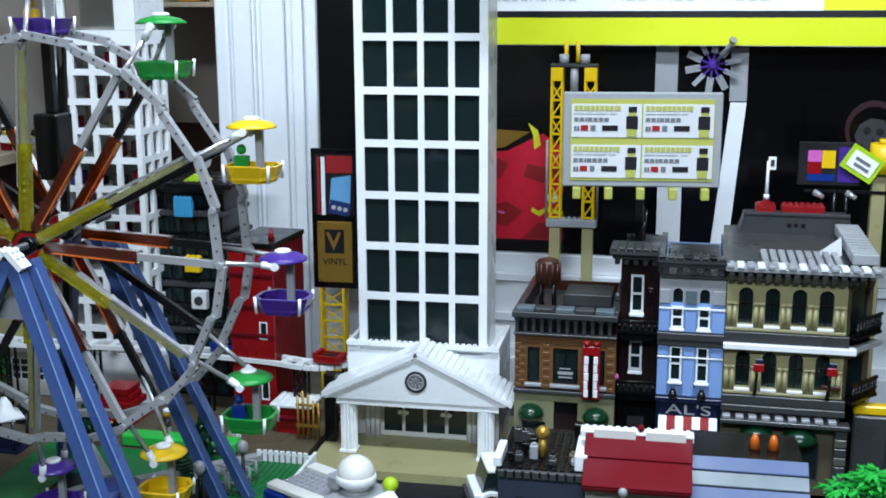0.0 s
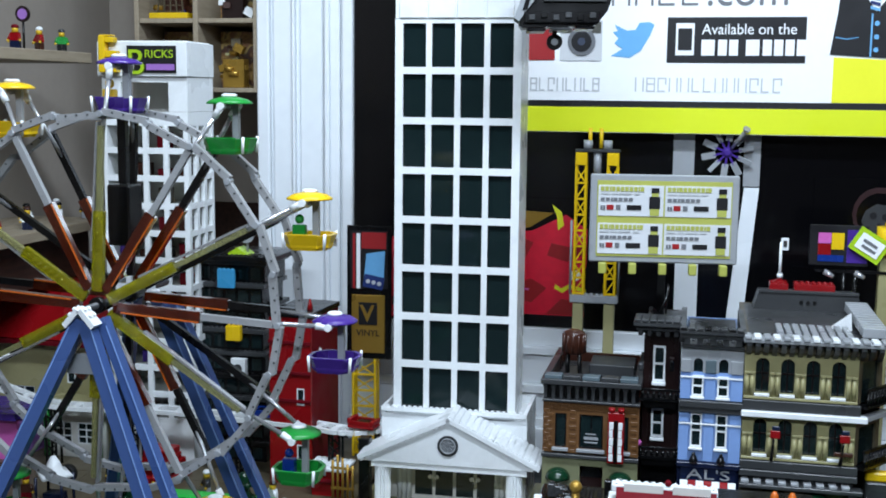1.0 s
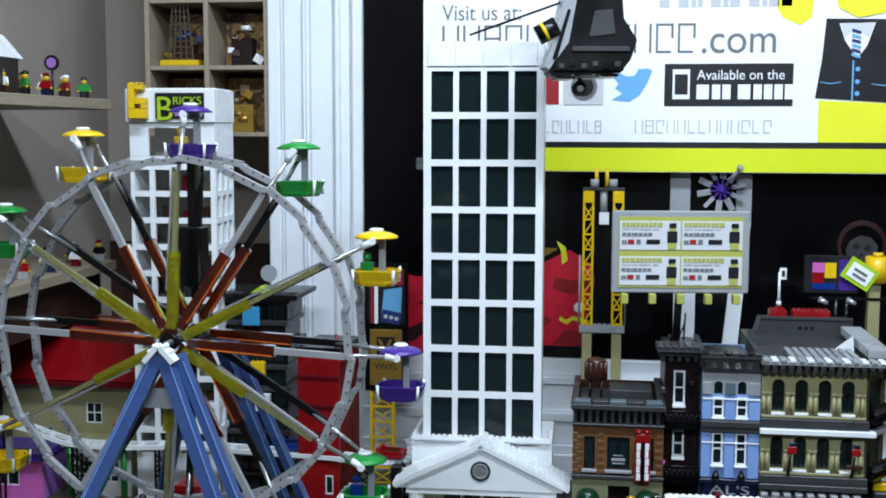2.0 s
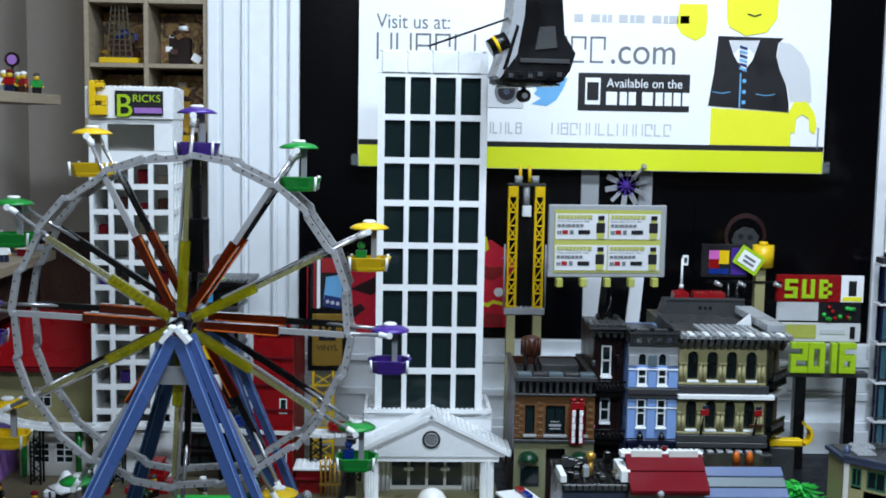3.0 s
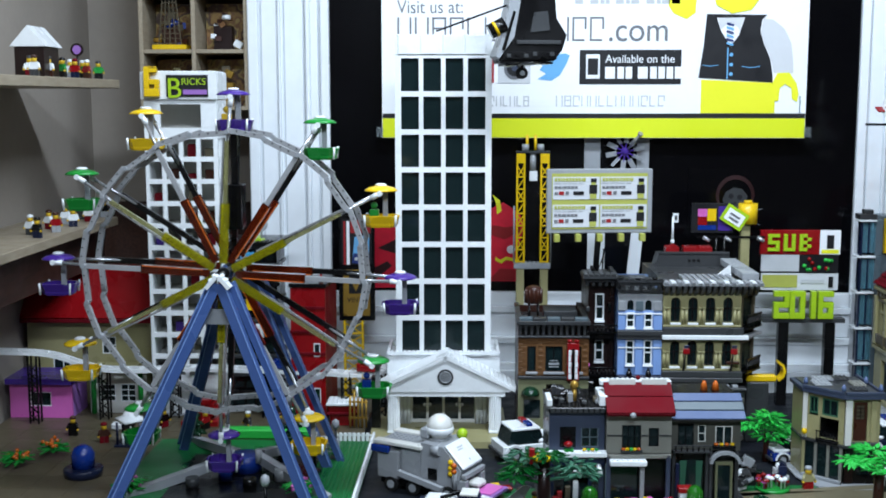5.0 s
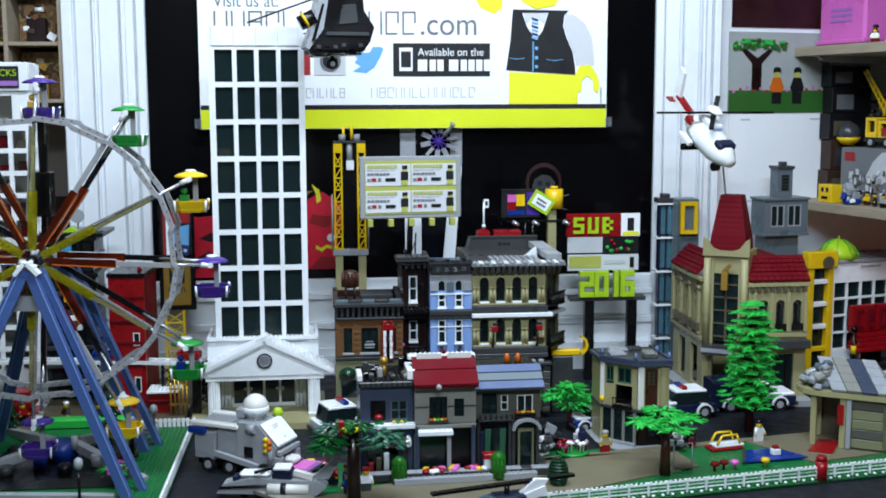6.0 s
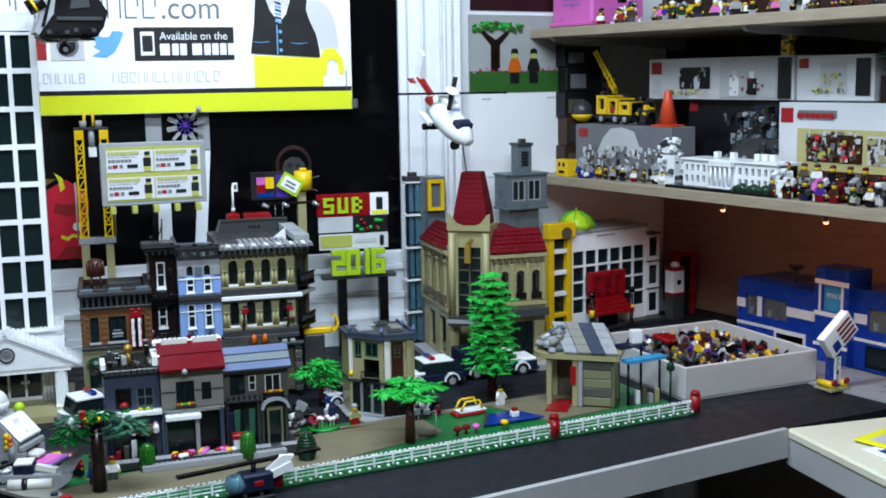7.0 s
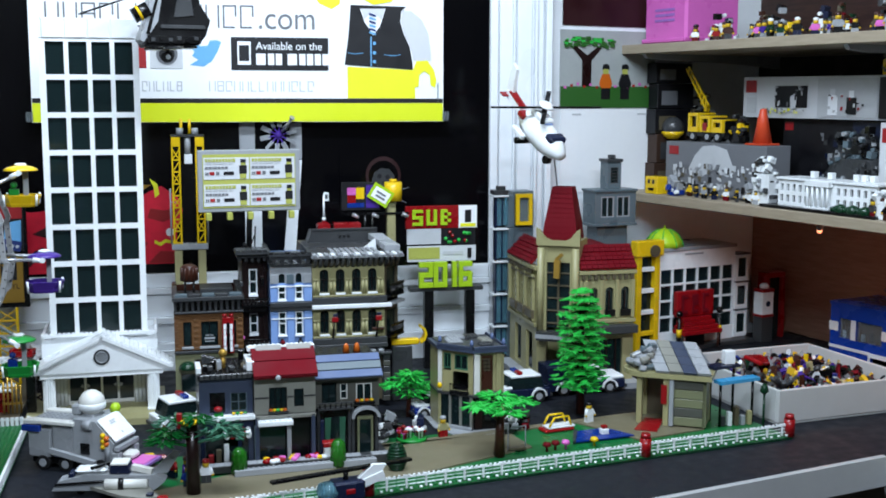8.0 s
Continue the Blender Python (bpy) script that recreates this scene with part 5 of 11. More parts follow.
# purple flower wheel on the black sheet
fw = thing("toy_rotor", "purple hub with grey paddle blades, mounted high", "toy rotor", pose(0.366, 0.315, 0.505))
part("hub", Geo().lathe((0, 0, 0), [(0.007, 0.016), (0.009, 0.0), (0.004, -0.006)], 12, "y"), PURPLE, fw)
for k in range(10):
    t = k * math.pi / 5 + 0.2
    d = Vector((math.cos(t), 0, math.sin(t)))
    part("arm", Geo().beam(d * 0.006, d * 0.022, 0.003, 0.003, (0, 1, 0)), PURPLE, fw)
    part("blade", Geo().beam(d * 0.018, d * 0.040, 0.010 if k % 3 else 0.007, 0.003, (0.3, 1, 0.2)), LGREY, fw)
part("screw", Geo().rod((0.006, -0.004, 0.006), (0.026, -0.03, 0.036), 0.003).rod((0.026, -0.03, 0.036), (0.0275, -0.032, 0.0385), 0.006), CHROME, fw)

# brick-built name signs
sg = thing("brick_sign", "red and lime brick sign reading SUB over 2016", "sign", pose(0.624, 0.205, 0))
part("red_panel", Geo().soft(0, 0.117, 0, 0.008, 0.306, 0.355, 0.0008), RED, sg)
PIX = {"S": ("111", "100", "111", "001", "111"), "U": ("101", "101", "101", "101", "111"), "B": ("110", "101", "110", "101", "110"),
       "2": ("111", "001", "111", "100", "111"), "0": ("111", "101", "101", "101", "111"), "1": ("01", "01", "01", "01", "01"), "6": ("111", "100", "111", "101", "111")}


def brick_letter(ch, x, z, cell, parent, mat, y=0.0, deep=0.004, tall=1.25):
    for r, row in enumerate(PIX[ch]):
        for c, on in enumerate(row):
            if on == "1":
                part("letter_brick", Geo().soft(x + c * cell, x + (c + 1) * cell, y - deep, y - 0.0003, z + (4 - r) * cell * tall, z + (5 - r) * cell * tall, 0.0005), mat, parent)


for k, ch in enumerate("SUB"):
    brick_letter(ch, 0.014 + k * 0.031, 0.313, 0.0078, sg, LIME, tall=0.88)
card = part("side_card", Geo().box(0.1175, 0.158, 0.001, 0.007, 0.3065, 0.3545), PAPER, sg)
plate(card, "yellow_mark", 0.121, 0.155, 0.3085, 0.316, 0.001, PYELLOW)
plate(card, "dark_mark", 0.131, 0.145, 0.318, 0.345, 0.001, PBLACK)
part("white_card", Geo().box(0.003, 0.078, 0.001, 0.006, 0.272, 0.3055), PLGREY, sg)
fl = part("flower_panel", Geo().box(0.0785, 0.155, 0.001, 0.007, 0.2685, 0.3055), PBLACK, sg)
random.seed(4)
for k in range(12):
    x, z = 0.084 + random.random() * 0.062, 0.273 + random.random() * 0.026
    part("flower", Geo().ball((x, -0.001, z), 0.0042, 8), (GREEN, RED, LEAFGREEN)[k % 3], fl)
part("print_card", Geo().box(0.004, 0.156, 0.001, 0.006, 0.2345, 0.268), CARD, sg)
part("yellow_print", Geo().box(0.006, 0.075, -0.0003, 0.0007, 0.240, 0.265), PDIM, sg)
part("grey_print", Geo().box(0.082, 0.128, -0.0003, 0.0007, 0.248, 0.256), PLGREY, sg)
part("dark_print", Geo().box(0.137, 0.146, -0.0003, 0.0007, 0.240, 0.262), PBLACK, sg)
x = 0.026
for ch in "2016":
    brick_letter(ch, x, 0.180, 0.0102, sg, LIME, -0.006, 0.014, 1.08)
    x += 0.0315 if ch != "1" else 0.024
part("beam", Geo().soft(0.006, 0.170, -0.012, 0.012, 0.1705, 0.1795, 0.001), GREY, sg)
for x in (0.040, 0.132):
    part("post", Geo().soft(x, x + 0.020, -0.008, 0.010, 0.0, 0.1702, 0.001), BLACK, sg)

# colour-square sign with a lozenge and yellow drum
cs = thing("square_sign", "dark sign with colour squares and a lozenge card", "sign", pose(0.485, 0.195, -0.010))
part("board", Geo().soft(0, 0.082, 0, 0.006, 0.360, 0.419, 0.0008), PBLACK, cs)
for x0, x1, z0, z1, m in ((0.012, 0.030, 0.376, 0.392, RED), (0.012, 0.030, 0.3925, 0.408, PINK), (0.0305, 0.048, 0.384, 0.408, YELLOW), (0.012, 0.048, 0.366, 0.3755, BLUE), (0.052, 0.080, 0.365, 0.413, PURPLE)):
    part("colour_tile", Geo().box(x0, x1, -0.0014, -0.0002, z0, z1), m, cs)
m = Matrix.Translation((0.082, -0.006, 0.392)) @ Matrix.Rotation(radians(32), 4, "Y")
lz = part("lozenge", Geo().box(-0.024, 0.024, -0.003, 0.0, -0.018, 0.018, m), LIME, cs)
part("lozenge_print", Geo().box(-0.018, 0.018, -0.0042, -0.0032, -0.012, 0.012, m), PAPER, lz)
part("lozenge_bar", Geo().box(-0.012, 0.010, -0.0052, -0.0044, 0.001, 0.005, m).box(-0.010, 0.012, -0.0052, -0.0044, -0.007, -0.003, m), PGREY, lz)
part("drum", Geo().rod((0.112, 0.010, 0.378), (0.112, 0.010, 0.418), 0.019, n=14).rod((0.112, 0.010, 0.418), (0.112, 0.010, 0.424), 0.008), YELLOW, cs)
part("post", Geo().soft(0.098, 0.116, 0.002, 0.020, 0.010, 0.377, 0.001), TAN, cs)
for x in (0.022, 0.064, 0.128):
    part("lamp", Geo().rod((x, -0.010, 0.352), (x + 0.012, -0.016, 0.346), 0.005, 0.003), CHROME, cs)
part("lamp_rail", Geo().box(0.010, 0.145, 0.0, 0.004, 0.350, 0.354), BLACK, cs)
part("lamp_mast", Geo().rod((0.05, 0.004, 0.286), (0.05, 0.002, 0.350), 0.003).rod((0.066, 0.004, 0.286), (0.066, 0.002, 0.350), 0.003), BLACK, cs)

# ---- ferris wheel ----
fw = thing("ferris_wheel", "large toy ferris wheel with blue legs and clear spokes", "ferris wheel", pose(-0.312, -0.378, 0))
HZ, RIM, PIV = 0.358, 0.209, 0.260
YF, YR = -0.037, 0.037


def polar(r, deg, y):
    a = radians(deg - 3.0)
    return Vector((r * math.cos(a), y, HZ + r * math.sin(a)))


for y in (YF, YR):
    for k in range(24):
        a0, a1 = k * 15 + 0.4, (k + 1) * 15 - 0.4
        dr = 0.0024 if k % 2 else -0.0018
        g = Geo().beam(polar(RIM + dr, a0, y), polar(RIM + dr, a1, y), 0.0074, 0.0078, (0, 1, 0))
        mid = polar(RIM + dr, (a0 + a1) / 2, y)
        g.slot = 1
        for f in (0.25, 0.5, 0.75):
            p = polar(RIM + dr, a0 + (a1 - a0) * f, y)
            g.rod(p + Vector((0, -0.0044, 0)), p + Vector((0, 0.0044, 0)), 0.0013, n=6)
        part("rim_beam", g, [PEARL, GREY], fw)
        p = polar(RIM, k * 15, y)
        part("rim_pin", Geo().rod(p + Vector((0, -0.0062, 0)), p + Vector((0, 0.0062, 0)), 0.0036, n=8), LGREY, fw)
    for k in range(12):
        a = k * 30
        across = Vector((-math.sin(radians(a - 3)), 0, math.cos(radians(a - 3))))
        if k % 2 and y == YR:  # plain black beam in the rear wheel
            part("spoke_beam", Geo().beam(polar(0.022, a, y), polar(0.204, a, y), 0.0080, 0.0062, (0, 1, 0)), BLACK, fw)
        elif k % 2:  # yellow: thick studded inner half, slim pale outer half with a silver edge
            g = Geo().beam(polar(0.016, a, y), polar(0.104, a, y), 0.0120, 0.0075, (0, 1, 0))
            for j in range(10):
                q = polar(0.024 + j * 0.008, a, y)
                g.rod(q + Vector((0, -0.0058, 0)), q + Vector((0, 0.0058, 0)), 0.0022, n=6)
            sp = part("spoke", g, TYELLOW, fw)
            part("outer_half", Geo().beam(polar(0.1042, a, y), polar(0.196, a, y), 0.0058, 0.0062, (0, 1, 0)), TPALE, sp)
            part("silver_edge", Geo().beam(polar(0.060, a, y + 0.001) + across * 0.0074, polar(0.200, a, y + 0.001) + across * 0.0044, 0.0026, 0.0064, (0, 1, 0)), CHROME, sp)
        else:  # orange: wedge widening outwards, then a slim silver or black beam
            p0, p1 = polar(0.020, a, y), polar(0.122, a, y)
            e = Vector((0, 0.004, 0))
            pts = [p0 + across * 0.0052 - e, p0 - across * 0.0052 - e, p1 - across * 0.0068 - e, p1 + across * 0.0060 - e]
            pts += [q + e * 2 for q in pts]
            sp = part("spoke", Geo().add(pts, [(3, 2, 1, 0), (4, 5, 6, 7), (0, 1, 5, 4), (1, 2, 6, 5), (2, 3, 7, 6), (3, 0, 4, 7)]), TORANGE, fw)
            part("outer_half", Geo().beam(polar(0.1222, a, y), polar(0.204, a, y), 0.0070 if y == YF else 0.0080, 0.0062, (0, 1, 0)), PEARL if y == YF else BLACK, sp)
            part("spoke_ridge", Geo().beam(polar(0.030, a, y - 0.0048) - across * 0.0044, polar(0.120, a, y - 0.0048) - across * 0.0058, 0.0014, 0.0012, (0, 1, 0)), ORANGE, sp)
part("axle", Geo().rod((0, -0.062, HZ), (0, 0.13, HZ), 0.0042, n=12), GREY, fw)
for y in (YF, YR):
    part("hub", Geo().rod((0, y - 0.004, HZ), (0, y + 0.004, HZ), 0.0090, n=14), BLACK, fw)
part("motor_box", Geo().soft(-0.003, 0.024, -0.006, 0.026, HZ + 0.062, HZ + 0.130, 0.002), BLACK, fw, "black battery box with hanging wires")
part("motor_strut", Geo().soft(0.006, 0.016, 0.004, 0.014, HZ + 0.1302, HZ + 0.205, 0.001), BLACK, fw)


def gondola(deg, tone):
    p = polar(PIV, deg, 0.0)
    body = Geo()
    w, d, h = 0.028, 0.025, 0.0165
    zc = p.z - 0.051
    out = [(-w, -d * 0.42), (-w * 0.60, -d), (w * 0.60, -d), (w, -d * 0.42), (w, d * 0.42), (w * 0.60, d), (-w * 0.60, d), (-w, d * 0.42)]
    inner = [(x * 0.86, y * 0.86) for x, y in out]
    n = 8
    pts = [(p.x + x * 0.78, y * 0.78, zc) for x, y in out] + [(p.x + x, y, zc + h) for x, y in out] + [(p.x + x, y, zc + h) for x, y in inner] + [(p.x + x, y, zc + 0.003) for x, y in inner]
    faces = [tuple(reversed(range(n)))] + [tuple(3 * n + i for i in range(n))]
    for s in range(3):
        faces += [(s * n + i, s * n + (i + 1) % n, (s + 1) * n + (i + 1) % n, (s + 1) * n + i) for i in range(n)]
    body.add(pts, faces)
    gd = part("gondola", body, tone, fw, "small tub gondola under a round canopy")
    for x, y in ((-1, -1), (1, -1), (-1, 1), (1, 1)):
        part("side_rail", Geo().rod((p.x + x * w * 0.80, y * d * 0.78, zc + 0.001), (p.x + x * w * 0.84, y * d * 0.82, zc + h + 0.002), 0.0017, n=6), WHITE, gd)
    part("tub_rim", Geo().box(p.x - w * 0.60, p.x + w * 0.60, -d - 0.0006, -d * 0.93, zc + h + 0.0001, zc + h + 0.0014), tone, gd)
    part("canopy", Geo().lathe((p.x, 0, p.z + 0.0020), [(0.0245, 0), (0.0250, 0.0016), (0.019, 0.0052), (0.008, 0.0078)], 20), tone, gd)
    part("cap", Geo().lathe((p.x, 0, p.z + 0.0098), [(0.0085, 0), (0.0085, 0.0022), (0.006, 0.0034)], 12), WHITE, gd)
    part("pole", Geo().beam((p.x + 0.006, 0.004, zc + 0.003), (p.x + 0.006, 0.004, p.z + 0.0020), 0.007, 0.0055), LGREY, gd)
    for y in (YF, YR):
        inner_y = -0.022 if y < 0 else 0.022
        part("arm", Geo().rod(polar(0.172, deg, y), polar(PIV - 0.012, deg, inner_y), 0.0026, n=8), CHROME, gd)
        q = polar(PIV, deg, inner_y)
        part("arm_joint", Geo().rod(polar(PIV - 0.014, deg, inner_y), q, 0.0040, n=8).rod(q + Vector((0, -0.004, 0)), q + Vector((0, 0.004, 0)), 0.0042, n=8), WHITE, gd)
    part("cross_bar", Geo().rod((p.x, -0.022, p.z), (p.x, 0.022, p.z), 0.0024, n=6).beam((p.x, 0, p.z - 0.004), (p.x, 0, p.z + 0.0020), 0.005, 0.005), LGREY, gd)
    return gd


TONES = (PURPLE, GREEN, YELLOW)
for k in range(12):
    gondola(90 - k * 30, TONES[k % 3])

# legs: two blue beams each, splayed; cap studs on the front frame
for sx, foot, top_y, foot_y in ((-1, -0.170, -0.068, -0.125), (1, 0.150, -0.068, -0.110), (-1, -0.145, 0.075, 0.215), (1, 0.140, 0.075, 0.125)):
    for k in range(2):
        off = -0.012 + k * 0.020 if sx > 0 else 0.012 - k * 0.016
        a = Vector((foot + off * 0.9, foot_y + k * 0.036, 0.008))
        b = Vector((sx * (0.010 if top_y < 0 else 0.022) + off * 0.62, top_y + k * 0.014, HZ - 0.010))
        lg = part("leg", Geo().beam(a, b, 0.0150 - 0.004 * k, 0.0125, (0, 1, 0)), LEGBLUE, fw, "medium blue slanting leg beam")
        nrm = Vector((0, -1, 0))
        flat = Vector((sx * 0.0066 * (1 - 0.3 * k), 0, 0))
        # thin pale blue strip, the beam edge's highlight put into shape and colour
        part("edge_ridge", Geo().beam(a + (b - a) * 0.02 + nrm * 0.0064 + flat, a + (b - a) * 0.98 + nrm * 0.0064 + flat, 0.0012, 0.0016, (0, 1, 0)), SKYBLUE, lg)
for y in (-0.071, 0.079):
    for s in (-1, 1):
        g = Geo().beam((s * 0.001, y, HZ + 0.002), (s * 0.017, y, HZ - 0.016), 0.006, 0.017, (0, 1, 0))
        for j in range(2):
            for q in (-0.004, 0.004):
                g.rod((s * (0.005 + j * 0.0055), y + q, HZ + 0.0012 - j * 0.0062), (s * (0.0074 + j * 0.0055), y + q, HZ + 0.0034 - j * 0.0062), 0.0023, n=8)
        part("apex_cap", g, WHITE, fw)
part("apex_plate", Geo().prism([(-0.027, HZ - 0.072), (0.027, HZ - 0.072), (0.020, HZ - 0.050), (-0.020, HZ - 0.050)], -0.060, -0.054), LGREY, fw)
for a, b in (((-0.165, -0.03, 0.010), (-0.02, 0.10, 0.034)), ((0.15, -0.03, 0.010), (0.02, 0.10, 0.034)), ((-0.10, -0.085, 0.012), (0.12, -0.11, 0.012)), ((-0.14, 0.28, 0.010), (-0.02, 0.12, 0.034)), ((0.12, 0.28, 0.010), (0.02, 0.12, 0.034))):
    part("base_beam", Geo().beam(a, b, 0.014, 0.014), LGREY, fw)
part("base_plate", Geo().soft(-0.105, 0.110, -0.055, 0.180, 0.0107, 0.0125, 0.0005), BLACK, fw)
for k in range(4):
    part("base_gear", Geo().rod((-0.07 + k * 0.045, 0.02 + 0.03 * (k % 2), 0.0126), (-0.07 + k * 0.045, 0.02 + 0.03 * (k % 2), 0.026 + 0.006 * (k % 2)), 0.011, n=12), (GREY, BLUE, BLACK, LGREY)[k], fw)
part("base_drum", Geo().rod((0, 0.10, 0.0105), (0, 0.10, 0.040), 0.024, n=14), BLUE, fw)
for x in (-0.022, 0.022):
    part("base_pin", Geo().rod((x, 0.085, 0.03), (x, 0.085, 0.052), 0.0055), LGREY, fw)

# ---- fairground side ----
tanplate = thing("tan_baseplate", "large tan tiled baseplate under the fairground", "baseplate")
part("plate", Geo().slab([(-0.835, -0.62), (-0.145, -0.50), (-0.145, 0.285), (-0.835, 0.285)], 0.0, 0.0066), DTAN, tanplate)
tile = mesh_of("floor_tile", Geo().soft(0.0004, 0.0636, 0.0004, 0.0636, 0.0067, 0.0075, 0.0003), DTAN)
for i in range(10):
    for j in range(12):
        ob = new("floor_tile", tile)
        ob.parent = tanplate
        ob.location = (-0.831 + i * 0.064, -0.495 + j * 0.064, 0)
lawn = thing("lawn_plate", "bright green lawn plate with white picket fence", "baseplate")
part("plate", Geo().box(-0.500, -0.118, -0.585, -0.105, 0.0076, 0.0105).studs(-0.200, -0.122, -0.56, -0.11, 0.0105, 6), LAWN, lawn)
fence = Geo()
for k in range(60):
    y = -0.578 + k * 0.008
    fence.soft(-0.1225, -0.1180, y, y + 0.0056, 0.0107, 0.026, 0.0006)
fence.box(-0.1215, -0.1190, -0.58, -0.10, 0.014, 0.0165).box(-0.1215, -0.1190, -0.58, -0.10, 0.0205, 0.0230)
part("picket_fence", fence, WHITE, lawn)
fence = Geo()
for k in range(9):
    x = -0.198 + k * 0.008
    fence.soft(x, x + 0.0056, -0.110, -0.106, 0.0107, 0.026, 0.0006)
part("picket_fence", fence.box(-0.198, -0.1235, -0.109, -0.107, 0.0205, 0.0230), WHITE, lawn)


def tube_path(points, n):
    """Evenly smoothed points along a line of control points."""
    out = []
    P = [Vector(p) for p in points]
    P = [P[0] * 2 - P[1]] + P + [P[-1] * 2 - P[-2]]
    for i in range(1, len(P) - 2):
        for s in range(n):
            t = s / n
            a, b, c, d = P[i - 1:i + 3]
            out.append(0.5 * ((2 * b) + (c - a) * t + (2 * a - 5 * b + 4 * c - d) * t * t + (3 * b - a - 3 * c + d) * t ** 3))
    return out + [P[-2]]


# white coaster track
ct = thing("coaster_track", "white toy coaster track on black lattice supports", "coaster track")
line = tube_path([(-0.83, -0.02, 0.150), (-0.74, 0.01, 0.138), (-0.66, 0.03, 0.108), (-0.58, 0.045, 0.101), (-0.48, 0.05, 0.104), (-0.36, 0.055, 0.100), (-0.24, 0.05, 0.098), (-0.165, 0.035, 0.098), (-0.125, 0.055, 0.100), (-0.112, 0.10, 0.100), (-0.125, 0.15, 0.100)], 6)
rails = Geo()
for a, b in zip(line, line[1:]):
    side = (b - a).cross(Vector((0, 0, 1))).normalized() * 0.014
    for s in (-1, 1):
        rails.beam(a + side * s, b + side * s + (b - a) * 0.04, 0.0075, 0.006)
for i, (a, b) in enumerate(zip(line, line[1:])):
    side = (b - a).cross(Vector((0, 0, 1))).normalized() * 0.014
    if i % 2 == 0:
        part("tie", Geo().beam(a + side, a - side, 0.010, 0.0045), WHITE, ct)
part("rail", rails, WHITE, ct)
for i in range(4, len(line), 9):
    p = line[i]
    g = Geo()
    for dx, dy in ((-0.008, -0.008), (0.008, -0.008), (-0.008, 0.008), (0.008, 0.008)):
        g.box(p.x + dx - 0.0015, p.x + dx + 0.0015, p.y + dy - 0.0015, p.y + dy + 0.0015, 0.0078, p.z - 0.004)
    for k in range(int(p.z / 0.016) - 1):
        z = 0.012 + k * 0.016
        g.beam((p.x - 0.008, p.y - 0.008, z), (p.x + 0.008, p.y - 0.008, z + 0.014), 0.002, 0.002, (0, 1, 0)).beam((p.x + 0.008, p.y - 0.008, z), (p.x - 0.008, p.y - 0.008, z + 0.014), 0.002, 0.002, (0, 1, 0))
    part("support", g, BLACK, ct)


def cart(x, y, z, rz, tone, label):
    c = thing("coaster_cart", label, "toy cart", pose(x, y, z, 0, 0, rz), "coaster carts")
    part("tub", Geo().soft(-0.021, 0.021, -0.0135, 0.0135, 0.0, 0.006, 0.002).soft(-0.021, -0.015, -0.0135, 0.0135, 0.0062, 0.015, 0.001).soft(0.015, 0.021, -0.0135, 0.0135, 0.0062, 0.013, 0.001)
         .box(-0.015, 0.015, -0.0135, -0.0105, 0.0062, 0.0115).box(-0.015, 0.015, 0.0105, 0.0135, 0.0062, 0.0115), tone, c)
    part("seat", Geo().soft(-0.010, 0.010, -0.010, 0.010, 0.0063, 0.010, 0.0008), BLACK, c)
    return c


cart(-0.142, 0.035, 0.1045, -10, RED, "small red open coaster cart on white track")
cart(-0.305, 0.055, 0.1050, 0, BLUE, "small blue open coaster cart on white track")


# white grid tower with a shop sign
bt = thing("grid_tower", "tall white toy tower of open square windows", "toy building", pose(-0.562, 0.06, 0, 0, 0, 3))
WB, DB, NX, NZ = 0.136, 0.105, 4, 11
cols = [(0.006 + i * 0.0325, 0.006 + i * 0.0325 + 0.0245, 0.086 + j * 0.042, 0.086 + j * 0.042 + 0.033) for i in range(NX) for j in range(NZ)]
part("front_wall", Geo().wall(0, WB, 0.012, 0.560, 0, 0.006, cols), WHITE, bt)
sidew = Geo()
scols = [(0.010 + i * 0.032, 0.010 + i * 0.032 + 0.022, 0.086 + j * 0.042, 0.086 + j * 0.042 + 0.033) for i in range(3) for j in range(NZ)]
tmp = Geo().wall(0.006, DB, 0.012, 0.560, 0, 0.006, scols)
sidew.add([(WB - y, x, z) for x, y, z in tmp.v], [tuple(reversed(f)) for f in tmp.f])
part("side_wall", sidew, WHITE, bt)
part("side_wall", Geo().box(0, 0.006, 0.006, DB, 0.012, 0.560), WHITE, bt)
part("back_wall", Geo().box(0.006, WB - 0.006, DB - 0.006, DB, 0.012, 0.612), OFFWHITE, bt)
for j in range(NZ + 1):
    part("floor_slab", Geo().box(0.006, WB - 0.006, 0.008, DB - 0.006, 0.078 + j * 0.042, 0.082 + j * 0.042), OFFWHITE, bt)
random.seed(11)
for i, (x0, x1, z0, z1) in enumerate(cols):
    if random.random() < 0.45:
        part("room_block", Geo().soft(x0 + 0.002, x1 - 0.004, 0.030, 0.050, z0 - 0.0035, z0 + 0.008 + random.random() * 0.016, 0.001), random.choice((DRED, BROWN, GREY, DTAN, PURPLE)), bt)
part("upper_wall", Geo().box(0, 0.030, 0, 0.006, 0.5605, 0.612).box(WB - 0.030, WB, 0.0, DB, 0.5605, 0.612).box(0.030, WB - 0.03, 0.0, 0.006, 0.604, 0.612), WHITE, bt)
part("sign_box", Geo().soft(-0.004, WB + 0.002, -0.006, DB, 0.6125, 0.664, 0.001).studs(-0.002, WB, -0.004, DB - 0.002, 0.664, 6), WHITE, bt)
sb = part("sign_panel", Geo().box(0.045, 0.122, -0.0085, -0.0062, 0.618, 0.658), PBLACK, bt, "black shop panel with lime letters")
lettering("lettering", "RICKS", 0.074, -0.0087, 0.640, 0.044, 0.012, LIME, sb, 0.0012)
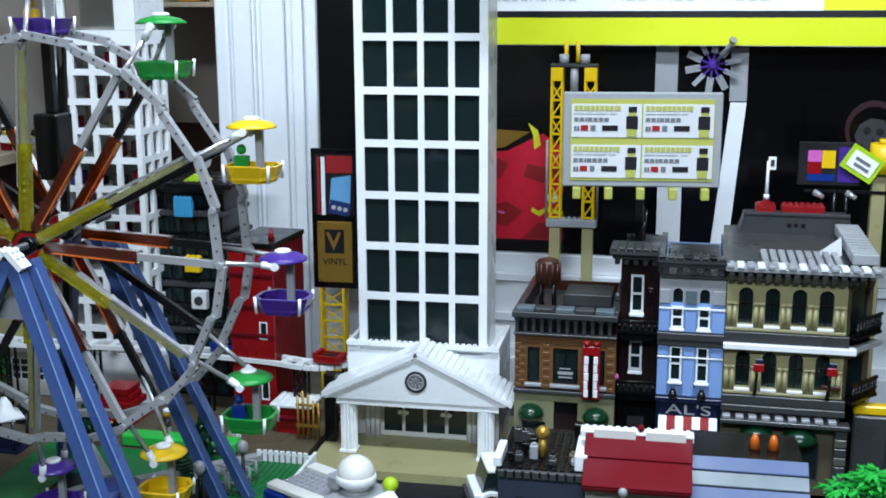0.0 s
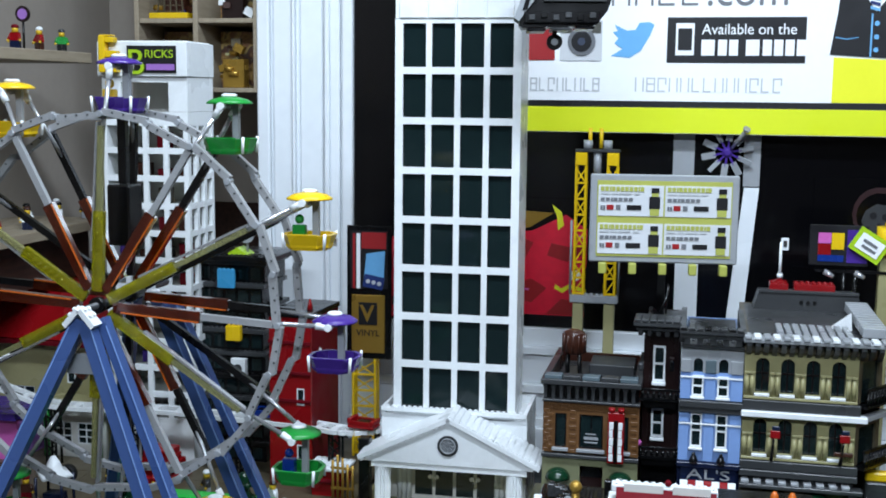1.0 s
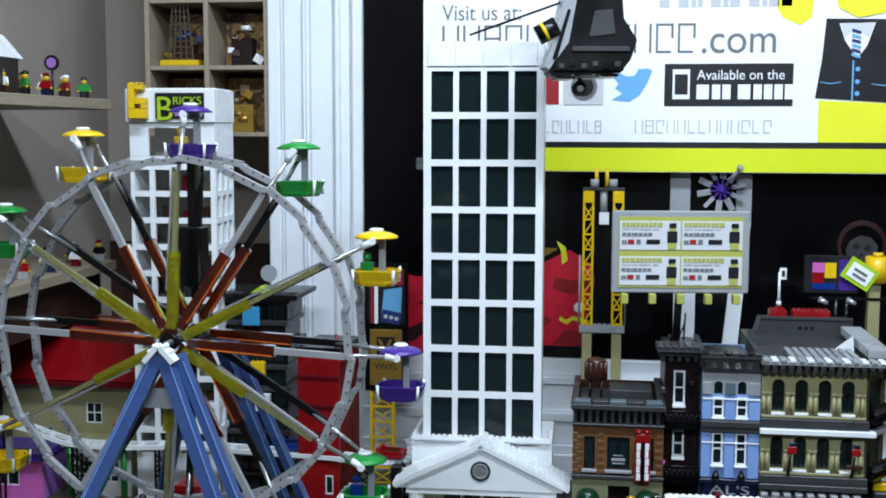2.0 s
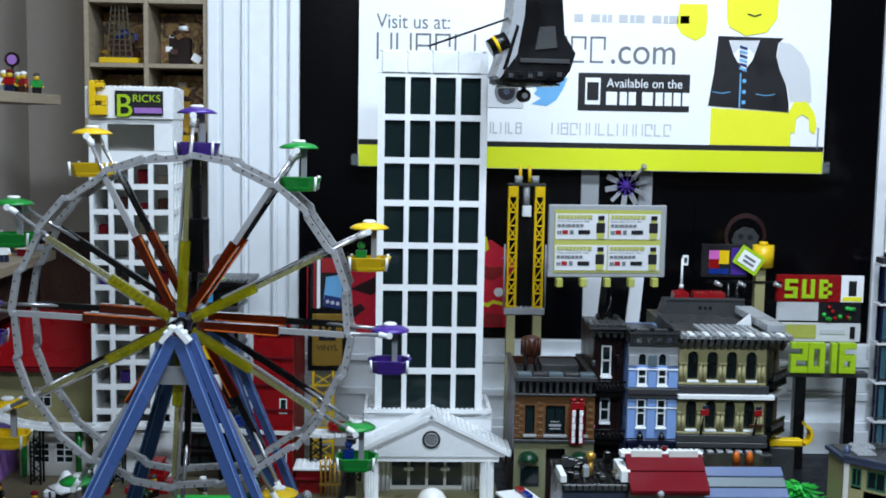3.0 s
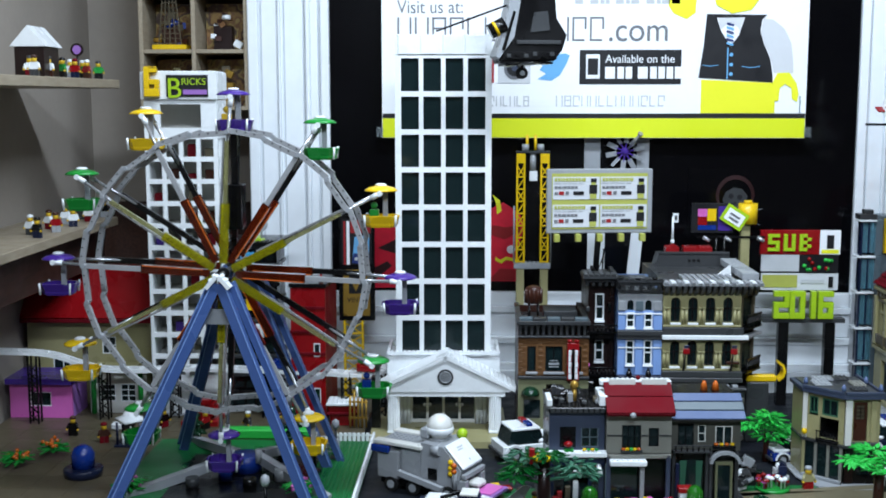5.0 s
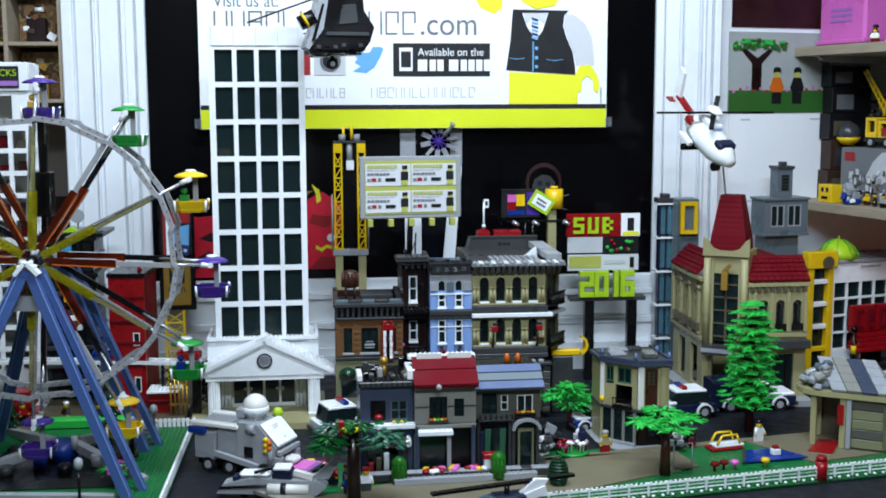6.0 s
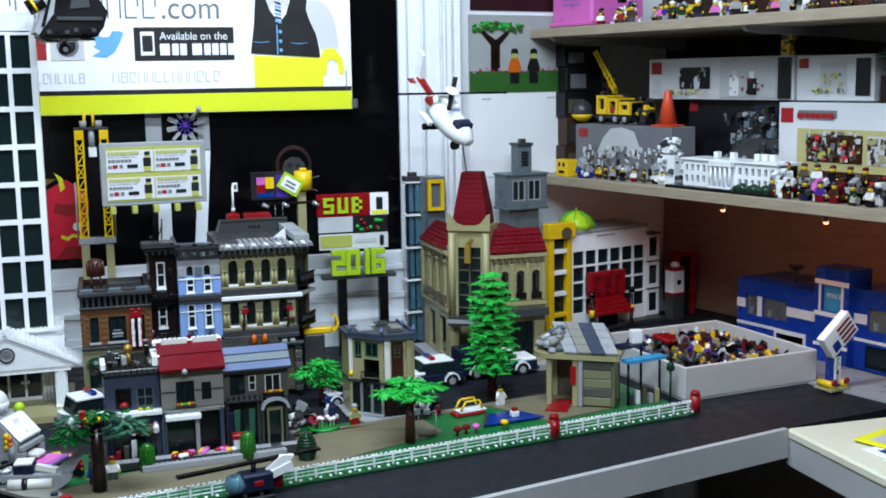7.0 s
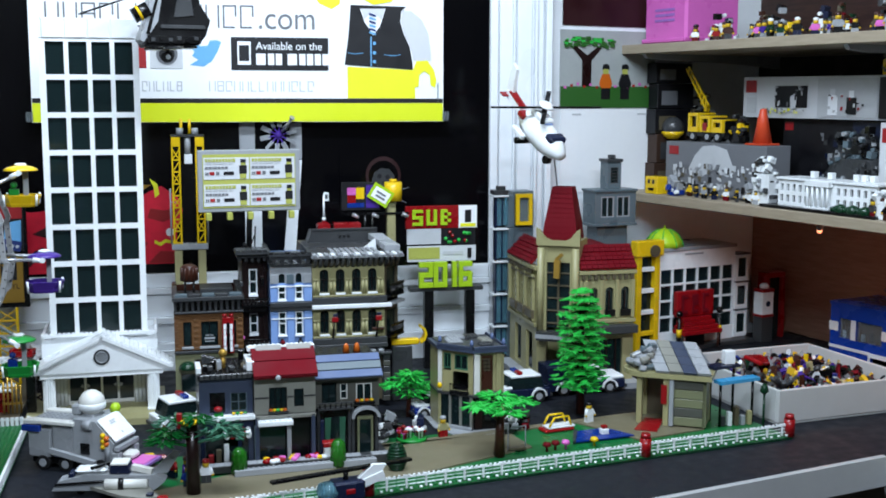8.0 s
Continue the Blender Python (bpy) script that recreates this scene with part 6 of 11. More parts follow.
lettering("lettering", "B", 0.049, -0.0087, 0.616, 0.024, 0.036, LIME, sb, 0.0030)
part("purple_stripe", Geo().box(0.076, 0.120, -0.0096, -0.0086, 0.622, 0.631), LILAC, sb)
yb = Geo().soft(0.006, 0.034, -0.022, -0.0065, 0.618, 0.633, 0.001).soft(0.006, 0.016, -0.022, -0.0065, 0.6332, 0.672, 0.001).soft(0.0162, 0.034, -0.022, -0.0065, 0.640, 0.650, 0.001).soft(0.026, 0.034, -0.022, -0.0065, 0.6335, 0.6398, 0.0006)
part("yellow_block", yb.soft(0.0162, 0.030, -0.022, -0.0065, 0.662, 0.670, 0.001).studs(0.006, 0.030, -0.022, -0.0065, 0.6718, 6), YELLOW, bt, "yellow brick-built letter block")
part("plinth", Geo().soft(-0.006, WB + 0.006, -0.008, DB, 0.0077, 0.0118, 0.0006), LGREY, bt)

# black layered tower
kt = thing("black_tower", "black layered toy tower with many ledges", "toy building", pose(-0.447, 0.115, 0))
for k in range(9):
    w = 0.118 - 0.004 * (k % 2)
    z = 0.0077 + k * 0.036
    part("storey", Geo().soft(0.006, w, 0.008, 0.100, z, z + 0.028, 0.001), BLACK, kt)
    part("ledge", Geo().soft(0.0, w + 0.006, 0.0, 0.104, z + 0.0282, z + 0.0355, 0.001).studs(0.002, w + 0.004, 0.001, 0.008, z + 0.0355, 6), GREY if k % 3 else BLACK, kt)
    for i in range(5):
        part("pane", Geo().box(0.012 + i * 0.021, 0.028 + i * 0.021, 0.0066, 0.0078, z + 0.005, z + 0.024), GLASS, kt)
part("deck", Geo().soft(-0.012, 0.140, -0.015, 0.11, 0.332, 0.340, 0.001).studs(-0.008, 0.136, -0.013, 0.02, 0.340, 6), BLACK, kt)
part("blue_brick", Geo().soft(0.052, 0.080, -0.022, -0.0155, 0.291, 0.320, 0.001).studs(0.052, 0.080, -0.022, -0.0155, 0.320, 6).box(0.058, 0.074, -0.0155, 0.0, 0.300, 0.312), AZURE, kt)
part("yellow_brick", Geo().soft(0.060, 0.084, -0.012, -0.0005, 0.206, 0.230, 0.001).studs(0.060, 0.084, -0.010, -0.002, 0.230, 6), YELLOW, kt)
part("white_brick", Geo().soft(0.068, 0.092, -0.012, -0.0005, 0.150, 0.178, 0.001), WHITE, kt)
part("white_brick_mark", Geo().lathe((0.080, -0.0122, 0.163), [(0.007, 0), (0.007, -0.0008)], 12, "y"), GREY, kt)
part("lime_wedge", Geo().prism([(0.058, 0.3405), (0.094, 0.3405), (0.076, 0.352)], 0.0, 0.03), LIME, kt)
part("dish", Geo().lathe((0.088, 0.012, 0.372), [(0.003, 0.004), (0.012, 0.0), (0.014, -0.004)], 14, "y").rod((0.088, 0.014, 0.340), (0.088, 0.014, 0.372), 0.002), LGREY, kt)

# red house beside it
rh = thing("red_house", "red toy house with white windows", "toy building", pose(-0.290, 0.040, 0, 0, 0, -4) @ Matrix.Diagonal((0.78, 1, 1.0, 1)))
part("front_wall", Geo().wall(0, 0.085, 0.0077, 0.262, 0, 0.006, [(0.056, 0.072, 0.130, 0.156), (0.056, 0.072, 0.04, 0.07)]), RED, rh)
window(rh, 0.056, 0.072, 0.130, 0.156, 0.0, WHITE, cross=(1, 1), bar=0.002)
window(rh, 0.056, 0.072, 0.04, 0.07, 0.0, WHITE, cross=(1, 1), bar=0.002)
# side walls take a darker red, the side's shade put into the colour
flank(rh, 0, 0.085, 0.006, 0.11, 0.0077, 0.262, DRED)
part("roof", Geo().soft(-0.003, 0.088, -0.003, 0.112, 0.2622, 0.270, 0.001), BLACK, rh)
part("roof_pole", Geo().lathe((0.068, 0.03, 0.2702), [(0.006, 0), (0.004, 0.008), (0.0015, 0.016)], 8), RED, rh)
for z in (0.092, 0.134, 0.176, 0.222):
    part("belt_course", Geo().soft(-0.001, 0.086, -0.003, -0.0002, z, z + 0.005, 0.0005), DRED, rh)

# record billboard on a yellow truss
vb = thing("record_billboard", "black billboard with yellow panel on yellow truss", "billboard", pose(-0.180, 0.192, 0, 0, 0, 3))
part("board", Geo().soft(-0.036, 0.036, 0, 0.008, 0.170, 0.384, 0.001), BLACK, vb)
up = part("upper_print", Geo().box(-0.030, 0.030, -0.0012, -0.0002, 0.284, 0.376), PBLACK, vb)
part("red_stripe", Geo().box(-0.026, -0.022, -0.0022, -0.0014, 0.284, 0.372).box(-0.012, 0.028, -0.0022, -0.0014, 0.348, 0.374), PRED, up)
part("white_stripe", Geo().box(-0.020, -0.014, -0.0022, -0.0014, 0.284, 0.372), PAPER, up)
part("blue_patch", Geo().prism([(-0.008, 0.300), (0.024, 0.292), (0.026, 0.345), (-0.004, 0.340)], -0.0022, -0.0014), PBLUE, up)
part("dark_patch", Geo().prism([(-0.010, 0.288), (0.022, 0.282), (0.026, 0.302), (-0.006, 0.308)], -0.0032, -0.0024), PDBLUE, up)
for x in (-0.001, 0.008, 0.017):
    part("ring_mark", Geo().lathe((x, -0.0034, 0.296 - x * 0.2), [(0.0035, 0), (0.0035, -0.0006)], 10, "y"), PLGREY, up)
yp = part("yellow_panel", Geo().soft(-0.028, 0.026, -0.003, -0.0002, 0.180, 0.274, 0.001), GOLD, vb, "ochre yellow panel")
part("dark_square", Geo().box(-0.016, 0.014, -0.0042, -0.0032, 0.226, 0.262), PBLACK, yp)
part("v_mark", Geo().prism([(-0.014, 0.258), (-0.002, 0.230), (0.010, 0.258), (0.005, 0.258), (-0.002, 0.243), (-0.009, 0.258)], -0.0052, -0.0043), GOLD, yp)
lettering("lettering", "VINYL", -0.020, -0.0032, 0.208, 0.038, 0.010, PBLACK, yp, 0.0008)
g = Geo()
for x in (-0.028, 0.008):
    g.box(x, x + 0.004, 0.0, 0.004, 0.0077, 0.170).box(x, x + 0.004, 0.02, 0.024, 0.0077, 0.170)
for k in range(6):
    z = 0.012 + k * 0.026
    g.box(-0.024, 0.008, 0.0, 0.004, z, z + 0.003)
    g.beam((-0.026, 0.002, z), (0.010, 0.002, z + 0.024), 0.002, 0.002, (0, 1, 0)).beam((0.010, 0.002, z), (-0.026, 0.002, z + 0.024), 0.002, 0.002, (0, 1, 0))
part("truss", g, YELLOW, vb)

# houses at the far left
hs = thing("red_roof_house", "tan toy house under a broad red roof", "toy building", pose(-0.835, 0.14, 0))
part("front_wall", Geo().wall(0, 0.25, 0.0077, 0.185, 0, 0.006, [(0.15, 0.178, 0.05, 0.085), (0.190, 0.218, 0.05, 0.085), (0.05, 0.09, 0.05, 0.1), (0.15, 0.178, 0.11, 0.145)]), TAN, hs)
for q in ((0.15, 0.178, 0.05, 0.085), (0.190, 0.218, 0.05, 0.085), (0.05, 0.09, 0.05, 0.1), (0.15, 0.178, 0.11, 0.145)):
    window(hs, *q, 0.001, WHITE, cross=(2, 2))
flank(hs, 0, 0.25, 0.006, 0.14, 0.0077, 0.185, TAN)
m = Matrix.Translation((0, -0.018, 0.183)) @ Matrix.Rotation(radians(52), 4, "X")
rf = part("roof", Geo().box(-0.005, 0.262, 0, 0.110, 0, 0.006, m), RED, hs, "smooth red sloping roof")
part("rear_roof", Geo().box(-0.005, 0.262, 0.052, 0.14, 0.262, 0.270), RED, hs)
part("roof_edge", Geo().soft(-0.006, 0.263, -0.022, -0.014, 0.176, 0.184, 0.001), DRED, rf)
hs = thing("pink_shop", "pink and lilac toy shop with purple awning", "toy building", pose(-0.832, 0.035, 0))
part("front_wall", Geo().wall(0, 0.12, 0.0077, 0.075, 0, 0.006, [(0.04, 0.08, 0.03, 0.058)]), PINK, hs)
window(hs, 0.04, 0.08, 0.03, 0.058, 0.001, WHITE, cross=(2, 1))
flank(hs, 0, 0.12, 0.006, 0.085, 0.0077, 0.075, LILAC)
part("awning", Geo().prism([(-0.004, 0.075), (0.124, 0.075), (0.124, 0.086), (-0.004, 0.086)], -0.012, 0.085), PURPLE, hs)
hs = thing("cream_shop", "cream toy shop with white barred windows", "toy building", pose(-0.69, 0.075, 0))
part("front_wall", Geo().wall(0, 0.11, 0.0077, 0.088, 0, 0.006, [(0.02, 0.05, 0.03, 0.065), (0.06, 0.09, 0.03, 0.065)]), OFFWHITE, hs)
for q in ((0.02, 0.05, 0.03, 0.065), (0.06, 0.09, 0.03, 0.065)):
    window(hs, *q, 0.0, WHITE, cross=(2, 3))
for x in (0.004, 0.096):
    part("green_column", Geo().rod((x + 0.005, -0.006, 0.0077), (x + 0.005, -0.006, 0.088), 0.005), GREEN, hs)
flank(hs, 0, 0.11, 0.006, 0.06, 0.0077, 0.088, TAN)
part("roof", Geo().soft(-0.004, 0.114, -0.012, 0.062, 0.0882, 0.094, 0.001), TAN, hs)


def block_pile(name, label, cat, x, y, z, mats, seed, n=7, s=0.02):
    """A small stepped stack of bricks."""
    random.seed(seed)
    p = thing(name, label, cat, pose(x, y, z))
    zz = 0.0
    for k in range(n):
        w, d = s * random.uniform(0.6, 1.1) * (1 - k * 0.07), s * random.uniform(0.6, 1.0) * (1 - k * 0.07)
        part("brick", Geo().soft(-w, w, -d, d, zz, zz + 0.0094, 0.0006), mats[k % len(mats)], p)
        zz += 0.0096
    return p


block_pile("red_brick_stack", "stepped stack of red bricks", "brick stack", -0.455, 0.015, 0.0077, (RED,), 2, 5, 0.032)
st = thing("red_stall", "red market stall under a flat white roof", "toy stall", pose(-0.215, 0.0, 0))
part("body", Geo().prism([(0.005, 0.0077), (0.048, 0.0077), (0.054, 0.046), (-0.001, 0.046)], 0, 0.044), RED, st)
part("counter", Geo().soft(-0.002, 0.055, -0.008, -0.0003, 0.030, 0.034, 0.0006), DRED, st)
part("roof", Geo().soft(-0.004, 0.057, -0.006, 0.048, 0.0462, 0.051, 0.001).studs(-0.002, 0.055, -0.004, 0.046, 0.051, 6), WHITE, st)
gt = thing("gold_gate", "small gold ornamental toy gate", "gate", pose(-0.172, -0.02, 0) @ Matrix.Scale(1.35, 4))
for k in range(5):
    part("bar", Geo().rod((k * 0.0055, 0, 0.0077), (k * 0.0055, 0, 0.052 + 0.006 * math.sin(k * 1.3)), 0.0014, n=6), GOLD, gt)
for z in (0.020, 0.042):
    part("rail", Geo().box(-0.002, 0.024, -0.001, 0.001, z, z + 0.0025), GOLD, gt)
part("post", Geo().soft(0.030, 0.042, -0.006, 0.006, 0.0077, 0.080, 0.001), BLACK, gt)


def pagoda(x, y):
    p = thing("pavilion", "small white pavilion roof on four dark posts", "toy pavilion", pose(x, y, 0.0076))
    for a, b in ((-0.02, -0.016), (0.02, -0.016), (-0.02, 0.016), (0.02, 0.016)):
        part("post", Geo().rod((a, b, 0), (a, b, 0.044), 0.0022, n=8), DBLUE, p)
    part("roof", Geo().lathe((0, 0, 0.044), [(0.030, 0), (0.028, 0.004), (0.014, 0.009), (0.010, 0.020), (0.004, 0.028)], 4), WHITE, p)
    part("base", Geo().soft(-0.026, 0.026, -0.02, 0.02, 0, 0.004, 0.0005).soft(-0.014, 0.014, -0.01, 0.01, 0.0042, 0.020, 0.0008), DBLUE, p)


pagoda(-0.548, -0.13)
jug = thing("blue_fountain", "dark blue dome fountain on a round tub", "toy fountain", pose(-0.575, -0.30, 0.0076))
part("tub", Geo().lathe((0, 0, 0), [(0.030, 0), (0.032, 0.012), (0.030, 0.014)], 16), DBLUE, jug)
part("dome", Geo().lathe((0, 0, 0.0142), [(0.018, 0), (0.019, 0.022), (0.014, 0.032), (0.005, 0.037)], 14), BLUE, jug)
boat = thing("swing_boat", "red curved swing boat at the fairground front", "toy boat", pose(-0.425, -0.515, 0.0106))
hull = Geo()
n, pts, faces = 13, [], []
for i in range(n):
    u = i / (n - 1) * 2 - 1
    w = 0.020 * (1 - abs(u) ** 3 * 0.8)
    top, low = 0.018 + 0.016 * u * u, 0.002 + 0.020 * u * u
    pts += [(u * 0.072, -w, top), (u * 0.068, -w * 0.6, low), (u * 0.068, w * 0.6, low), (u * 0.072, w, top), (u * 0.066, w * 0.75, top - 0.006), (u * 0.066, -w * 0.75, top - 0.006)]
for i in range(n - 1):
    for j in range(6):
        faces.append((i * 6 + j, i * 6 + (j + 1) % 6, (i + 1) * 6 + (j + 1) % 6, (i + 1) * 6 + j))
faces += [tuple(range(6)), tuple(reversed(range((n - 1) * 6, n * 6)))]
hull.add(pts, [tuple(reversed(f)) for f in faces])
part("hull", hull, RED, boat)
part("keel_stand", Geo().soft(-0.012, 0.012, -0.008, 0.008, 0.0, 0.0035, 0.0005), BLACK, boat)
part("bench", Geo().soft(-0.02, -0.012, -0.012, 0.012, 0.010, 0.0135, 0.0005).soft(0.012, 0.02, -0.012, 0.012, 0.010, 0.0135, 0.0005), WHITE, boat)

# ---- picture palace and its neighbours ----
pc = thing("picture_palace", "tan toy cinema with a dark red corner spire", "toy building")
X0, Y0 = 0.862, 0.020
lefts = [(0.030 + i * 0.056, 0.068 + i * 0.056, 0.140, 0.215) for i in range(3)]
tmp = Geo().wall(0.0, 0.195, 0.012, 0.236, 0, 0.007, lefts + [(0.04, 0.085, 0.02, 0.10), (0.12, 0.165, 0.02, 0.10)])
side = Geo().add([(X0 + y, Y0 + 0.195 - x, z) for x, y, z in tmp.v], tmp.f)
part("west_wall", side, TAN, pc)
for x0, x1, z0, z1 in lefts:
    y1, y0 = Y0 + 0.195 - x0, Y0 + 0.195 - x1
    w = part("window", Geo().box(X0 - 0.002, X0 + 0.004, y0, y0 + 0.003, z0, z1).box(X0 - 0.002, X0 + 0.004, y1 - 0.003, y1, z0, z1).box(X0 - 0.002, X0 + 0.004, (y0 + y1) / 2 - 0.0015, (y0 + y1) / 2 + 0.0015, z0, z1).box(X0 - 0.0025, X0 + 0.004, y0, y1, z1 - 0.022, z1 - 0.018), TAN, pc)
    part("pane", Geo().box(X0 + 0.0042, X0 + 0.0052, y0, y1, z0, z1), GLASS, w)
rights = [(0.022 + i * 0.034, 0.040 + i * 0.034, 0.150, 0.205) for i in range(3)]
XR, YR0 = 0.935, -0.030
part("south_wall", Geo().wall(XR, XR + 0.118, 0.012, 0.232, YR0, YR0 + 0.007, [(XR + a, XR + b, c, d) for a, b, c, d in rights] + [(XR + 0.025, XR + 0.095, 0.02, 0.098)]), TAN, pc)
for a, b, c, d in rights:
    g = Geo()
    xm, r = XR + (a + b) / 2, (b - a) / 2
    for s in (-1, 1):
        out = [(xm + s * r, d)] + [(xm + s * r * math.cos(t * math.pi / 12), d - r + r * math.sin(t * math.pi / 12)) for t in range(7)]
        g.prism(out if s < 0 else list(reversed(out)), YR0 + 0.0002, YR0 + 0.0068)
    w = part("window", g, TAN, pc)
    part("pane", Geo().box(XR + a, XR + b, YR0 + 0.0072, YR0 + 0.0082, c, d), GLASS, w)
    part("mullion", Geo().box(xm - 0.0012, xm + 0.0012, YR0 + 0.002, YR0 + 0.0062, c, d - r), MAROON, w)
part("shop_glass", Geo().box(XR + 0.025, XR + 0.095, YR0 + 0.008, YR0 + 0.009, 0.02, 0.098), GLASS, pc)
part("east_wall", Geo().box(XR + 0.111, XR + 0.118, YR0 + 0.0072, 0.215, 0.012, 0.232), TAN, pc)
part("canopy", Geo().soft(XR - 0.01, XR + 0.12, YR0 - 0.022, YR0 - 0.0005, 0.112, 0.128, 0.001), GREY, pc)
part("moulding", Geo().soft(XR - 0.002, XR + 0.121, YR0 - 0.005, YR0 - 0.0004, 0.132, 0.140, 0.0006), TAN, pc)
part("moulding", Geo().soft(XR - 0.002, XR + 0.121, YR0 - 0.007, YR0 + 0.006, 0.2322, 0.240, 0.0008), TAN, pc)
part("moulding", Geo().soft(X0 - 0.006, X0 - 0.0004, Y0, Y0 + 0.197, 0.118, 0.126, 0.0006), TAN, pc)
part("moulding", Geo().soft(X0 - 0.007, X0 + 0.006, Y0, Y0 + 0.197, 0.2362, 0.244, 0.0008), TAN, pc)
for k in range(9):
    part("modillion", Geo().soft(XR + 0.004 + k * 0.013, XR + 0.0105 + k * 0.013, YR0 - 0.006, YR0 - 0.0006, 0.222, 0.2318, 0.0005), DTAN, pc)
    part("modillion", Geo().soft(X0 - 0.006, X0 - 0.0006, Y0 + 0.03 + k * 0.018, Y0 + 0.038 + k * 0.018, 0.226, 0.2358, 0.0005), DTAN, pc)
# red tiled roofs
for base, ang, run, wide in (((XR, YR0 - 0.006, 0.2415), 0, 0.050, 0.120), ((X0 - 0.006, Y0 + 0.195, 0.2455), -90, 0.046, 0.170)):
    m = Matrix.Translation(base) @ Matrix.Rotation(radians(ang), 4, "Z") @ Matrix.Rotation(radians(46), 4, "X")
    rf = part("roof_slope", Geo().box(0, wide, 0, run * 1.25, 0, 0.003, m), RED, pc, "red tiled sloping roof")
    nrow, ncol = 6, round(wide / 0.0125)
    for r in range(nrow):
        for c in range(ncol):
            x = c * wide / ncol
            part("roof_tile", Geo().soft(x + 0.0004, x + wide / ncol - 0.0004, 0.0008 + r * run * 1.25 / nrow, (r + 0.92) * run * 1.25 / nrow, 0.0032, 0.0062 - 0.0012 * (r % 2), 0.0006, m), DRED, rf)
part("roof", Geo().box(X0 + 0.03, XR + 0.11, 0.02, 0.21, 0.262, 0.274), DRED, pc)
# corner tower turned to the street corner
TM = Matrix.Translation((0.918, 0.026, 0)) @ Matrix.Rotation(radians(-32), 4, "Z")
tower = Geo()
tower.box(-0.043, -0.024, -0.040, -0.034, 0.012, 0.300, TM).box(0.024, 0.043, -0.040, -0.034, 0.012, 0.300, TM).box(-0.024, 0.024, -0.038, -0.034, 0.255, 0.300, TM)
tower.box(-0.043, 0.043, 0.03, 0.036, 0.012, 0.300, TM).box(-0.043, -0.037, -0.034, 0.03, 0.012, 0.300, TM).box(0.037, 0.043, -0.034, 0.03, 0.012, 0.300, TM)
ctw = part("corner_tower", tower, TAN, pc)
part("tower_glass", Geo().box(-0.024, 0.024, -0.034, -0.0335, 0.12, 0.255, TM), GLASS, ctw)
for x in (-0.036, 0.036):
    part("tower_column", Geo().rod(TM @ Vector((x, -0.044, 0.10)), TM @ Vector((x, -0.044, 0.285)), 0.007, n=10), TAN, ctw)
arch = [(-0.045, 0.296)] + [(-0.030 + 0.030 * (1 - math.cos(t * math.pi / 10)), 0.318 - 0.016 * math.sin(t * math.pi / 10)) for t in range(11)] + [(0.045, 0.296)]
tmp = Geo().prism([(-0.045, 0.290), (0.045, 0.290), (0.045, 0.326), (0.038, 0.322), (0.026, 0.306), (0.012, 0.300), (-0.012, 0.300), (-0.026, 0.306), (-0.038, 0.322), (-0.045, 0.326)], -0.046, -0.0395)
part("tower_arch", Geo().add([TM @ Vector(p) for p in tmp.v], tmp.f), TAN, ctw)
sp = Geo()
pts = []
for z, s, sy in ((0.3005, 0.036, 0.034), (0.330, 0.033, 0.031), (0.375, 0.0255, 0.024), (0.407, 0.020, 0.019)):
    pts += [TM @ Vector(q) for q in ((-s, -sy, z), (s, -sy, z), (s, sy, z), (-s, sy, z))]
sp.add(pts, [(0, 3, 2, 1), (12, 13, 14, 15)] + [(l * 4 + i, l * 4 + (i + 1) % 4, l * 4 + 4 + (i + 1) % 4, l * 4 + 4 + i) for l in range(3) for i in range(4)])
spire = part("spire", sp, DRED, ctw, "dark red tapering spire of stepped tiles")
for k in range(10):
    z = 0.304 + k * 0.0100
    u = k / 9.8
    s = 0.0355 * (1 - u) + 0.0210 * u
    part("spire_course", Geo().box(-s - 0.0004, s + 0.0004, -s * 0.93 - 0.0012, -s * 0.93 + 0.004, z, z + 0.0022, TM), DRED, spire)
part("gold_lantern", Geo().beam(TM @ Vector((0.0, -0.052, 0.225)), TM @ Vector((0.0, -0.050, 0.262)), 0.012, 0.010).beam(TM @ Vector((-0.002, -0.05, 0.262)), TM @ Vector((0.010, -0.052, 0.274)), 0.008, 0.006), GOLD, ctw)
part("marquee", Geo().box(-0.038, 0.044, -0.070, -0.046, 0.098, 0.116, TM), GREY, ctw)
part("marquee_edge", Geo().box(-0.039, 0.045, -0.072, -0.0702, 0.103, 0.111, TM), LGREY, ctw)
part("pavement", Geo().slab([(0.835, -0.015), (0.905, -0.065), (1.06, -0.065), (1.06, 0.215), (0.835, 0.215)], 0.0, 0.0117), LGREY, pc)
for x in (0.846, 0.888):
    part("street_rail", Geo().rod((x, -0.02 - (x - 0.846) * 0.7, 0.0118), (x, -0.02 - (x - 0.846) * 0.7, 0.032), 0.0018, n=6).rod((x, -0.02 - (x - 0.846) * 0.7, 0.030), (x + 0.02, -0.036 - (x - 0.846) * 0.7, 0.030), 0.0016, n=6), BLACK, pc)

for x0, x1, z0, z1 in lefts:
    y1, y0 = Y0 + 0.195 - x0, Y0 + 0.195 - x1
    part("window_hood", Geo().soft(X0 - 0.007, X0 - 0.0026, y0 - 0.004, y1 + 0.004, z1 + 0.001, z1 + 0.006, 0.0006), DTAN, pc)
    part("balconet", Geo().soft(X0 - 0.010, X0 - 0.0026, y0 - 0.003, y1 + 0.003, z0 - 0.006, z0 + 0.012, 0.0008), DTAN, pc)
for k in range(4):
    y = Y0 + 0.193 - k * 0.056
    part("pilaster", Geo().soft(X0 - 0.007, X0 - 0.0004, y - 0.012, y, 0.128, 0.225, 0.0008), TAN, pc)
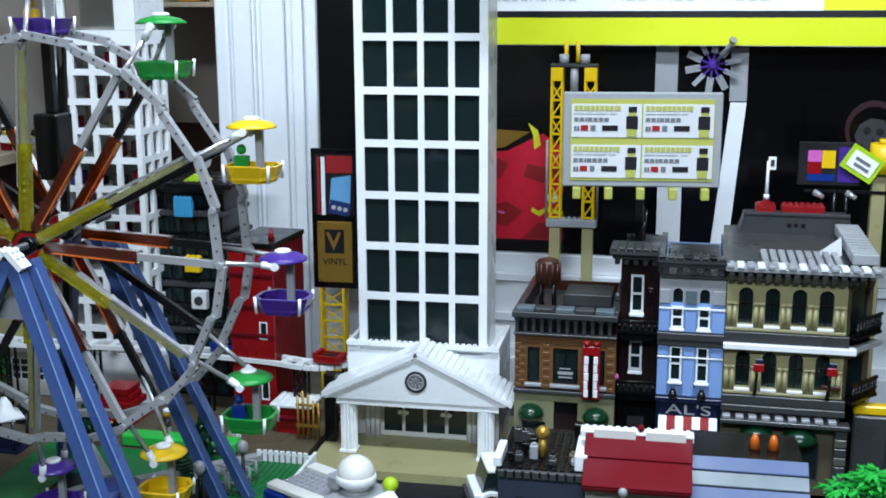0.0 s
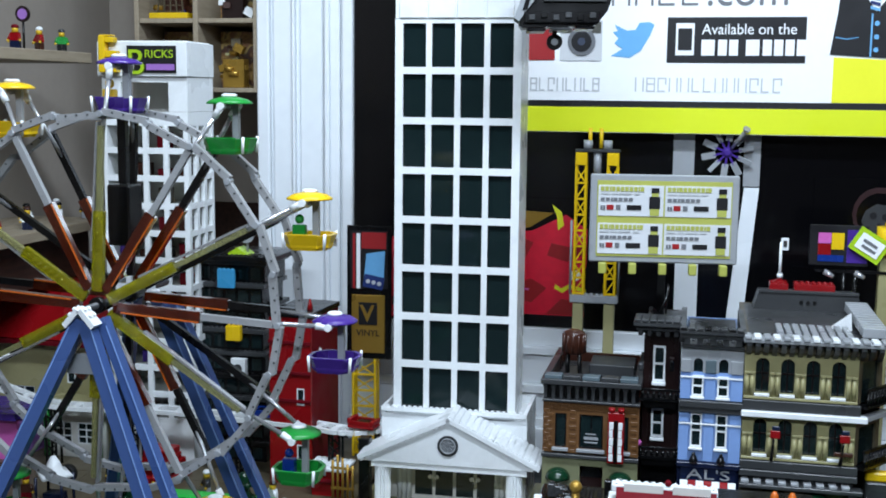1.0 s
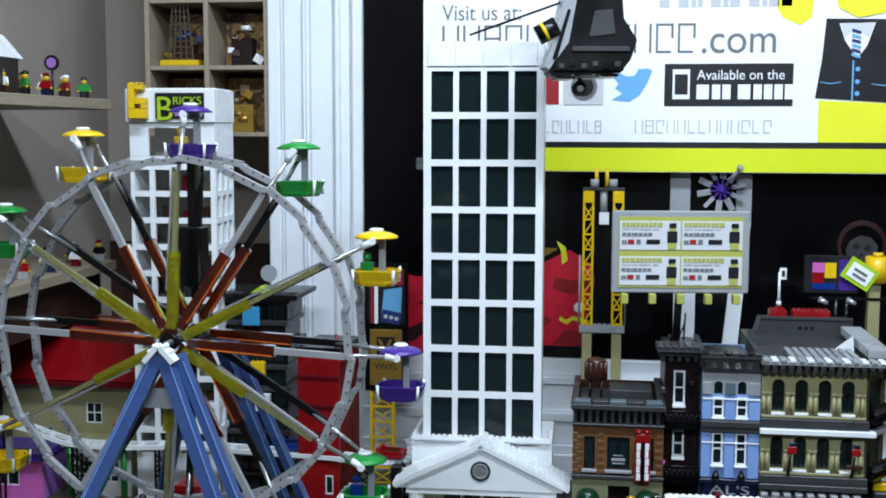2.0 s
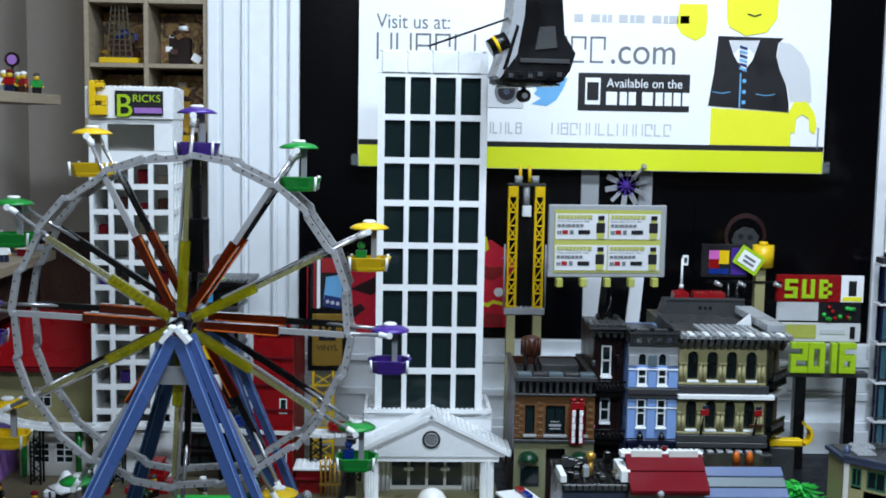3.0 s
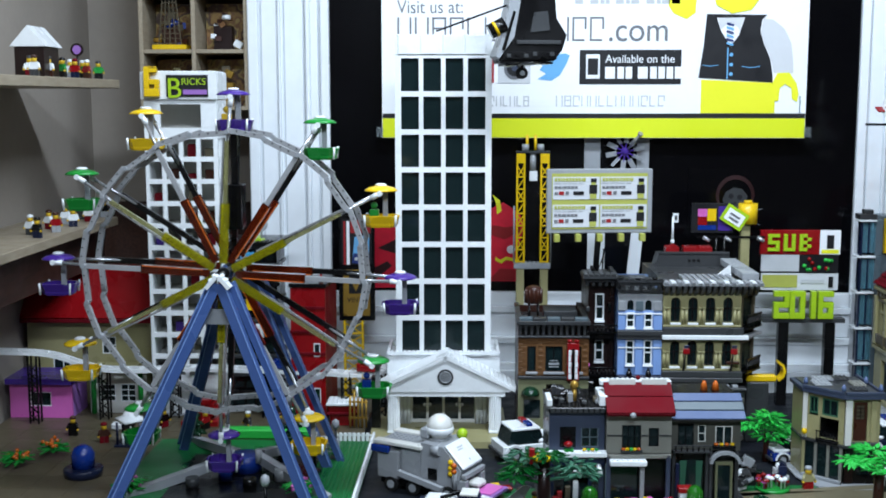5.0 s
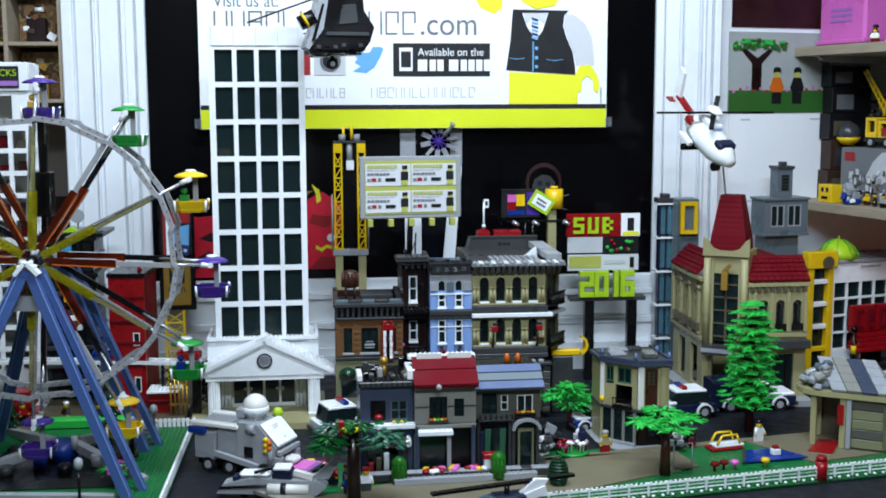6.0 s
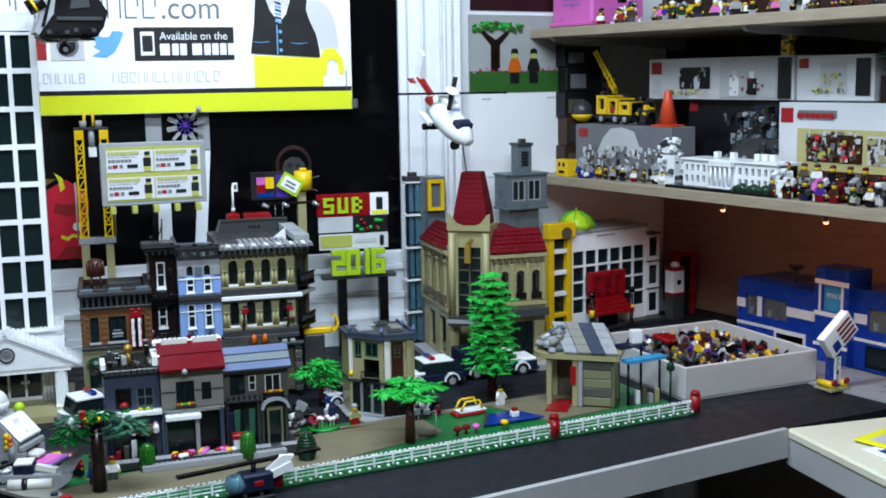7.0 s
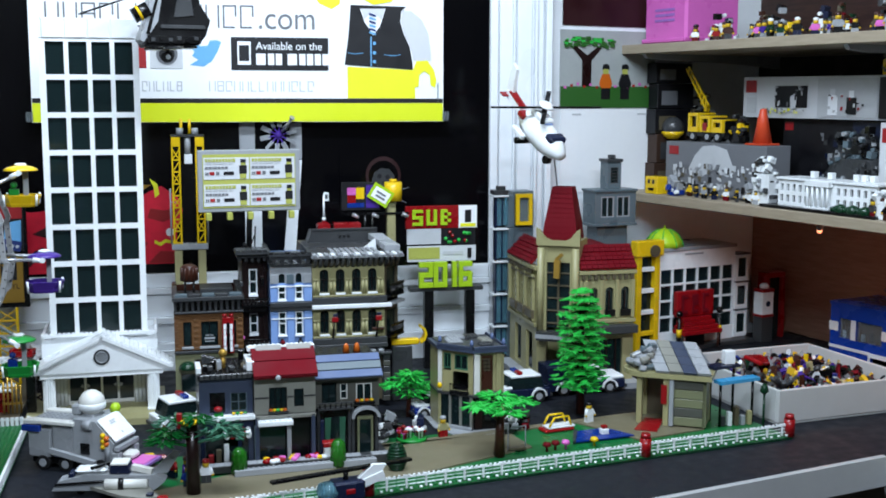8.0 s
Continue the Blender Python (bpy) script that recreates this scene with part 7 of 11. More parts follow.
for k in range(4):
    x = XR + 0.008 + k * 0.034
    part("pilaster", Geo().soft(x, x + 0.008, YR0 - 0.005, YR0 - 0.0004, 0.142, 0.220, 0.0008), TAN, pc)
for a, b, c, d in rights:
    part("balconet", Geo().soft(XR + a - 0.002, XR + b + 0.002, YR0 - 0.006, YR0 - 0.0004, c - 0.004, c + 0.009, 0.0006), BLACK, pc)
for k in range(3):
    part("shop_mullion", Geo().box(XR + 0.040 + k * 0.02, XR + 0.043 + k * 0.02, YR0 + 0.003, YR0 + 0.0075, 0.02, 0.098), MAROON, pc)
for k in range(5):
    part("tower_mullion", Geo().box(-0.024, 0.024, -0.0365, -0.0342, 0.128 + k * 0.026, 0.131 + k * 0.026, TM), DTAN, ctw)
part("tower_mullion", Geo().box(-0.002, 0.002, -0.0372, -0.0342, 0.12, 0.255, TM), DTAN, ctw)

# glass corner tower, behind
gt = thing("glass_tower", "slim blue-glass toy tower with white floor edges", "toy building", pose(0.840, 0.265, 0))
for k in range(5):
    z = 0.0 + k * 0.074
    part("pane", Geo().box(0.004, 0.030, 0.002, 0.0035, z + 0.006, z + 0.070), TBLUE, gt)
    part("corner_column", Geo().soft(0.030, 0.044, 0.0, 0.014, z, z + 0.0735, 0.001), SANDBLUE, gt)
    part("frame", Geo().box(0.0, 0.004, 0.0, 0.008, z, z + 0.0735).box(0.015, 0.018, 0.0, 0.002, z + 0.006, z + 0.07), DBLUE, gt)
    part("floor_edge", Geo().soft(-0.006, 0.030, -0.006, 0.03, z + 0.0700, z + 0.0738, 0.0008), WHITE, gt)
    part("inner_wall", Geo().box(0.004, 0.030, 0.026, 0.030, z, z + 0.07), DBLUE, gt)
yw = part("yellow_window", Geo().box(0.048, 0.086, -0.004, 0.008, 0.302, 0.310).box(0.048, 0.086, -0.004, 0.008, 0.364, 0.372).box(0.048, 0.056, -0.004, 0.008, 0.310, 0.364).box(0.078, 0.086, -0.004, 0.008, 0.310, 0.364), YELLOW, gt)
part("window_pane", Geo().box(0.056, 0.078, 0.001, 0.003, 0.310, 0.364), CLEARGLASS, yw)
part("side_block", Geo().soft(0.0445, 0.092, 0.009, 0.060, 0.0, 0.377, 0.001), SANDBLUE, gt)
part("crown", Geo().soft(-0.004, 0.030, -0.004, 0.03, 0.3705, 0.381, 0.001).soft(0.006, 0.024, 0.0, 0.02, 0.3812, 0.390, 0.001), GREY, gt)

# grey-green stepped tower, behind the palace
st = thing("stepped_tower", "sand grey toy tower with glazed bay and turret", "toy building", pose(1.075, 0.262, 0, 0, 0, 10))
part("shaft", Geo().soft(0.014, 0.094, 0.012, 0.06, 0.0, 0.300, 0.001), SANDBLUE, st)
part("bay", Geo().wall(0.0, 0.108, 0.300, 0.372, 0.0, 0.006, [(0.016, 0.050, 0.314, 0.362), (0.058, 0.092, 0.314, 0.362)]), SANDBLUE, st)
window(st, 0.016, 0.050, 0.314, 0.362, 0.0005, LGREY, GLASS, cross=(2, 1), bar=0.0026)
window(st, 0.058, 0.092, 0.314, 0.362, 0.0005, LGREY, GLASS, cross=(2, 1), bar=0.0026)
flank(st, 0, 0.108, 0.006, 0.055, 0.300, 0.372, SANDBLUE)
for z0 in (0.3722, 0.2937):
    part("bay_ledge", Geo().soft(-0.003, 0.111, -0.004, 0.058, z0, z0 + 0.0058, 0.001), SANDBLUE, st)
part("turret", Geo().wall(0.036, 0.072, 0.3785, 0.440, 0.008, 0.013, [(0.044, 0.064, 0.392, 0.428)]).box(0.036, 0.040, 0.013, 0.04, 0.3785, 0.440).box(0.068, 0.072, 0.013, 0.04, 0.3785, 0.440), SANDBLUE, st)
window(st, 0.044, 0.064, 0.392, 0.428, 0.0075, GREY, cross=(1, 5))
part("turret_top", Geo().soft(0.033, 0.075, 0.004, 0.044, 0.4402, 0.447, 0.001).soft(0.048, 0.062, 0.016, 0.03, 0.4472, 0.456, 0.001), GREY, st)

# white grid hall with red front and lime dome, in the shelf frame
GH = RM @ pose(0.0, -0.085, 0)
gh = thing("grid_hall", "white toy hall with a grid of small windows", "toy building", GH)
cells = [(0.0042 + i * 0.0372, 0.0370 + i * 0.0372, 0.042 + j * 0.038, 0.0755 + j * 0.038) for i in range(6) for j in range(4)]
part("front_wall", Geo().wall(0.0, 0.228, 0.010, 0.232, 0, 0.005, cells), WHITE, gh)
for i in range(6):
    part("pane", Geo().box(0.0035 + i * 0.0372, 0.0377 + i * 0.0372, 0.0055, 0.0065, 0.040, 0.192), GLASS, gh)
flank(gh, 0, 0.228, 0.0066, 0.12, 0.010, 0.232, OFFWHITE)
part("roof_edge", Geo().soft(-0.003, 0.231, -0.004, 0.12, 0.2322, 0.240, 0.001), LGREY, gh)
part("roof_bar", Geo().box(0.07, 0.125, -0.0052, -0.0042, 0.222, 0.226), LGREY, gh)
for k in range(3):
    z = 0.012 + k * 0.068
    cw = part("corner_bay", Geo().wall(0.2285, 0.268, z, z + 0.064, -0.004, 0.002, [(0.236, 0.262, z + 0.010, z + 0.056)]), WHITE, gh)
    part("corner_pane", Geo().box(0.236, 0.262, -0.001, 0.0, z + 0.010, z + 0.056), GLASS, cw)
    part("corner_ledge", Geo().soft(0.2285, 0.271, -0.007, 0.03, z + 0.0642, z + 0.0678, 0.0006), GREY, cw)
part("plinth", Geo().soft(-0.006, 0.27, -0.03, 0.12, 0.0, 0.0098, 0.0008), GREY, gh)
rf = part("red_front", Geo().soft(0.026, 0.136, -0.034, -0.020, 0.082, 0.142, 0.002), RED, gh, "red panelled entrance front")
part("front_stay", Geo().box(0.040, 0.122, -0.0198, -0.0002, 0.090, 0.130), GREY, rf)
for k in range(3):
    x = 0.038 + k * 0.031
    part("raised_block", Geo().soft(x, x + 0.006, -0.0375, -0.0342, 0.090, 0.134, 0.0006).soft(x + 0.006, x + 0.018, -0.0375, -0.0342, 0.126 - 0.018 * (k % 2), 0.134, 0.0006).soft(x + 0.006, x + 0.018, -0.0375, -0.0342, 0.090, 0.097, 0.0006), DRED, rf)
for k in range(4):
    part("canopy_step", Geo().soft(0.040 - k * 0.005, 0.124 + k * 0.005, -0.042 - k * 0.007, -0.0205, 0.0725 - k * 0.0095, 0.0815 - k * 0.0095, 0.0008), RED, rf)
for x in (0.030, 0.130):
    part("canopy_post", Geo().rod((x, -0.058, 0.0100), (x, -0.058, 0.0435), 0.003), BROWN, rf)
for x in (0.020, 0.140):
    lp = part("lamp_post", Geo().rod((x, -0.05, 0.0100), (x, -0.05, 0.085), 0.004), BLACK, gh)
    part("lamp_globe", Geo().ball((x, -0.05, 0.094), 0.008), BLACK, lp)
    part("lamp_band", Geo().rod((x, -0.05, 0.040), (x, -0.05, 0.058), 0.006), YELLOW, lp)
part("dark_entry", Geo().soft(0.050, 0.112, -0.033, -0.003, 0.0102, 0.0395, 0.001), BLACK, gh)
dm = thing("lime_dome", "clear lime green dome on the hall roof", "toy dome", GH @ pose(0.040, 0.035, 0.2402))
part("dome", Geo().lathe((0, 0, 0), [(0.044, 0), (0.041, 0.014), (0.030, 0.030), (0.014, 0.040), (0.004, 0.042)], 8), LIME, dm)
g = Geo()
for k in range(8):
    t = k * math.pi / 4
    prev = None
    for r, h in ((0.0445, 0.001), (0.0415, 0.0145), (0.0305, 0.0305), (0.0145, 0.0405)):
        q = Vector((r * math.cos(t), r * math.sin(t), h))
        if prev is not None:
            g.rod(prev, q, 0.0012, n=5)
        prev = q
part("dome_rib", g, LEAFGREEN, dm)
part("tip", Geo().rod((0, 0, 0.042), (0, 0, 0.050), 0.003, 0.001), LIME, dm)
yl = thing("yellow_lift", "yellow toy lift tower with open frames", "toy tower", GH @ pose(-0.068, -0.004, 0))
for x in (0, 0.052):
    part("upright", Geo().soft(x, x + 0.014, 0, 0.016, 0.0, 0.225, 0.001), YELLOW, yl)
for k in range(4):
    part("crossbar", Geo().soft(0.0142, 0.0518, 0.002, 0.014, 0.040 + k * 0.050, 0.050 + k * 0.050, 0.001), YELLOW if k < 1 else WHITE, yl)
part("head", Geo().soft(-0.004, 0.074, -0.004, 0.022, 0.2252, 0.262, 0.002), YELLOW, yl)
part("wheel", Geo().lathe((0.045, -0.0045, 0.238), [(0.014, 0), (0.014, -0.004)], 16, "y"), DTAN, yl)
part("glass_back", Geo().box(0.0142, 0.0518, 0.015, 0.016, 0.0, 0.225), GLASS, yl)
ph = thing("red_phone_box", "tall red door frame with dark glass", "toy booth", RM @ pose(0.318, -0.10, 0))
part("frame", Geo().soft(0, 0.062, 0, 0.03, 0.150, 0.162, 0.001).box(0, 0.010, 0, 0.03, 0.0, 0.150).box(0.052, 0.062, 0, 0.03, 0.0, 0.150), RED, ph)
part("glass", Geo().box(0.010, 0.052, 0.010, 0.012, 0.0, 0.150), GLASS, ph)
ws = thing("white_booth", "white toy booth with red bands", "toy booth", RM @ pose(0.278, -0.13, 0))
part("lower", Geo().soft(0, 0.036, 0, 0.03, 0.0, 0.062, 0.001), GREY, ws)
part("upper", Geo().soft(0, 0.036, 0, 0.03, 0.0622, 0.128, 0.001), WHITE, ws)
part("band", Geo().soft(-0.001, 0.037, -0.001, 0.031, 0.0615, 0.068, 0.0005).soft(-0.001, 0.037, -0.001, 0.031, 0.122, 0.130, 0.0005), RED, ws)
part("round_mark", Geo().lathe((0.018, -0.0002, 0.094), [(0.007, 0), (0.007, -0.001)], 12, "y"), DBLUE, ws)
part("cap", Geo().lathe((0.018, 0.015, 0.1302), [(0.010, 0), (0.012, 0.006), (0.006, 0.012)], 12), WHITE, ws)

# blue police station under the shelf
PM = RM @ pose(0.258, -0.362, 0, 0, 0, -90)
po = thing("police_station", "blue and white toy police station with tower", "toy building", PM)
part("wing_wall", Geo().wall(0, 0.232, 0.0, 0.136, 0, 0.008, [(0.024, 0.058, 0.064, 0.108), (0.072, 0.142, 0.064, 0.108), (0.115, 0.190, 0.006, 0.036)]), POLICEBLUE, po)
part("band", Geo().box(-0.001, 0.0235, -0.002, -0.0002, 0.078, 0.098).box(0.1425, 0.233, -0.002, -0.0002, 0.078, 0.098).box(0.0, 0.112, -0.002, -0.0002, 0.040, 0.0465), WHITE, po)
part("mullion", Geo().box(0.0585, 0.0715, -0.001, 0.006, 0.064, 0.108), WHITE, po)
part("garage_frame", Geo().box(0.110, 0.196, -0.003, -0.0003, 0.0365, 0.0455).box(0.110, 0.1145, -0.003, -0.0003, 0.0, 0.036).box(0.1905, 0.196, -0.003, -0.0003, 0.0, 0.036), WHITE, po)
part("pane", Geo().box(0.024, 0.058, 0.004, 0.005, 0.064, 0.108), CLEARGLASS, po)
part("pane", Geo().box(0.072, 0.142, 0.004, 0.005, 0.064, 0.108), CLEARGLASS, po)
part("roof", Geo().box(-0.002, 0.234, -0.002, 0.15, 0.1362, 0.142).studs(0.0, 0.23, 0.0, 0.04, 0.142, 6), POLICEBLUE, po)
part("end_wall", Geo().box(0.0, 0.006, 0.0085, 0.15, 0.0, 0.136).box(0.226, 0.232, 0.0085, 0.15, 0.0, 0.136), POLICEBLUE, po)
part("tower", Geo().wall(0.2345, 0.318, 0.0, 0.200, -0.020, 0.05, [(0.250, 0.302, 0.110, 0.165)]), POLICEBLUE, po)
part("tower_band", Geo().box(0.2335, 0.319, -0.022, -0.0202, 0.166, 0.176).box(0.2335, 0.319, -0.022, -0.0202, 0.100, 0.109).box(0.2335, 0.319, -0.022, -0.0202, 0.036, 0.043), WHITE, po)
part("tower_window", Geo().box(0.250, 0.302, -0.012, -0.010, 0.110, 0.165), AZURE, po)
lettering("lettering", "POLICE", 0.258, -0.0122, 0.138, 0.036, 0.009, WHITE, po, 0.001)
part("tower_frame", Geo().box(0.246, 0.2498, -0.024, -0.0203, 0.1092, 0.1658).box(0.3022, 0.306, -0.024, -0.0203, 0.1092, 0.1658), WHITE, po)
part("east_wing", Geo().wall(0.3185, 0.60, 0.0, 0.158, 0, 0.008, [(0.350, 0.42, 0.082, 0.128), (0.345, 0.42, 0.004, 0.052), (0.46, 0.56, 0.082, 0.128)]), POLICEBLUE, po)
part("east_band", Geo().box(0.3185, 0.349, -0.002, -0.0002, 0.094, 0.114).box(0.4205, 0.459, -0.002, -0.0002, 0.094, 0.114).box(0.3185, 0.60, -0.002, -0.0002, 0.058, 0.064), WHITE, po)
part("pane", Geo().box(0.350, 0.42, 0.004, 0.005, 0.082, 0.128), CLEARGLASS, po)
part("door_glass", Geo().box(0.345, 0.42, 0.004, 0.005, 0.004, 0.052), GLASS, po)
part("roof", Geo().box(0.317, 0.60, -0.002, 0.15, 0.1582, 0.164), POLICEBLUE, po)
part("dish", Geo().lathe((0.12, 0.05, 0.166), [(0.004, 0), (0.016, 0.010), (0.018, 0.014)], 12).rod((0.12, 0.05, 0.142), (0.12, 0.05, 0.168), 0.003), GREY, po)
part("forecourt", Geo().slab([(0.20, -0.18), (0.62, -0.16), (0.62, -0.022), (0.20, -0.022)], 0.0, 0.004), LGREY, po)
for x0, x1, z0, z1 in ((0.024, 0.058, 0.064, 0.108), (0.072, 0.142, 0.064, 0.108), (0.350, 0.42, 0.082, 0.128), (0.46, 0.56, 0.082, 0.128)):
    rm_ = part("room_back", Geo().box(x0 - 0.004, x1 + 0.004, 0.014, 0.017, z0 - 0.004, z1 + 0.004), ORANGEBRICK, po)
    for k in range(3):
        x = x0 + (k + 0.3) * (x1 - x0) / 3
        part("room_fitting", Geo().soft(x, x + 0.010, 0.0095, 0.0135, z0, z0 + 0.016 + 0.008 * (k % 2), 0.0006), (WHITE, BROWN, DTAN)[k], rm_)
# turning police sign on a small stand
ps = thing("police_sign", "tilted white police sign on a short blue mast", "sign", pose(1.492, -0.395, 0.004, 0, 0, 12))
part("stand", Geo().soft(-0.026, 0.026, -0.022, 0.022, 0.0, 0.005, 0.0008), TAN, ps)
for x, m in ((-0.016, RED), (0.016, RED)):
    part("roller", Geo().rod((x, -0.018, 0.012), (x, 0.018, 0.012), 0.007), YELLOW, ps)
    part("roller_cap", Geo().rod((x, -0.022, 0.018), (x, -0.018, 0.018), 0.006), m, ps)
mast = part("mast", Geo().soft(-0.010, 0.010, -0.010, 0.010, 0.0052, 0.078, 0.001), BLUE, ps)
part("mast_label", Geo().box(-0.008, 0.008, -0.0118, -0.0104, 0.012, 0.064), WHITE, mast)
for k, ch in enumerate("POLICE"):
    lettering("lettering", ch, -0.0028, -0.0119, 0.0555 - k * 0.0083, 0.0056, 0.0068, DBLUE, mast, 0.0006)
m = Matrix.Translation((0.004, -0.004, 0.106)) @ Matrix.Rotation(radians(-38), 4, "Y")
bd = part("board", Geo().soft(-0.040, 0.040, -0.010, 0.008, -0.025, 0.025, 0.0015, m), WHITE, ps)
part("blue_square", Geo().box(-0.030, -0.012, -0.0118, -0.0102, -0.018, 0.000, m), BLUE, bd)
g = Geo()
for k in range(4):
    g.box(-0.004, 0.034, -0.0118, -0.0102, -0.018 + k * 0.010, -0.014 + k * 0.010, m)
part("stripes", g, DRED, bd)

# storage tray of loose pieces
TR = pose(1.192, -0.375, 0, 0, 0, 7.5)
tr = thing("storage_tray", "white plastic tray full of loose toy parts", "storage tray", TR)
LX, LY, HT, T = 0.31, 0.315, 0.066, 0.006
part("base", Geo().soft(0.002, LX - 0.002, 0.002, LY - 0.002, 0.0, 0.004, 0.001), TRAYWHITE, tr)
part("wall_front", Geo().soft(0, LX, 0, T, 0.0042, HT, 0.002), TRAYWHITE, tr)
part("wall_back", Geo().soft(0, LX, LY - T, LY, 0.0042, HT, 0.002), TRAYWHITE, tr)
part("wall_side", Geo().soft(0, T, T + 0.0002, LY - T - 0.0002, 0.0042, HT, 0.002), TRAYWHITE, tr)
part("wall_side", Geo().soft(LX - T, LX, T + 0.0002, LY - T - 0.0002, 0.0042, HT, 0.002), TRAYWHITE, tr)
random.seed(21)
heap = Geo()
HEAP = [RED, YELLOW, BLUE, GREY, BLACK, LGREY, DGREEN, WHITE, BROWN, TAN, PURPLE, DRED, SKIN, CHROME]
for k in range(520):
    x, y = random.uniform(0.02, LX - 0.02), random.uniform(0.02, LY - 0.02)
    hill = 0.022 + 0.052 * max(0, 1 - ((x - 0.15) / 0.17) ** 2) * max(0, 1 - ((y - 0.15) / 0.19) ** 2)
    z = random.uniform(max(0.008, hill - 0.014), hill)
    m = Matrix.Translation((x, y, z)) @ Euler([random.uniform(0, 6.28) for _ in range(3)]).to_matrix().to_4x4()
    heap.slot = random.choice((0, 1, 2, 3, 3, 3, 4, 4, 4, 4, 5, 5, 6, 7, 8, 8, 9, 10, 11, 11, 12, 13, 13))
    kind, s = random.random(), random.uniform(0.8, 1.7)
    if kind < 0.34:
        heap.box(-0.008 * s, 0.008 * s, -0.004 * s, 0.004 * s, -0.0048, 0.0048, m)
        for q in (-0.004, 0.004):
            heap.rod(m @ Vector((q * s, 0, 0.0048)), m @ Vector((q * s, 0, 0.0066)), 0.0025, n=6)
    elif kind < 0.52:
        heap.rod(m @ Vector((0, 0, -0.006)), m @ Vector((0, 0, 0.006)), 0.0055, n=8)
        heap.box(-0.007, 0.007, -0.0036, 0.0036, -0.018, -0.0062, m)
    elif kind < 0.80:
        heap.box(-0.014 * s, 0.014 * s, -0.0045, 0.0045, -0.0018, 0.0018, m)
    elif kind < 0.92:
        heap.rod(m @ Vector((0, 0, -0.016)), m @ Vector((0, 0, 0.016)), 0.0020, n=6)
    else:
        heap.lathe((x, y, z - 0.004), [(0.010, 0), (0.011, 0.002), (0.006, 0.009), (0.002, 0.011)], 9)
slab_m = Matrix.Translation((0.085, 0.175, 0.077)) @ Euler((0.25, 0.15, 0.5)).to_matrix().to_4x4()
heap.slot = 0
heap.soft(-0.034, 0.034, -0.020, 0.020, -0.004, 0.004, 0.002, slab_m)
for i in range(9):
    t = i * 0.7
    heap.slot = 3
    heap.rod((0.055, 0.060, 0.050), (0.055 + 0.026 * math.cos(t), 0.060 + 0.022 * math.sin(t), 0.068 + 0.004 * (i % 3)), 0.004, n=6)
solo("loose_parts", heap, HEAP, "heap of mixed small toy parts in the tray", "toy parts", TR @ pose(0, 0, 0.0), kind="stuff")

# papers on the desk
for x, y, r, m1, m2, lab in ((1.42, -0.70, 20, PYELLOW, PLGREY, "folded yellow printed leaflet on the desk"), (1.40, -0.76, 5, PAPER, PDBLUE, "printed magazine lying on the cream desk")):
    mg = thing("magazine", lab, "magazine", pose(x, y, 0.0022 + (0.0035 if r == 20 else 0), 0, 0, r))
    part("page_block", Geo().soft(-0.075, 0.075, -0.05, 0.05, 0, 0.0030, 0.0008), m1, mg)
    part("print_block", Geo().box(-0.06, 0.0, -0.035, 0.03, 0.0031, 0.0036), m2, mg)
    part("print_block", Geo().box(0.012, 0.06, -0.02, 0.035, 0.0031, 0.0036), PYELLOW, mg)

# white helicopter on a thin stand above the palace
HM = pose(0.862, 0.034, 0.522) @ Euler((0, radians(34), radians(-68))).to_matrix().to_4x4() @ Matrix.Scale(1.12, 4)
wh = thing("white_helicopter", "white and red toy helicopter with a black rotor", "toy helicopter", HM)
body = Geo()
prof = [(-0.050, 0.010, 0.012), (-0.030, 0.020, 0.020), (0.0, 0.026, 0.026), (0.030, 0.026, 0.026), (0.060, 0.022, 0.019), (0.082, 0.010, 0.008)]
pts, faces, n = [], [], 10
for x, ry, rz in prof:
    pts += [(x, ry * math.cos(t), rz * math.sin(t)) for t in (2 * math.pi * i / n for i in range(n))]
for j in range(len(prof) - 1):
    faces += [(j * n + i, (j + 1) * n + i, (j + 1) * n + (i + 1) % n, j * n + (i + 1) % n) for i in range(n)]
faces += [tuple(range(n)), tuple(reversed(range((len(prof) - 1) * n, len(prof) * n)))]
body.add(pts, [tuple(reversed(f)) for f in faces], True)
part("body", body, WHITE, wh)
part("windscreen", Geo().soft(0.040, 0.0600, -0.0185, 0.0185, 0.010, 0.0225, 0.003), DBLUE, wh)
part("engine", Geo().soft(-0.028, 0.020, -0.012, 0.012, 0.022, 0.034, 0.003), WHITE, wh)
part("tail_boom", Geo().beam((-0.048, 0, 0.002), (-0.105, 0, 0.010), 0.014, 0.012), WHITE, wh)
part("boom_stripe", Geo().beam((-0.052, 0, 0.0095), (-0.100, 0, 0.0165), 0.0145, 0.003), RED, wh)
part("tail_fin", Geo().prism([(-0.112, 0.012), (-0.092, 0.012), (-0.108, 0.058), (-0.124, 0.062)], -0.0035, 0.0035), WHITE, wh)
part("tail_plane", Geo().soft(-0.110, -0.096, -0.019, 0.019, 0.006, 0.009, 0.0008), RED, wh)
part("red_stripe", Geo().soft(-0.046, -0.022, -0.0205, 0.0205, 0.002, 0.014, 0.003), RED, wh)
part("landing_gear", Geo().rod((-0.01, -0.030, -0.030), (-0.01, 0.030, -0.030), 0.006).rod((0.052, -0.005, -0.028), (0.052, 0.005, -0.028), 0.008).box(-0.013, -0.007, -0.024, 0.024, -0.028, -0.018), BLACK, wh)
R2 = HM.to_3x3().normalized().inverted().to_4x4()
mastp = Vector((-0.004, 0, 0.036))
part("rotor_mast", Geo().rod((-0.004, 0, 0.034), (-0.004, 0, 0.044), 0.004), BLACK, wh)
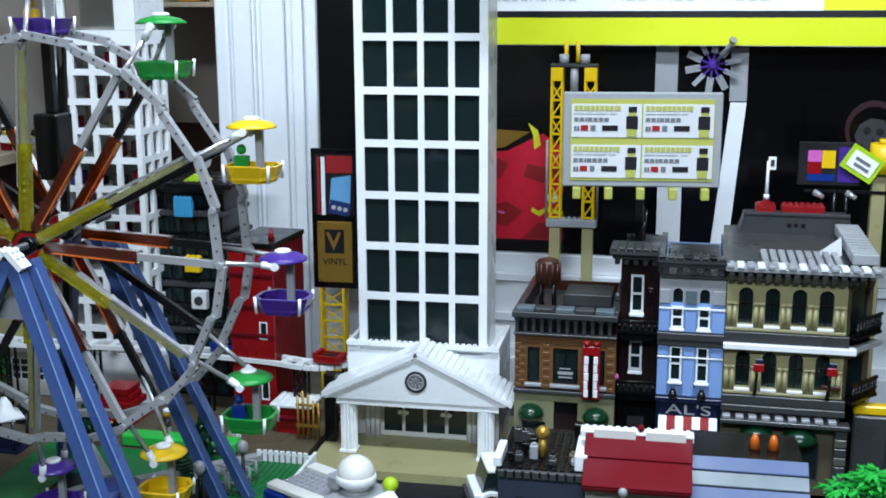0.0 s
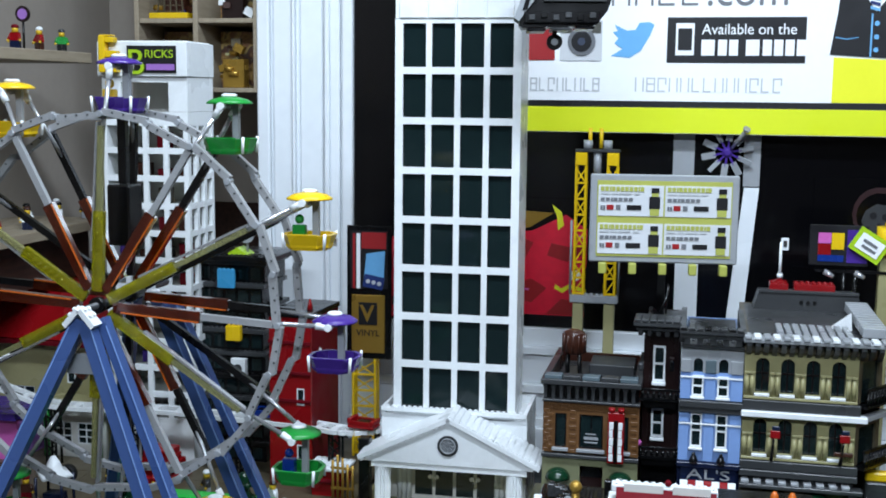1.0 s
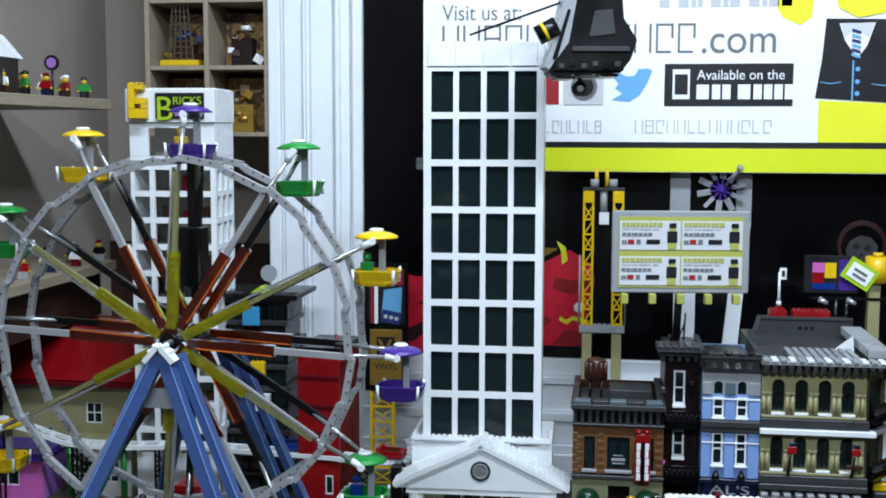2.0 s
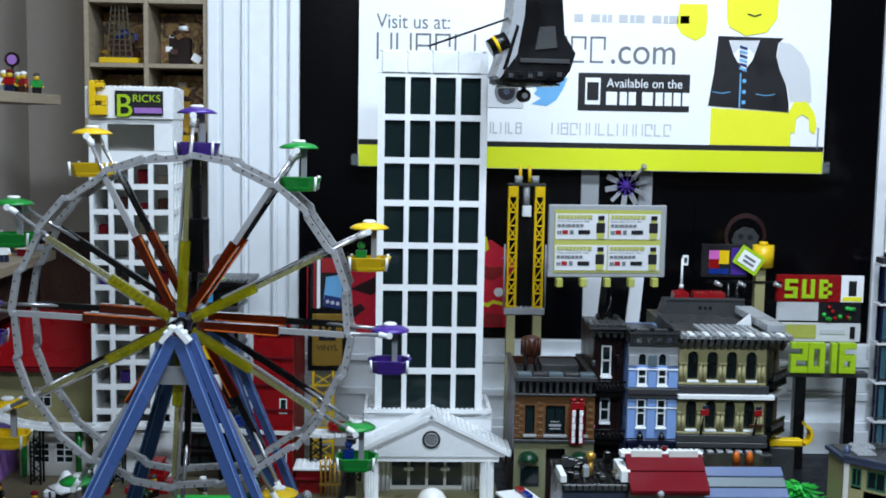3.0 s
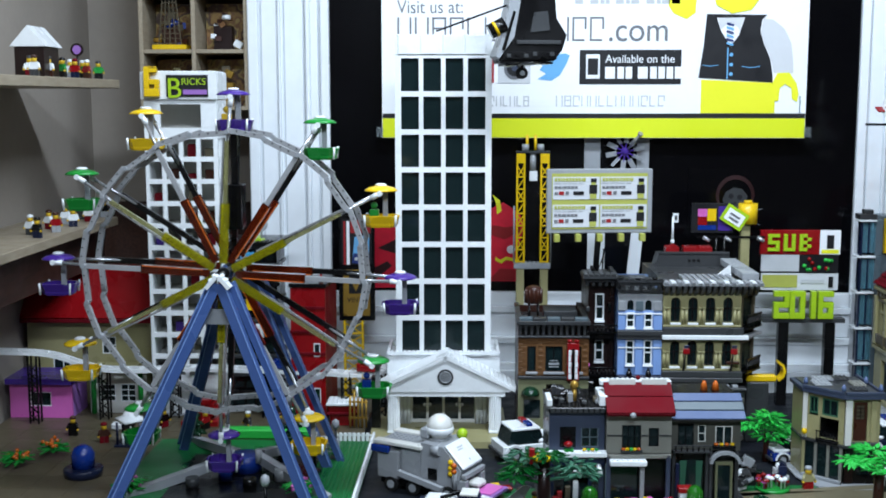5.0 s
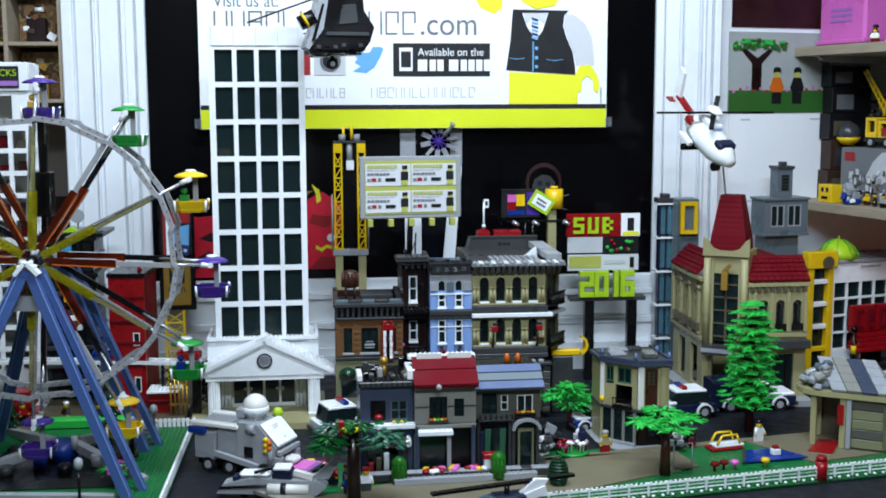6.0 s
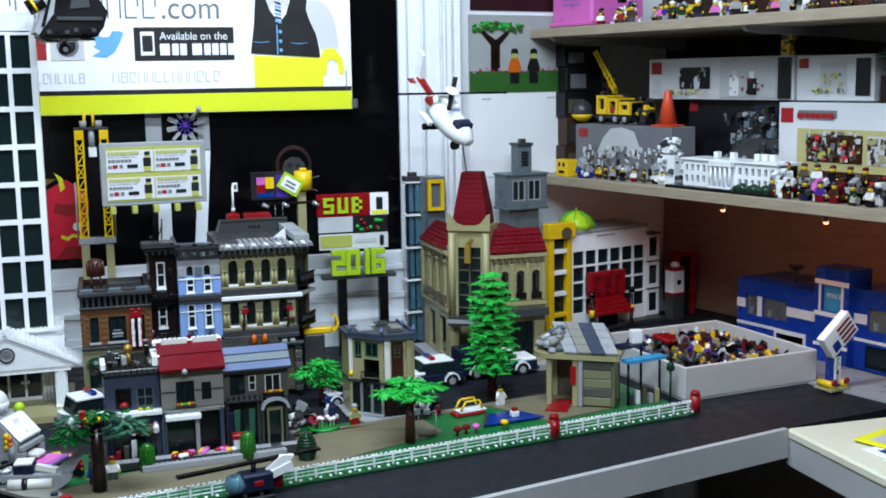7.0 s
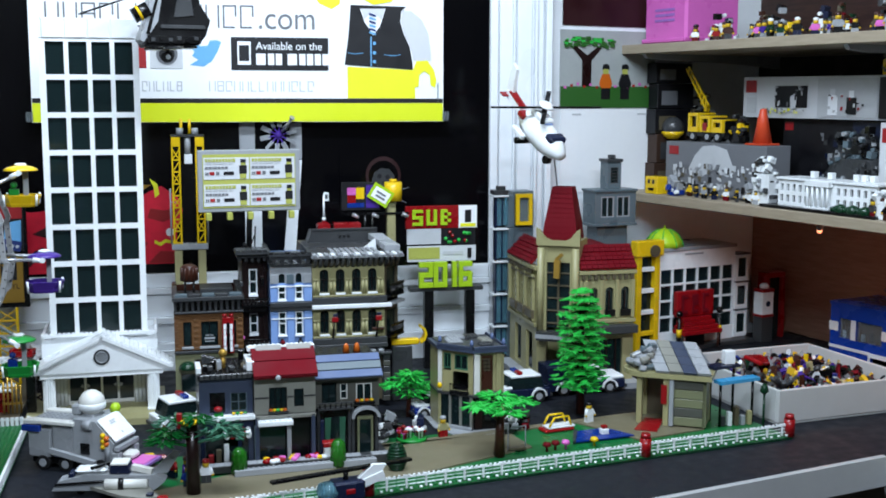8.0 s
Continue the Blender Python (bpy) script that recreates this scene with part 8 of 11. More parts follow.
top = Vector((-0.004, 0, 0.046))
for d, L in ((Vector((0.955, -0.296, 0.0)), 0.098), (Vector((0.30, 0.60, 0.50)).normalized(), 0.046)):
    d = R2 @ d
    part("rotor_blade", Geo().beam(top - d * L, top + d * L, 0.008, 0.0038, R2 @ Vector((0, 0, 1))), BLACK, wh)
part("rotor_cap", Geo().lathe(tuple(top), [(0.015, 0.0032), (0.014, 0.006), (0.006, 0.009)], 14), WHITE, wh)
for s_ in (-1, 1):
    part("side_pod", Geo().soft(-0.030, 0.006, s_ * 0.030 - 0.005, s_ * 0.030 + 0.005, -0.018, -0.008, 0.002), WHITE, wh)
part("nose_mark", Geo().soft(0.010, 0.022, -0.010, 0.010, 0.0255, 0.028, 0.001), SKYBLUE, wh)
part("stand_rod", Geo().rod(R2 @ Vector((0.030, 0.0, -0.030)), R2 @ Vector((0.046, 0.010, -0.1275)), 0.0015, n=6), LGREY, wh)

# black helicopter hung on a thread before the banner
bh = thing("black_helicopter", "black and grey toy helicopter hung on a thread", "toy helicopter", pose(0.142, -0.06, 0.70, 0, 0, 10))
part("body", Geo().prism([(-0.050, -0.020), (-0.046, -0.026), (0.046, -0.022), (0.060, -0.004), (0.068, 0.022), (0.050, 0.050), (0.040, 0.16), (-0.014, 0.16), (-0.022, 0.070), (-0.036, 0.030)], -0.030, 0.030), BLACK, bh)
part("cockpit_panel", Geo().prism([(-0.056, -0.014), (-0.050, -0.018), (-0.024, 0.018), (-0.014, 0.075), (-0.010, 0.15), (-0.026, 0.15), (-0.032, 0.075), (-0.044, 0.020)], -0.034, 0.026), LGREY, bh, "pale grey slanting cockpit panel")
part("panel_seam", Geo().prism([(-0.046, -0.004), (-0.040, -0.004), (-0.022, 0.060), (-0.026, 0.062)], -0.0356, -0.0342), BLACK, bh)
part("window_plate", Geo().prism([(0.004, 0.026), (0.038, 0.030), (0.034, 0.062), (0.010, 0.060)], -0.0330, -0.0304), GREY, bh)
for k in range(3):
    part("belly_rib", Geo().soft(-0.040 + k * 0.030, -0.016 + k * 0.030, -0.032, 0.032, -0.0300 + 0.0015 * k, -0.0262 + 0.0015 * k, 0.0010), (BLACK, GREY, BLACK)[k], bh)
part("side_skirt", Geo().soft(-0.044, 0.050, -0.036, -0.0306, -0.020, -0.006, 0.0015), BLACK, bh)
for k in range(6):
    part("rivet_block", Geo().soft(-0.038 + k * 0.015, -0.030 + k * 0.015, -0.039, -0.0362, -0.017 + 0.003 * (k % 2), -0.010 + 0.003 * (k % 2), 0.0008), (GREY, BLACK, GREY)[k % 3], bh)
part("belly_bar", Geo().soft(-0.020, 0.058, -0.035, -0.0306, 0.006, 0.013, 0.001), GREY, bh)
part("wheel_strut", Geo().beam((-0.004, 0, -0.026), (-0.004, 0, -0.040), 0.006, 0.006), GREY, bh)
tyre = part("wheel", Geo().rod((-0.004, -0.007, -0.042), (-0.004, 0.007, -0.042), 0.0100, n=14), RUBBER, bh)
part("wheel_cap", Geo().rod((-0.004, -0.0085, -0.042), (-0.004, -0.0072, -0.042), 0.0045, n=10), LGREY, tyre)
part("side_engine", Geo().rod((-0.066, -0.030, 0.026), (-0.040, -0.032, 0.040), 0.013, n=12), BLACK, bh)
part("engine_band", Geo().rod((-0.058, -0.0306, 0.0303), (-0.054, -0.0309, 0.0325), 0.0138, n=12), YELLOW, bh)
part("rotor_blade", Geo().beam((-0.155, -0.02, 0.028), (-0.03, 0.0, 0.074), 0.009, 0.003), BLACK, bh)
part("thread", Geo().rod((0.02, 0, 0.16), (0.30, 0.08, 0.9605), 0.0006, n=5), BLACK, bh)

# ---- park side in front of the terrace ----
A0, AD = Vector((0.411, -0.577)), Vector((0.985, 0.172))  # fence line
AN = Vector((-0.172, 0.985))


def fl(u, v):
    """A point u along the fence and v behind it."""
    p = A0 + AD * u + AN * v
    return (p.x, p.y)


park = thing("park_plate", "green park baseplates with tan paths", "baseplate")
part("lawn", Geo().slab([fl(-0.31, -0.006), fl(0.775, -0.006), fl(0.775, 0.230), fl(0.35, 0.230), fl(-0.31, 0.30)], 0.0, 0.0035), LAWN, park)
part("front_lip", Geo().slab([fl(-0.31, -0.010), fl(0.775, -0.010), fl(0.775, -0.0062), fl(-0.31, -0.0062)], 0.0, 0.0032), DGREEN, park)
studs = Geo()
for i in range(120):
    for j in range(5):
        x, y = fl(-0.30 + i * 0.0089, 0.004 + j * 0.0085)
        studs.rod((x, y, 0.0030), (x, y, 0.0052), 0.0024, n=6)
part("lawn_studs", studs, LAWN, park)
for name, pts in (("tan_path", [fl(-0.30, 0.055), fl(0.10, 0.052), fl(0.33, 0.110), fl(0.33, 0.20), fl(0.06, 0.22), fl(-0.30, 0.13)]), ("tan_path", [fl(0.52, 0.075), fl(0.66, 0.085), fl(0.66, 0.21), fl(0.47, 0.21)]), ("tan_path", [fl(0.10, 0.202), fl(0.70, 0.212), fl(0.70, 0.226), fl(0.10, 0.222)])):
    part(name, Geo().slab(pts, 0.0036, 0.0062), PATHTAN, park)

fn = thing("white_fence", "low white toy fence with red posts", "fence", pose(A0.x, A0.y, 0, 0, 0, math.degrees(math.atan2(AD.y, AD.x))))
for k in range(34):
    u = -0.305 + k * 0.0318
    pan = Geo().soft(u + 0.0006, u + 0.0312, -0.002, 0.002, 0.0110, 0.0122, 0.0004).soft(u + 0.0006, u + 0.0312, -0.0012, 0.0012, 0.0166, 0.0178, 0.0004).soft(u + 0.0006, u + 0.0312, -0.0018, 0.0018, 0.0215, 0.0244, 0.0006)
    for q in (0.0145,):
        pan.soft(u + q, u + q + 0.0030, -0.0022, 0.0022, 0.0056, 0.0262, 0.0005)
    for q in (0.0045, 0.0125, 0.0205, 0.0285):
        pan.rod((u + q, 0, 0.0248), (u + q, 0, 0.0268), 0.0020, n=6)
    pan.rod((u + 0.006, -0.0045, 0.0053), (u + 0.006, -0.0045, 0.0080), 0.0026, n=6).rod((u + 0.022, -0.0045, 0.0053), (u + 0.022, -0.0045, 0.0080), 0.0026, n=6)
    part("fence_panel", pan, WHITE, fn)
for u in (-0.300, 0.0, 0.482, 0.776):
    rp = part("red_post", Geo().rod((u, 0, 0.0036), (u, 0, 0.034), 0.0095, n=14), RED, fn)
    part("post_cap", Geo().rod((u, 0, 0.0342), (u, 0, 0.042), 0.0085, 0.0075, n=14), RED, rp)


def leafy(g, x, y, z, r, seed, flat=0.35, n=26):
    """A plate of small pointed leaf tiles round a point."""
    rnd = random.Random(seed)
    for k in range(int(n * 1.7)):
        a, d = rnd.uniform(0, 6.283), r * math.sqrt(rnd.random())
        m = Matrix.Translation((x + d * math.cos(a), y + d * math.sin(a), z + rnd.uniform(-1, 1) * r * flat * 0.35)) @ Matrix.Rotation(a, 4, "Z") @ Matrix.Rotation(rnd.uniform(-0.25, 0.45), 4, "Y")
        s = rnd.uniform(0.0042, 0.0085)
        p = [(-s, 0, 0), (-s * 0.2, -s * 0.46, 0), (s * 1.4, 0, 0), (-s * 0.2, s * 0.46, 0)]
        h = 0.0016
        g.add([m @ Vector((q[0], q[1], e)) for e in (0, h) for q in p], [(3, 2, 1, 0), (4, 5, 6, 7), (0, 1, 5, 4), (1, 2, 6, 5), (2, 3, 7, 6), (3, 0, 4, 7)])


# tall layered conifer
tr = thing("conifer_tree", "tall bright green layered toy conifer", "tree", pose(0.866, -0.234, 0.0062))
trunk = Geo().rod((0, 0, 0), (0, 0, 0.205), 0.0085, 0.005, n=10)
for k in range(9):
    t = k * 2.4
    trunk.rod((0, 0, 0.07 + k * 0.015), (0.03 * math.cos(t), 0.03 * math.sin(t), 0.076 + k * 0.015), 0.003, 0.0015, n=6)
part("trunk", trunk, BROWN, tr)
for k in range(13):
    u = k / 12
    r = (0.036 + 0.008 * (k % 2) - 0.022 * max(0.0, u - 0.72) / 0.28 + 0.006 * (1 - u))
    g = Geo()
    for i in range(9):
        t = i * 0.698 + k * 1.1
        reach = r * (0.78 + 0.3 * ((i * 7 + k * 3) % 5) / 4)
        z0 = 0.056 + k * 0.0147
        for f in (0.35, 0.65, 0.95):
            leafy(g, reach * f * math.cos(t), reach * f * math.sin(t), z0 - f * 0.004, 0.006, 40 + k * 31 + i * 3 + int(f * 9), 0.3, 3)
    part("branch_layer", g, LEAFGREEN, tr)
# flat-topped tree
tr = thing("flat_tree", "toy tree with a flat bright green crown", "tree", pose(0.651, -0.443, 0.0036))
part("trunk", Geo().rod((0, 0, 0), (0.001, 0, 0.072), 0.0095, 0.0065, n=10).rod((0, 0, 0.06), (0.03, 0.01, 0.086), 0.004, 0.002, n=6).rod((0, 0, 0.06), (-0.03, 0.0, 0.086), 0.004, 0.002, n=6), BROWN, tr)
for k, (dx, dy, dz, r) in enumerate(((0, 0, 0.088, 0.040), (0.034, 0.006, 0.088, 0.030), (-0.036, 0, 0.086, 0.030), (0.0, 0.03, 0.094, 0.030), (0.004, -0.026, 0.080, 0.028))):
    g = Geo()
    leafy(g, dx, dy, dz, r, 60 + k, 0.18, 34)
    part("crown_plate", g, LEAFGREEN, tr)
# dark-trunked tree at the corner
tr = thing("corner_tree", "toy tree with dark trunk and sparse green leaves", "tree", pose(0.159, -0.520, 0.0036))
part("trunk", Geo().rod((0, 0, 0), (-0.001, 0, 0.112), 0.0105, 0.0090, n=10), MAROON, tr)
for k, (dx, dy, dz, r, m) in enumerate(((-0.036, 0, 0.096, 0.026, BUSHGREEN), (-0.026, 0.012, 0.110, 0.030, SANDGREEN), (0.038, 0.004, 0.098, 0.032, SANDGREEN), (0.052, -0.004, 0.090, 0.024, SANDGREEN), (0.0, 0.026, 0.104, 0.028, SANDGREEN), (-0.042, -0.008, 0.086, 0.020, BUSHGREEN), (0.004, -0.008, 0.118, 0.024, BUSHGREEN))):
    g = Geo()
    leafy(g, dx, dy, dz, r, 80 + k, 0.5, 30)
    g.rod((0, 0, dz - 0.012), (dx, dy, dz), 0.003, 0.0015, n=6)
    part("leafy_branch", g, m, tr)
part("yellow_top", Geo().rod((-0.004, -0.012, 0.1125), (-0.004, -0.012, 0.118), 0.013, n=14), YELLOW, tr)
part("red_top", Geo().soft(-0.022, -0.014, -0.014, -0.006, 0.106, 0.128, 0.001), RED, tr)
# leafy low tree by the road
tr = thing("low_tree", "low bright green leafy toy tree", "tree", pose(0.556, -0.165, 0.0))
part("trunk", Geo().rod((0, 0, 0), (0, 0, 0.05), 0.006, 0.004), BROWN, tr)
for k, (dx, dy, dz, r) in enumerate(((0, 0, 0.070, 0.032), (-0.03, 0, 0.062, 0.026), (0.032, 0, 0.058, 0.028), (0.006, 0, 0.046, 0.032), (0.0, 0.0, 0.080, 0.020))):
    g = Geo()
    leafy(g, dx, dy, dz, r, 100 + k, 0.6, 34)
    part("leafy_branch", g, LEAFGREEN, tr)


def bush(x, y, r, h, mat, label, n=9, z=0.0062):
    b = thing("round_bush", label, "bush", pose(x, y, z))
    for k in range(n):
        u = (k + 0.5) / n
        rr = r * (0.55 + 0.45 * math.sin(math.pi * min(1, u * 0.85 + 0.12)))
        part("ring", Geo().lathe((0, 0, k * h / n), [(rr * 0.86, 0), (rr, h / n * 0.3), (rr, h / n * 0.75), (rr * 0.9, h / n * 0.97)], 14), mat, b)
    part("tip", Geo().lathe((0, 0, h), [(r * 0.35, 0), (r * 0.2, 0.003)], 10), mat, b)


bush(0.473, -0.478, 0.0165, 0.040, DGREEN, "dark green ribbed round bush")


def tall_bush(x, y, h, label):
    """An upright rounded bush of clear plastic with ribbed sides."""
    b = thing("upright_bush", label, "bush", pose(x, y, 0.0064, 0, 0, 8))
    prof = [(0.0105, 0), (0.0125, h * 0.10), (0.0115, h * 0.30), (0.0130, h * 0.45), (0.0112, h * 0.62), (0.0118, h * 0.76), (0.0090, h * 0.92), (0.0040, h)]
    part("foliage", Geo().lathe((0, 0, 0), prof, 10), CLEARGREEN, b)
    for q in range(10):
        t = q * math.pi / 5
        part("leaf_rib", Geo().rod((0.0112 * math.cos(t), 0.0112 * math.sin(t), h * 0.06), (0.0098 * math.cos(t), 0.0098 * math.sin(t), h * 0.84), 0.0026, 0.0016, n=6), CLEARGREEN, b)


tall_bush(0.230, -0.448, 0.042, "clear green upright bush at the planter end")
tall_bush(0.385, -0.443, 0.044, "clear green upright bush beside the planter")

# planter with flowers
pl = thing("flower_planter", "grey planter edge filled with red and pink flowers", "planter", pose(0.222, -0.463, 0.0062, 0, 0, 4))
part("kerb", Geo().soft(0, 0.225, 0, 0.010, 0, 0.010, 0.0006).studs(0.002, 0.223, 0.001, 0.009, 0.010, 6).box(0, 0.010, 0.0102, 0.05, 0, 0.010), LGREY, pl)
random.seed(31)
for k in range(26):
    x, y = 0.05 + random.random() * 0.13, 0.020 + random.random() * 0.02
    part("flower", Geo().lathe((x, y, 0.0), [(0.002, 0), (0.002, 0.010), (0.0062, 0.012), (0.005, 0.016), (0.002, 0.017)], 8), (RED, PINK, WHITE, PINK, RED, YELLOW)[k % 6], pl)
fb = thing("flower_bed", "round bed of red and white flowers", "flower bed", pose(0.528, -0.325, 0.0062))
part("bed", Geo().lathe((0, 0, 0), [(0.028, 0), (0.026, 0.004)], 10), GREEN, fb)
for k in range(20):
    a, d = random.uniform(0, 6.28), 0.024 * math.sqrt(random.random())
    part("flower", Geo().lathe((d * math.cos(a), d * math.sin(a), 0.004), [(0.0015, 0), (0.0015, 0.006 + (k % 4) * 0.002), (0.0055, 0.0085 + (k % 4) * 0.002), (0.002, 0.012 + (k % 4) * 0.002)], 8), (RED, PINK, RED, WHITE)[k % 4], fb)

# ---- three small terraced houses in the middle row ----
MM = pose(0.172, -0.408, 0, 0, 0, 1.5)
ROW = "small houses in the middle row"
b = thing("blue_front_house", "small dark blue toy house with black roof rail", "toy building", MM, ROW)
part("front_wall", Geo().wall(0, 0.083, 0.008, 0.150, 0, 0.006, [(0.016, 0.040, 0.078, 0.124), (0.048, 0.074, 0.080, 0.122), (0.008, 0.075, 0.012, 0.056)]), DUSK, b)
window(b, 0.048, 0.074, 0.080, 0.122, 0.001, SANDBLUE, cross=(2, 2))
# black sheet fills the opening, standing for the dark inside
part("dark_bay", Geo().box(0.016, 0.040, 0.004, 0.0055, 0.078, 0.124), BLACK, b)
part("shop_glass", Geo().box(0.008, 0.075, 0.004, 0.005, 0.012, 0.056), GLASS, b)
part("ledge", Geo().soft(-0.002, 0.085, -0.016, -0.0003, 0.068, 0.074, 0.0008).studs(0.0, 0.083, -0.016, -0.008, 0.074, 6), WHITE, b)
part("sign_board", Geo().soft(0.002, 0.083, -0.008, -0.0003, 0.056, 0.0675, 0.0008), DBLUE, b)
aw1, aw2 = Geo(), Geo()
for k in range(5):
    (aw1 if k % 2 else aw2).rod((0.040 + k * 0.0085, -0.020, 0.050), (0.040 + k * 0.0085, -0.002, 0.056), 0.0046, n=8)
aw = part("awning", aw1, RED, b, "red and white rolled awning")
part("white_rolls", aw2, WHITE, aw)
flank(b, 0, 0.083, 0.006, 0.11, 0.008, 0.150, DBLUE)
rr = part("roof", Geo().soft(-0.002, 0.085, -0.006, 0.11, 0.1502, 0.158, 0.001).studs(0.0, 0.083, -0.004, 0.10, 0.158, 6), BLACK, b)
for k in range(10):
    part("roof_block", Geo().soft(0.001 + k * 0.0083, 0.0072 + k * 0.0083, -0.0085, -0.0062, 0.1505, 0.1575, 0.0005), GREY, rr)
part("roof_trim", Geo().soft(-0.004, 0.004, -0.006, 0.040, 0.1600, 0.170, 0.0008), WHITE, rr)
part("roof_trim", Geo().soft(0.074, 0.086, -0.004, 0.050, 0.1600, 0.176, 0.0008), WHITE, rr)
part("parasol", Geo().rod((0.04, 0.03, 0.1598), (0.04, 0.03, 0.178), 0.004).ball((0.04, 0.03, 0.184), 0.007, 8), GOLD, rr)
part("figure_stand", Geo().soft(0.022, 0.036, -0.013, -0.003, 0.0742, 0.080, 0.0006), GREEN, b)
part("red_pot", Geo().ball((0.028, -0.009, 0.090), 0.0068, 10), RED, b)
for k in range(4):
    part("flower", Geo().ball((0.052 + k * 0.006, -0.010, 0.079), 0.0032, 8), (YELLOW, GREEN, YELLOW, GREEN)[k], b)

b = thing("red_roof_shop", "small pale toy shop with a smooth dark red roof", "toy building", MM @ pose(0.0850, -0.010, 0) @ Matrix.Diagonal((0.945, 1, 1, 1)), ROW)
part("front_wall", Geo().wall(0, 0.102, 0.072, 0.154, 0, 0.006, [(0.024, 0.054, 0.080, 0.132), (0.066, 0.082, 0.086, 0.126)]), STONE, b)
window(b, 0.024, 0.054, 0.080, 0.132, 0.001, BLACK, cross=(3, 1))
window(b, 0.066, 0.082, 0.086, 0.126, 0.001, BLACK, cross=(1, 2))
part("string_course", Geo().box(0, 0.0235, -0.0012, -0.0002, 0.108, 0.111).box(0.0545, 0.0655, -0.0012, -0.0002, 0.108, 0.111).box(0.0825, 0.102, -0.0012, -0.0002, 0.108, 0.111), GREY, b)
part("shop_wall", Geo().wall(0, 0.102, 0.008, 0.0715, 0.010, 0.016, [(0.008, 0.052, 0.014, 0.056), (0.060, 0.090, 0.010, 0.062)]), BLACK, b)
for x0 in (0.0, 0.053, 0.094):
    part("shop_column", Geo().soft(x0, x0 + 0.007, -0.004, 0.0035, 0.0082, 0.071, 0.0008), (DUSK, LGREY, DUSK)[round(x0 * 20) % 3], b)
part("shop_beam", Geo().soft(0.0, 0.102, -0.004, 0.009, 0.0664, 0.0712, 0.0008), STONE, b)
part("shop_glass", Geo().box(0.008, 0.052, 0.013, 0.014, 0.014, 0.056), GLASS, b)
part("doorway", Geo().box(0.060, 0.090, 0.013, 0.0145, 0.010, 0.062), BLACK, b)
part("canopy", Geo().soft(0.004, 0.062, -0.016, 0.0035, 0.060, 0.066, 0.0008).studs(0.004, 0.062, -0.016, -0.008, 0.066, 6), WHITE, b)
part("flower_box", Geo().soft(0.022, 0.056, -0.006, -0.0003, 0.074, 0.079, 0.0006), GREY, b)
for k in range(5):
    part("flower", Geo().ball((0.026 + k * 0.006, -0.004, 0.082), 0.0035, 8), (ORANGE, YELLOW, LEAFGREEN, YELLOW, ORANGE)[k], b)
m = Matrix.Translation((0, -0.014, 0.150)) @ Matrix.Rotation(radians(36), 4, "X")
rf = part("roof", Geo().box(-0.002, 0.104, 0, 0.064, 0, 0.005, m), DRED, b, "smooth dark red sloping roof")
for k in range(2):
    part("roof_panel", Geo().soft(-0.0025, 0.1045, 0.001 + k * 0.032, 0.0315 + k * 0.032, 0.0052, 0.0072, 0.0006, m), DRED, rf)
part("ridge_trim", Geo().soft(-0.008, 0.106, 0.030, 0.045, 0.186, 0.193, 0.0008).studs(-0.006, 0.104, 0.031, 0.044, 0.193, 6), WHITE, b)
part("ridge_lattice", Geo().box(0.006, 0.048, 0.026, 0.0295, 0.188, 0.196).box(0.058, 0.098, 0.026, 0.0295, 0.188, 0.196), OFFWHITE, b)
part("ridge_knob", Geo().ball((0.053, 0.034, 0.1970), 0.0038, 8), DRED, b)
part("roof_finial", Geo().ball((0.038, -0.016, 0.152), 0.005, 8), LGREY, b)
flank(b, 0, 0.102, 0.0102, 0.11, 0.008, 0.152, STONE)
part("flat_roof", Geo().soft(0.001, 0.101, 0.046, 0.11, 0.1522, 0.160, 0.0008), BLACK, b)
part("ridge_wall", Geo().box(0.002, 0.100, 0.0400, 0.0455, 0.1522, 0.1858), STONE, b)

b = thing("slate_roof_house", "small grey toy house with a pale blue roof", "toy building", MM @ pose(0.1835, 0.004, 0), ROW)
part("front_wall", Geo().wall(0, 0.104, 0.072, 0.142, 0, 0.006, [(0.010, 0.034, 0.080, 0.130), (0.040, 0.052, 0.090, 0.126), (0.066, 0.092, 0.084, 0.124)]), WARMGREY, b)
window(b, 0.010, 0.034, 0.080, 0.130, 0.001, BLACK, cross=(2, 1))
window(b, 0.040, 0.052, 0.090, 0.126, 0.001, OFFWHITE, cross=(1, 2))
window(b, 0.066, 0.092, 0.084, 0.124, 0.0, OFFWHITE, cross=(2, 1))
part("shop_wall", Geo().wall(0, 0.104, 0.008, 0.0715, 0.006, 0.012, [(0.014, 0.050, 0.010, 0.060), (0.068, 0.094, 0.010, 0.058)]), BLACK, b)
for x0 in (0.002, 0.052, 0.058, 0.097):
    part("shop_column", Geo().soft(x0, x0 + 0.005, -0.003, 0.0055, 0.0082, 0.071, 0.0006), GREY, b)
part("green_glass", Geo().box(0.014, 0.050, 0.0085, 0.0095, 0.010, 0.060), GLASS, b)
for x0 in (0.016, 0.040):
    part("green_curtain", Geo().prism([(x0, 0.014), (x0 + 0.007, 0.014), (x0 + 0.010, 0.058), (x0, 0.058)], 0.0070, 0.0082), SANDGREEN, b)
part("door", Geo().box(0.068, 0.0715, 0.0, 0.006, 0.010, 0.058).box(0.0905, 0.094, 0.0, 0.006, 0.010, 0.058).box(0.0715, 0.0905, 0.0, 0.006, 0.0545, 0.058), OLIVE, b)
part("door_glass", Geo().box(0.0715, 0.0905, 0.003, 0.004, 0.010, 0.0545), GLASS, b)
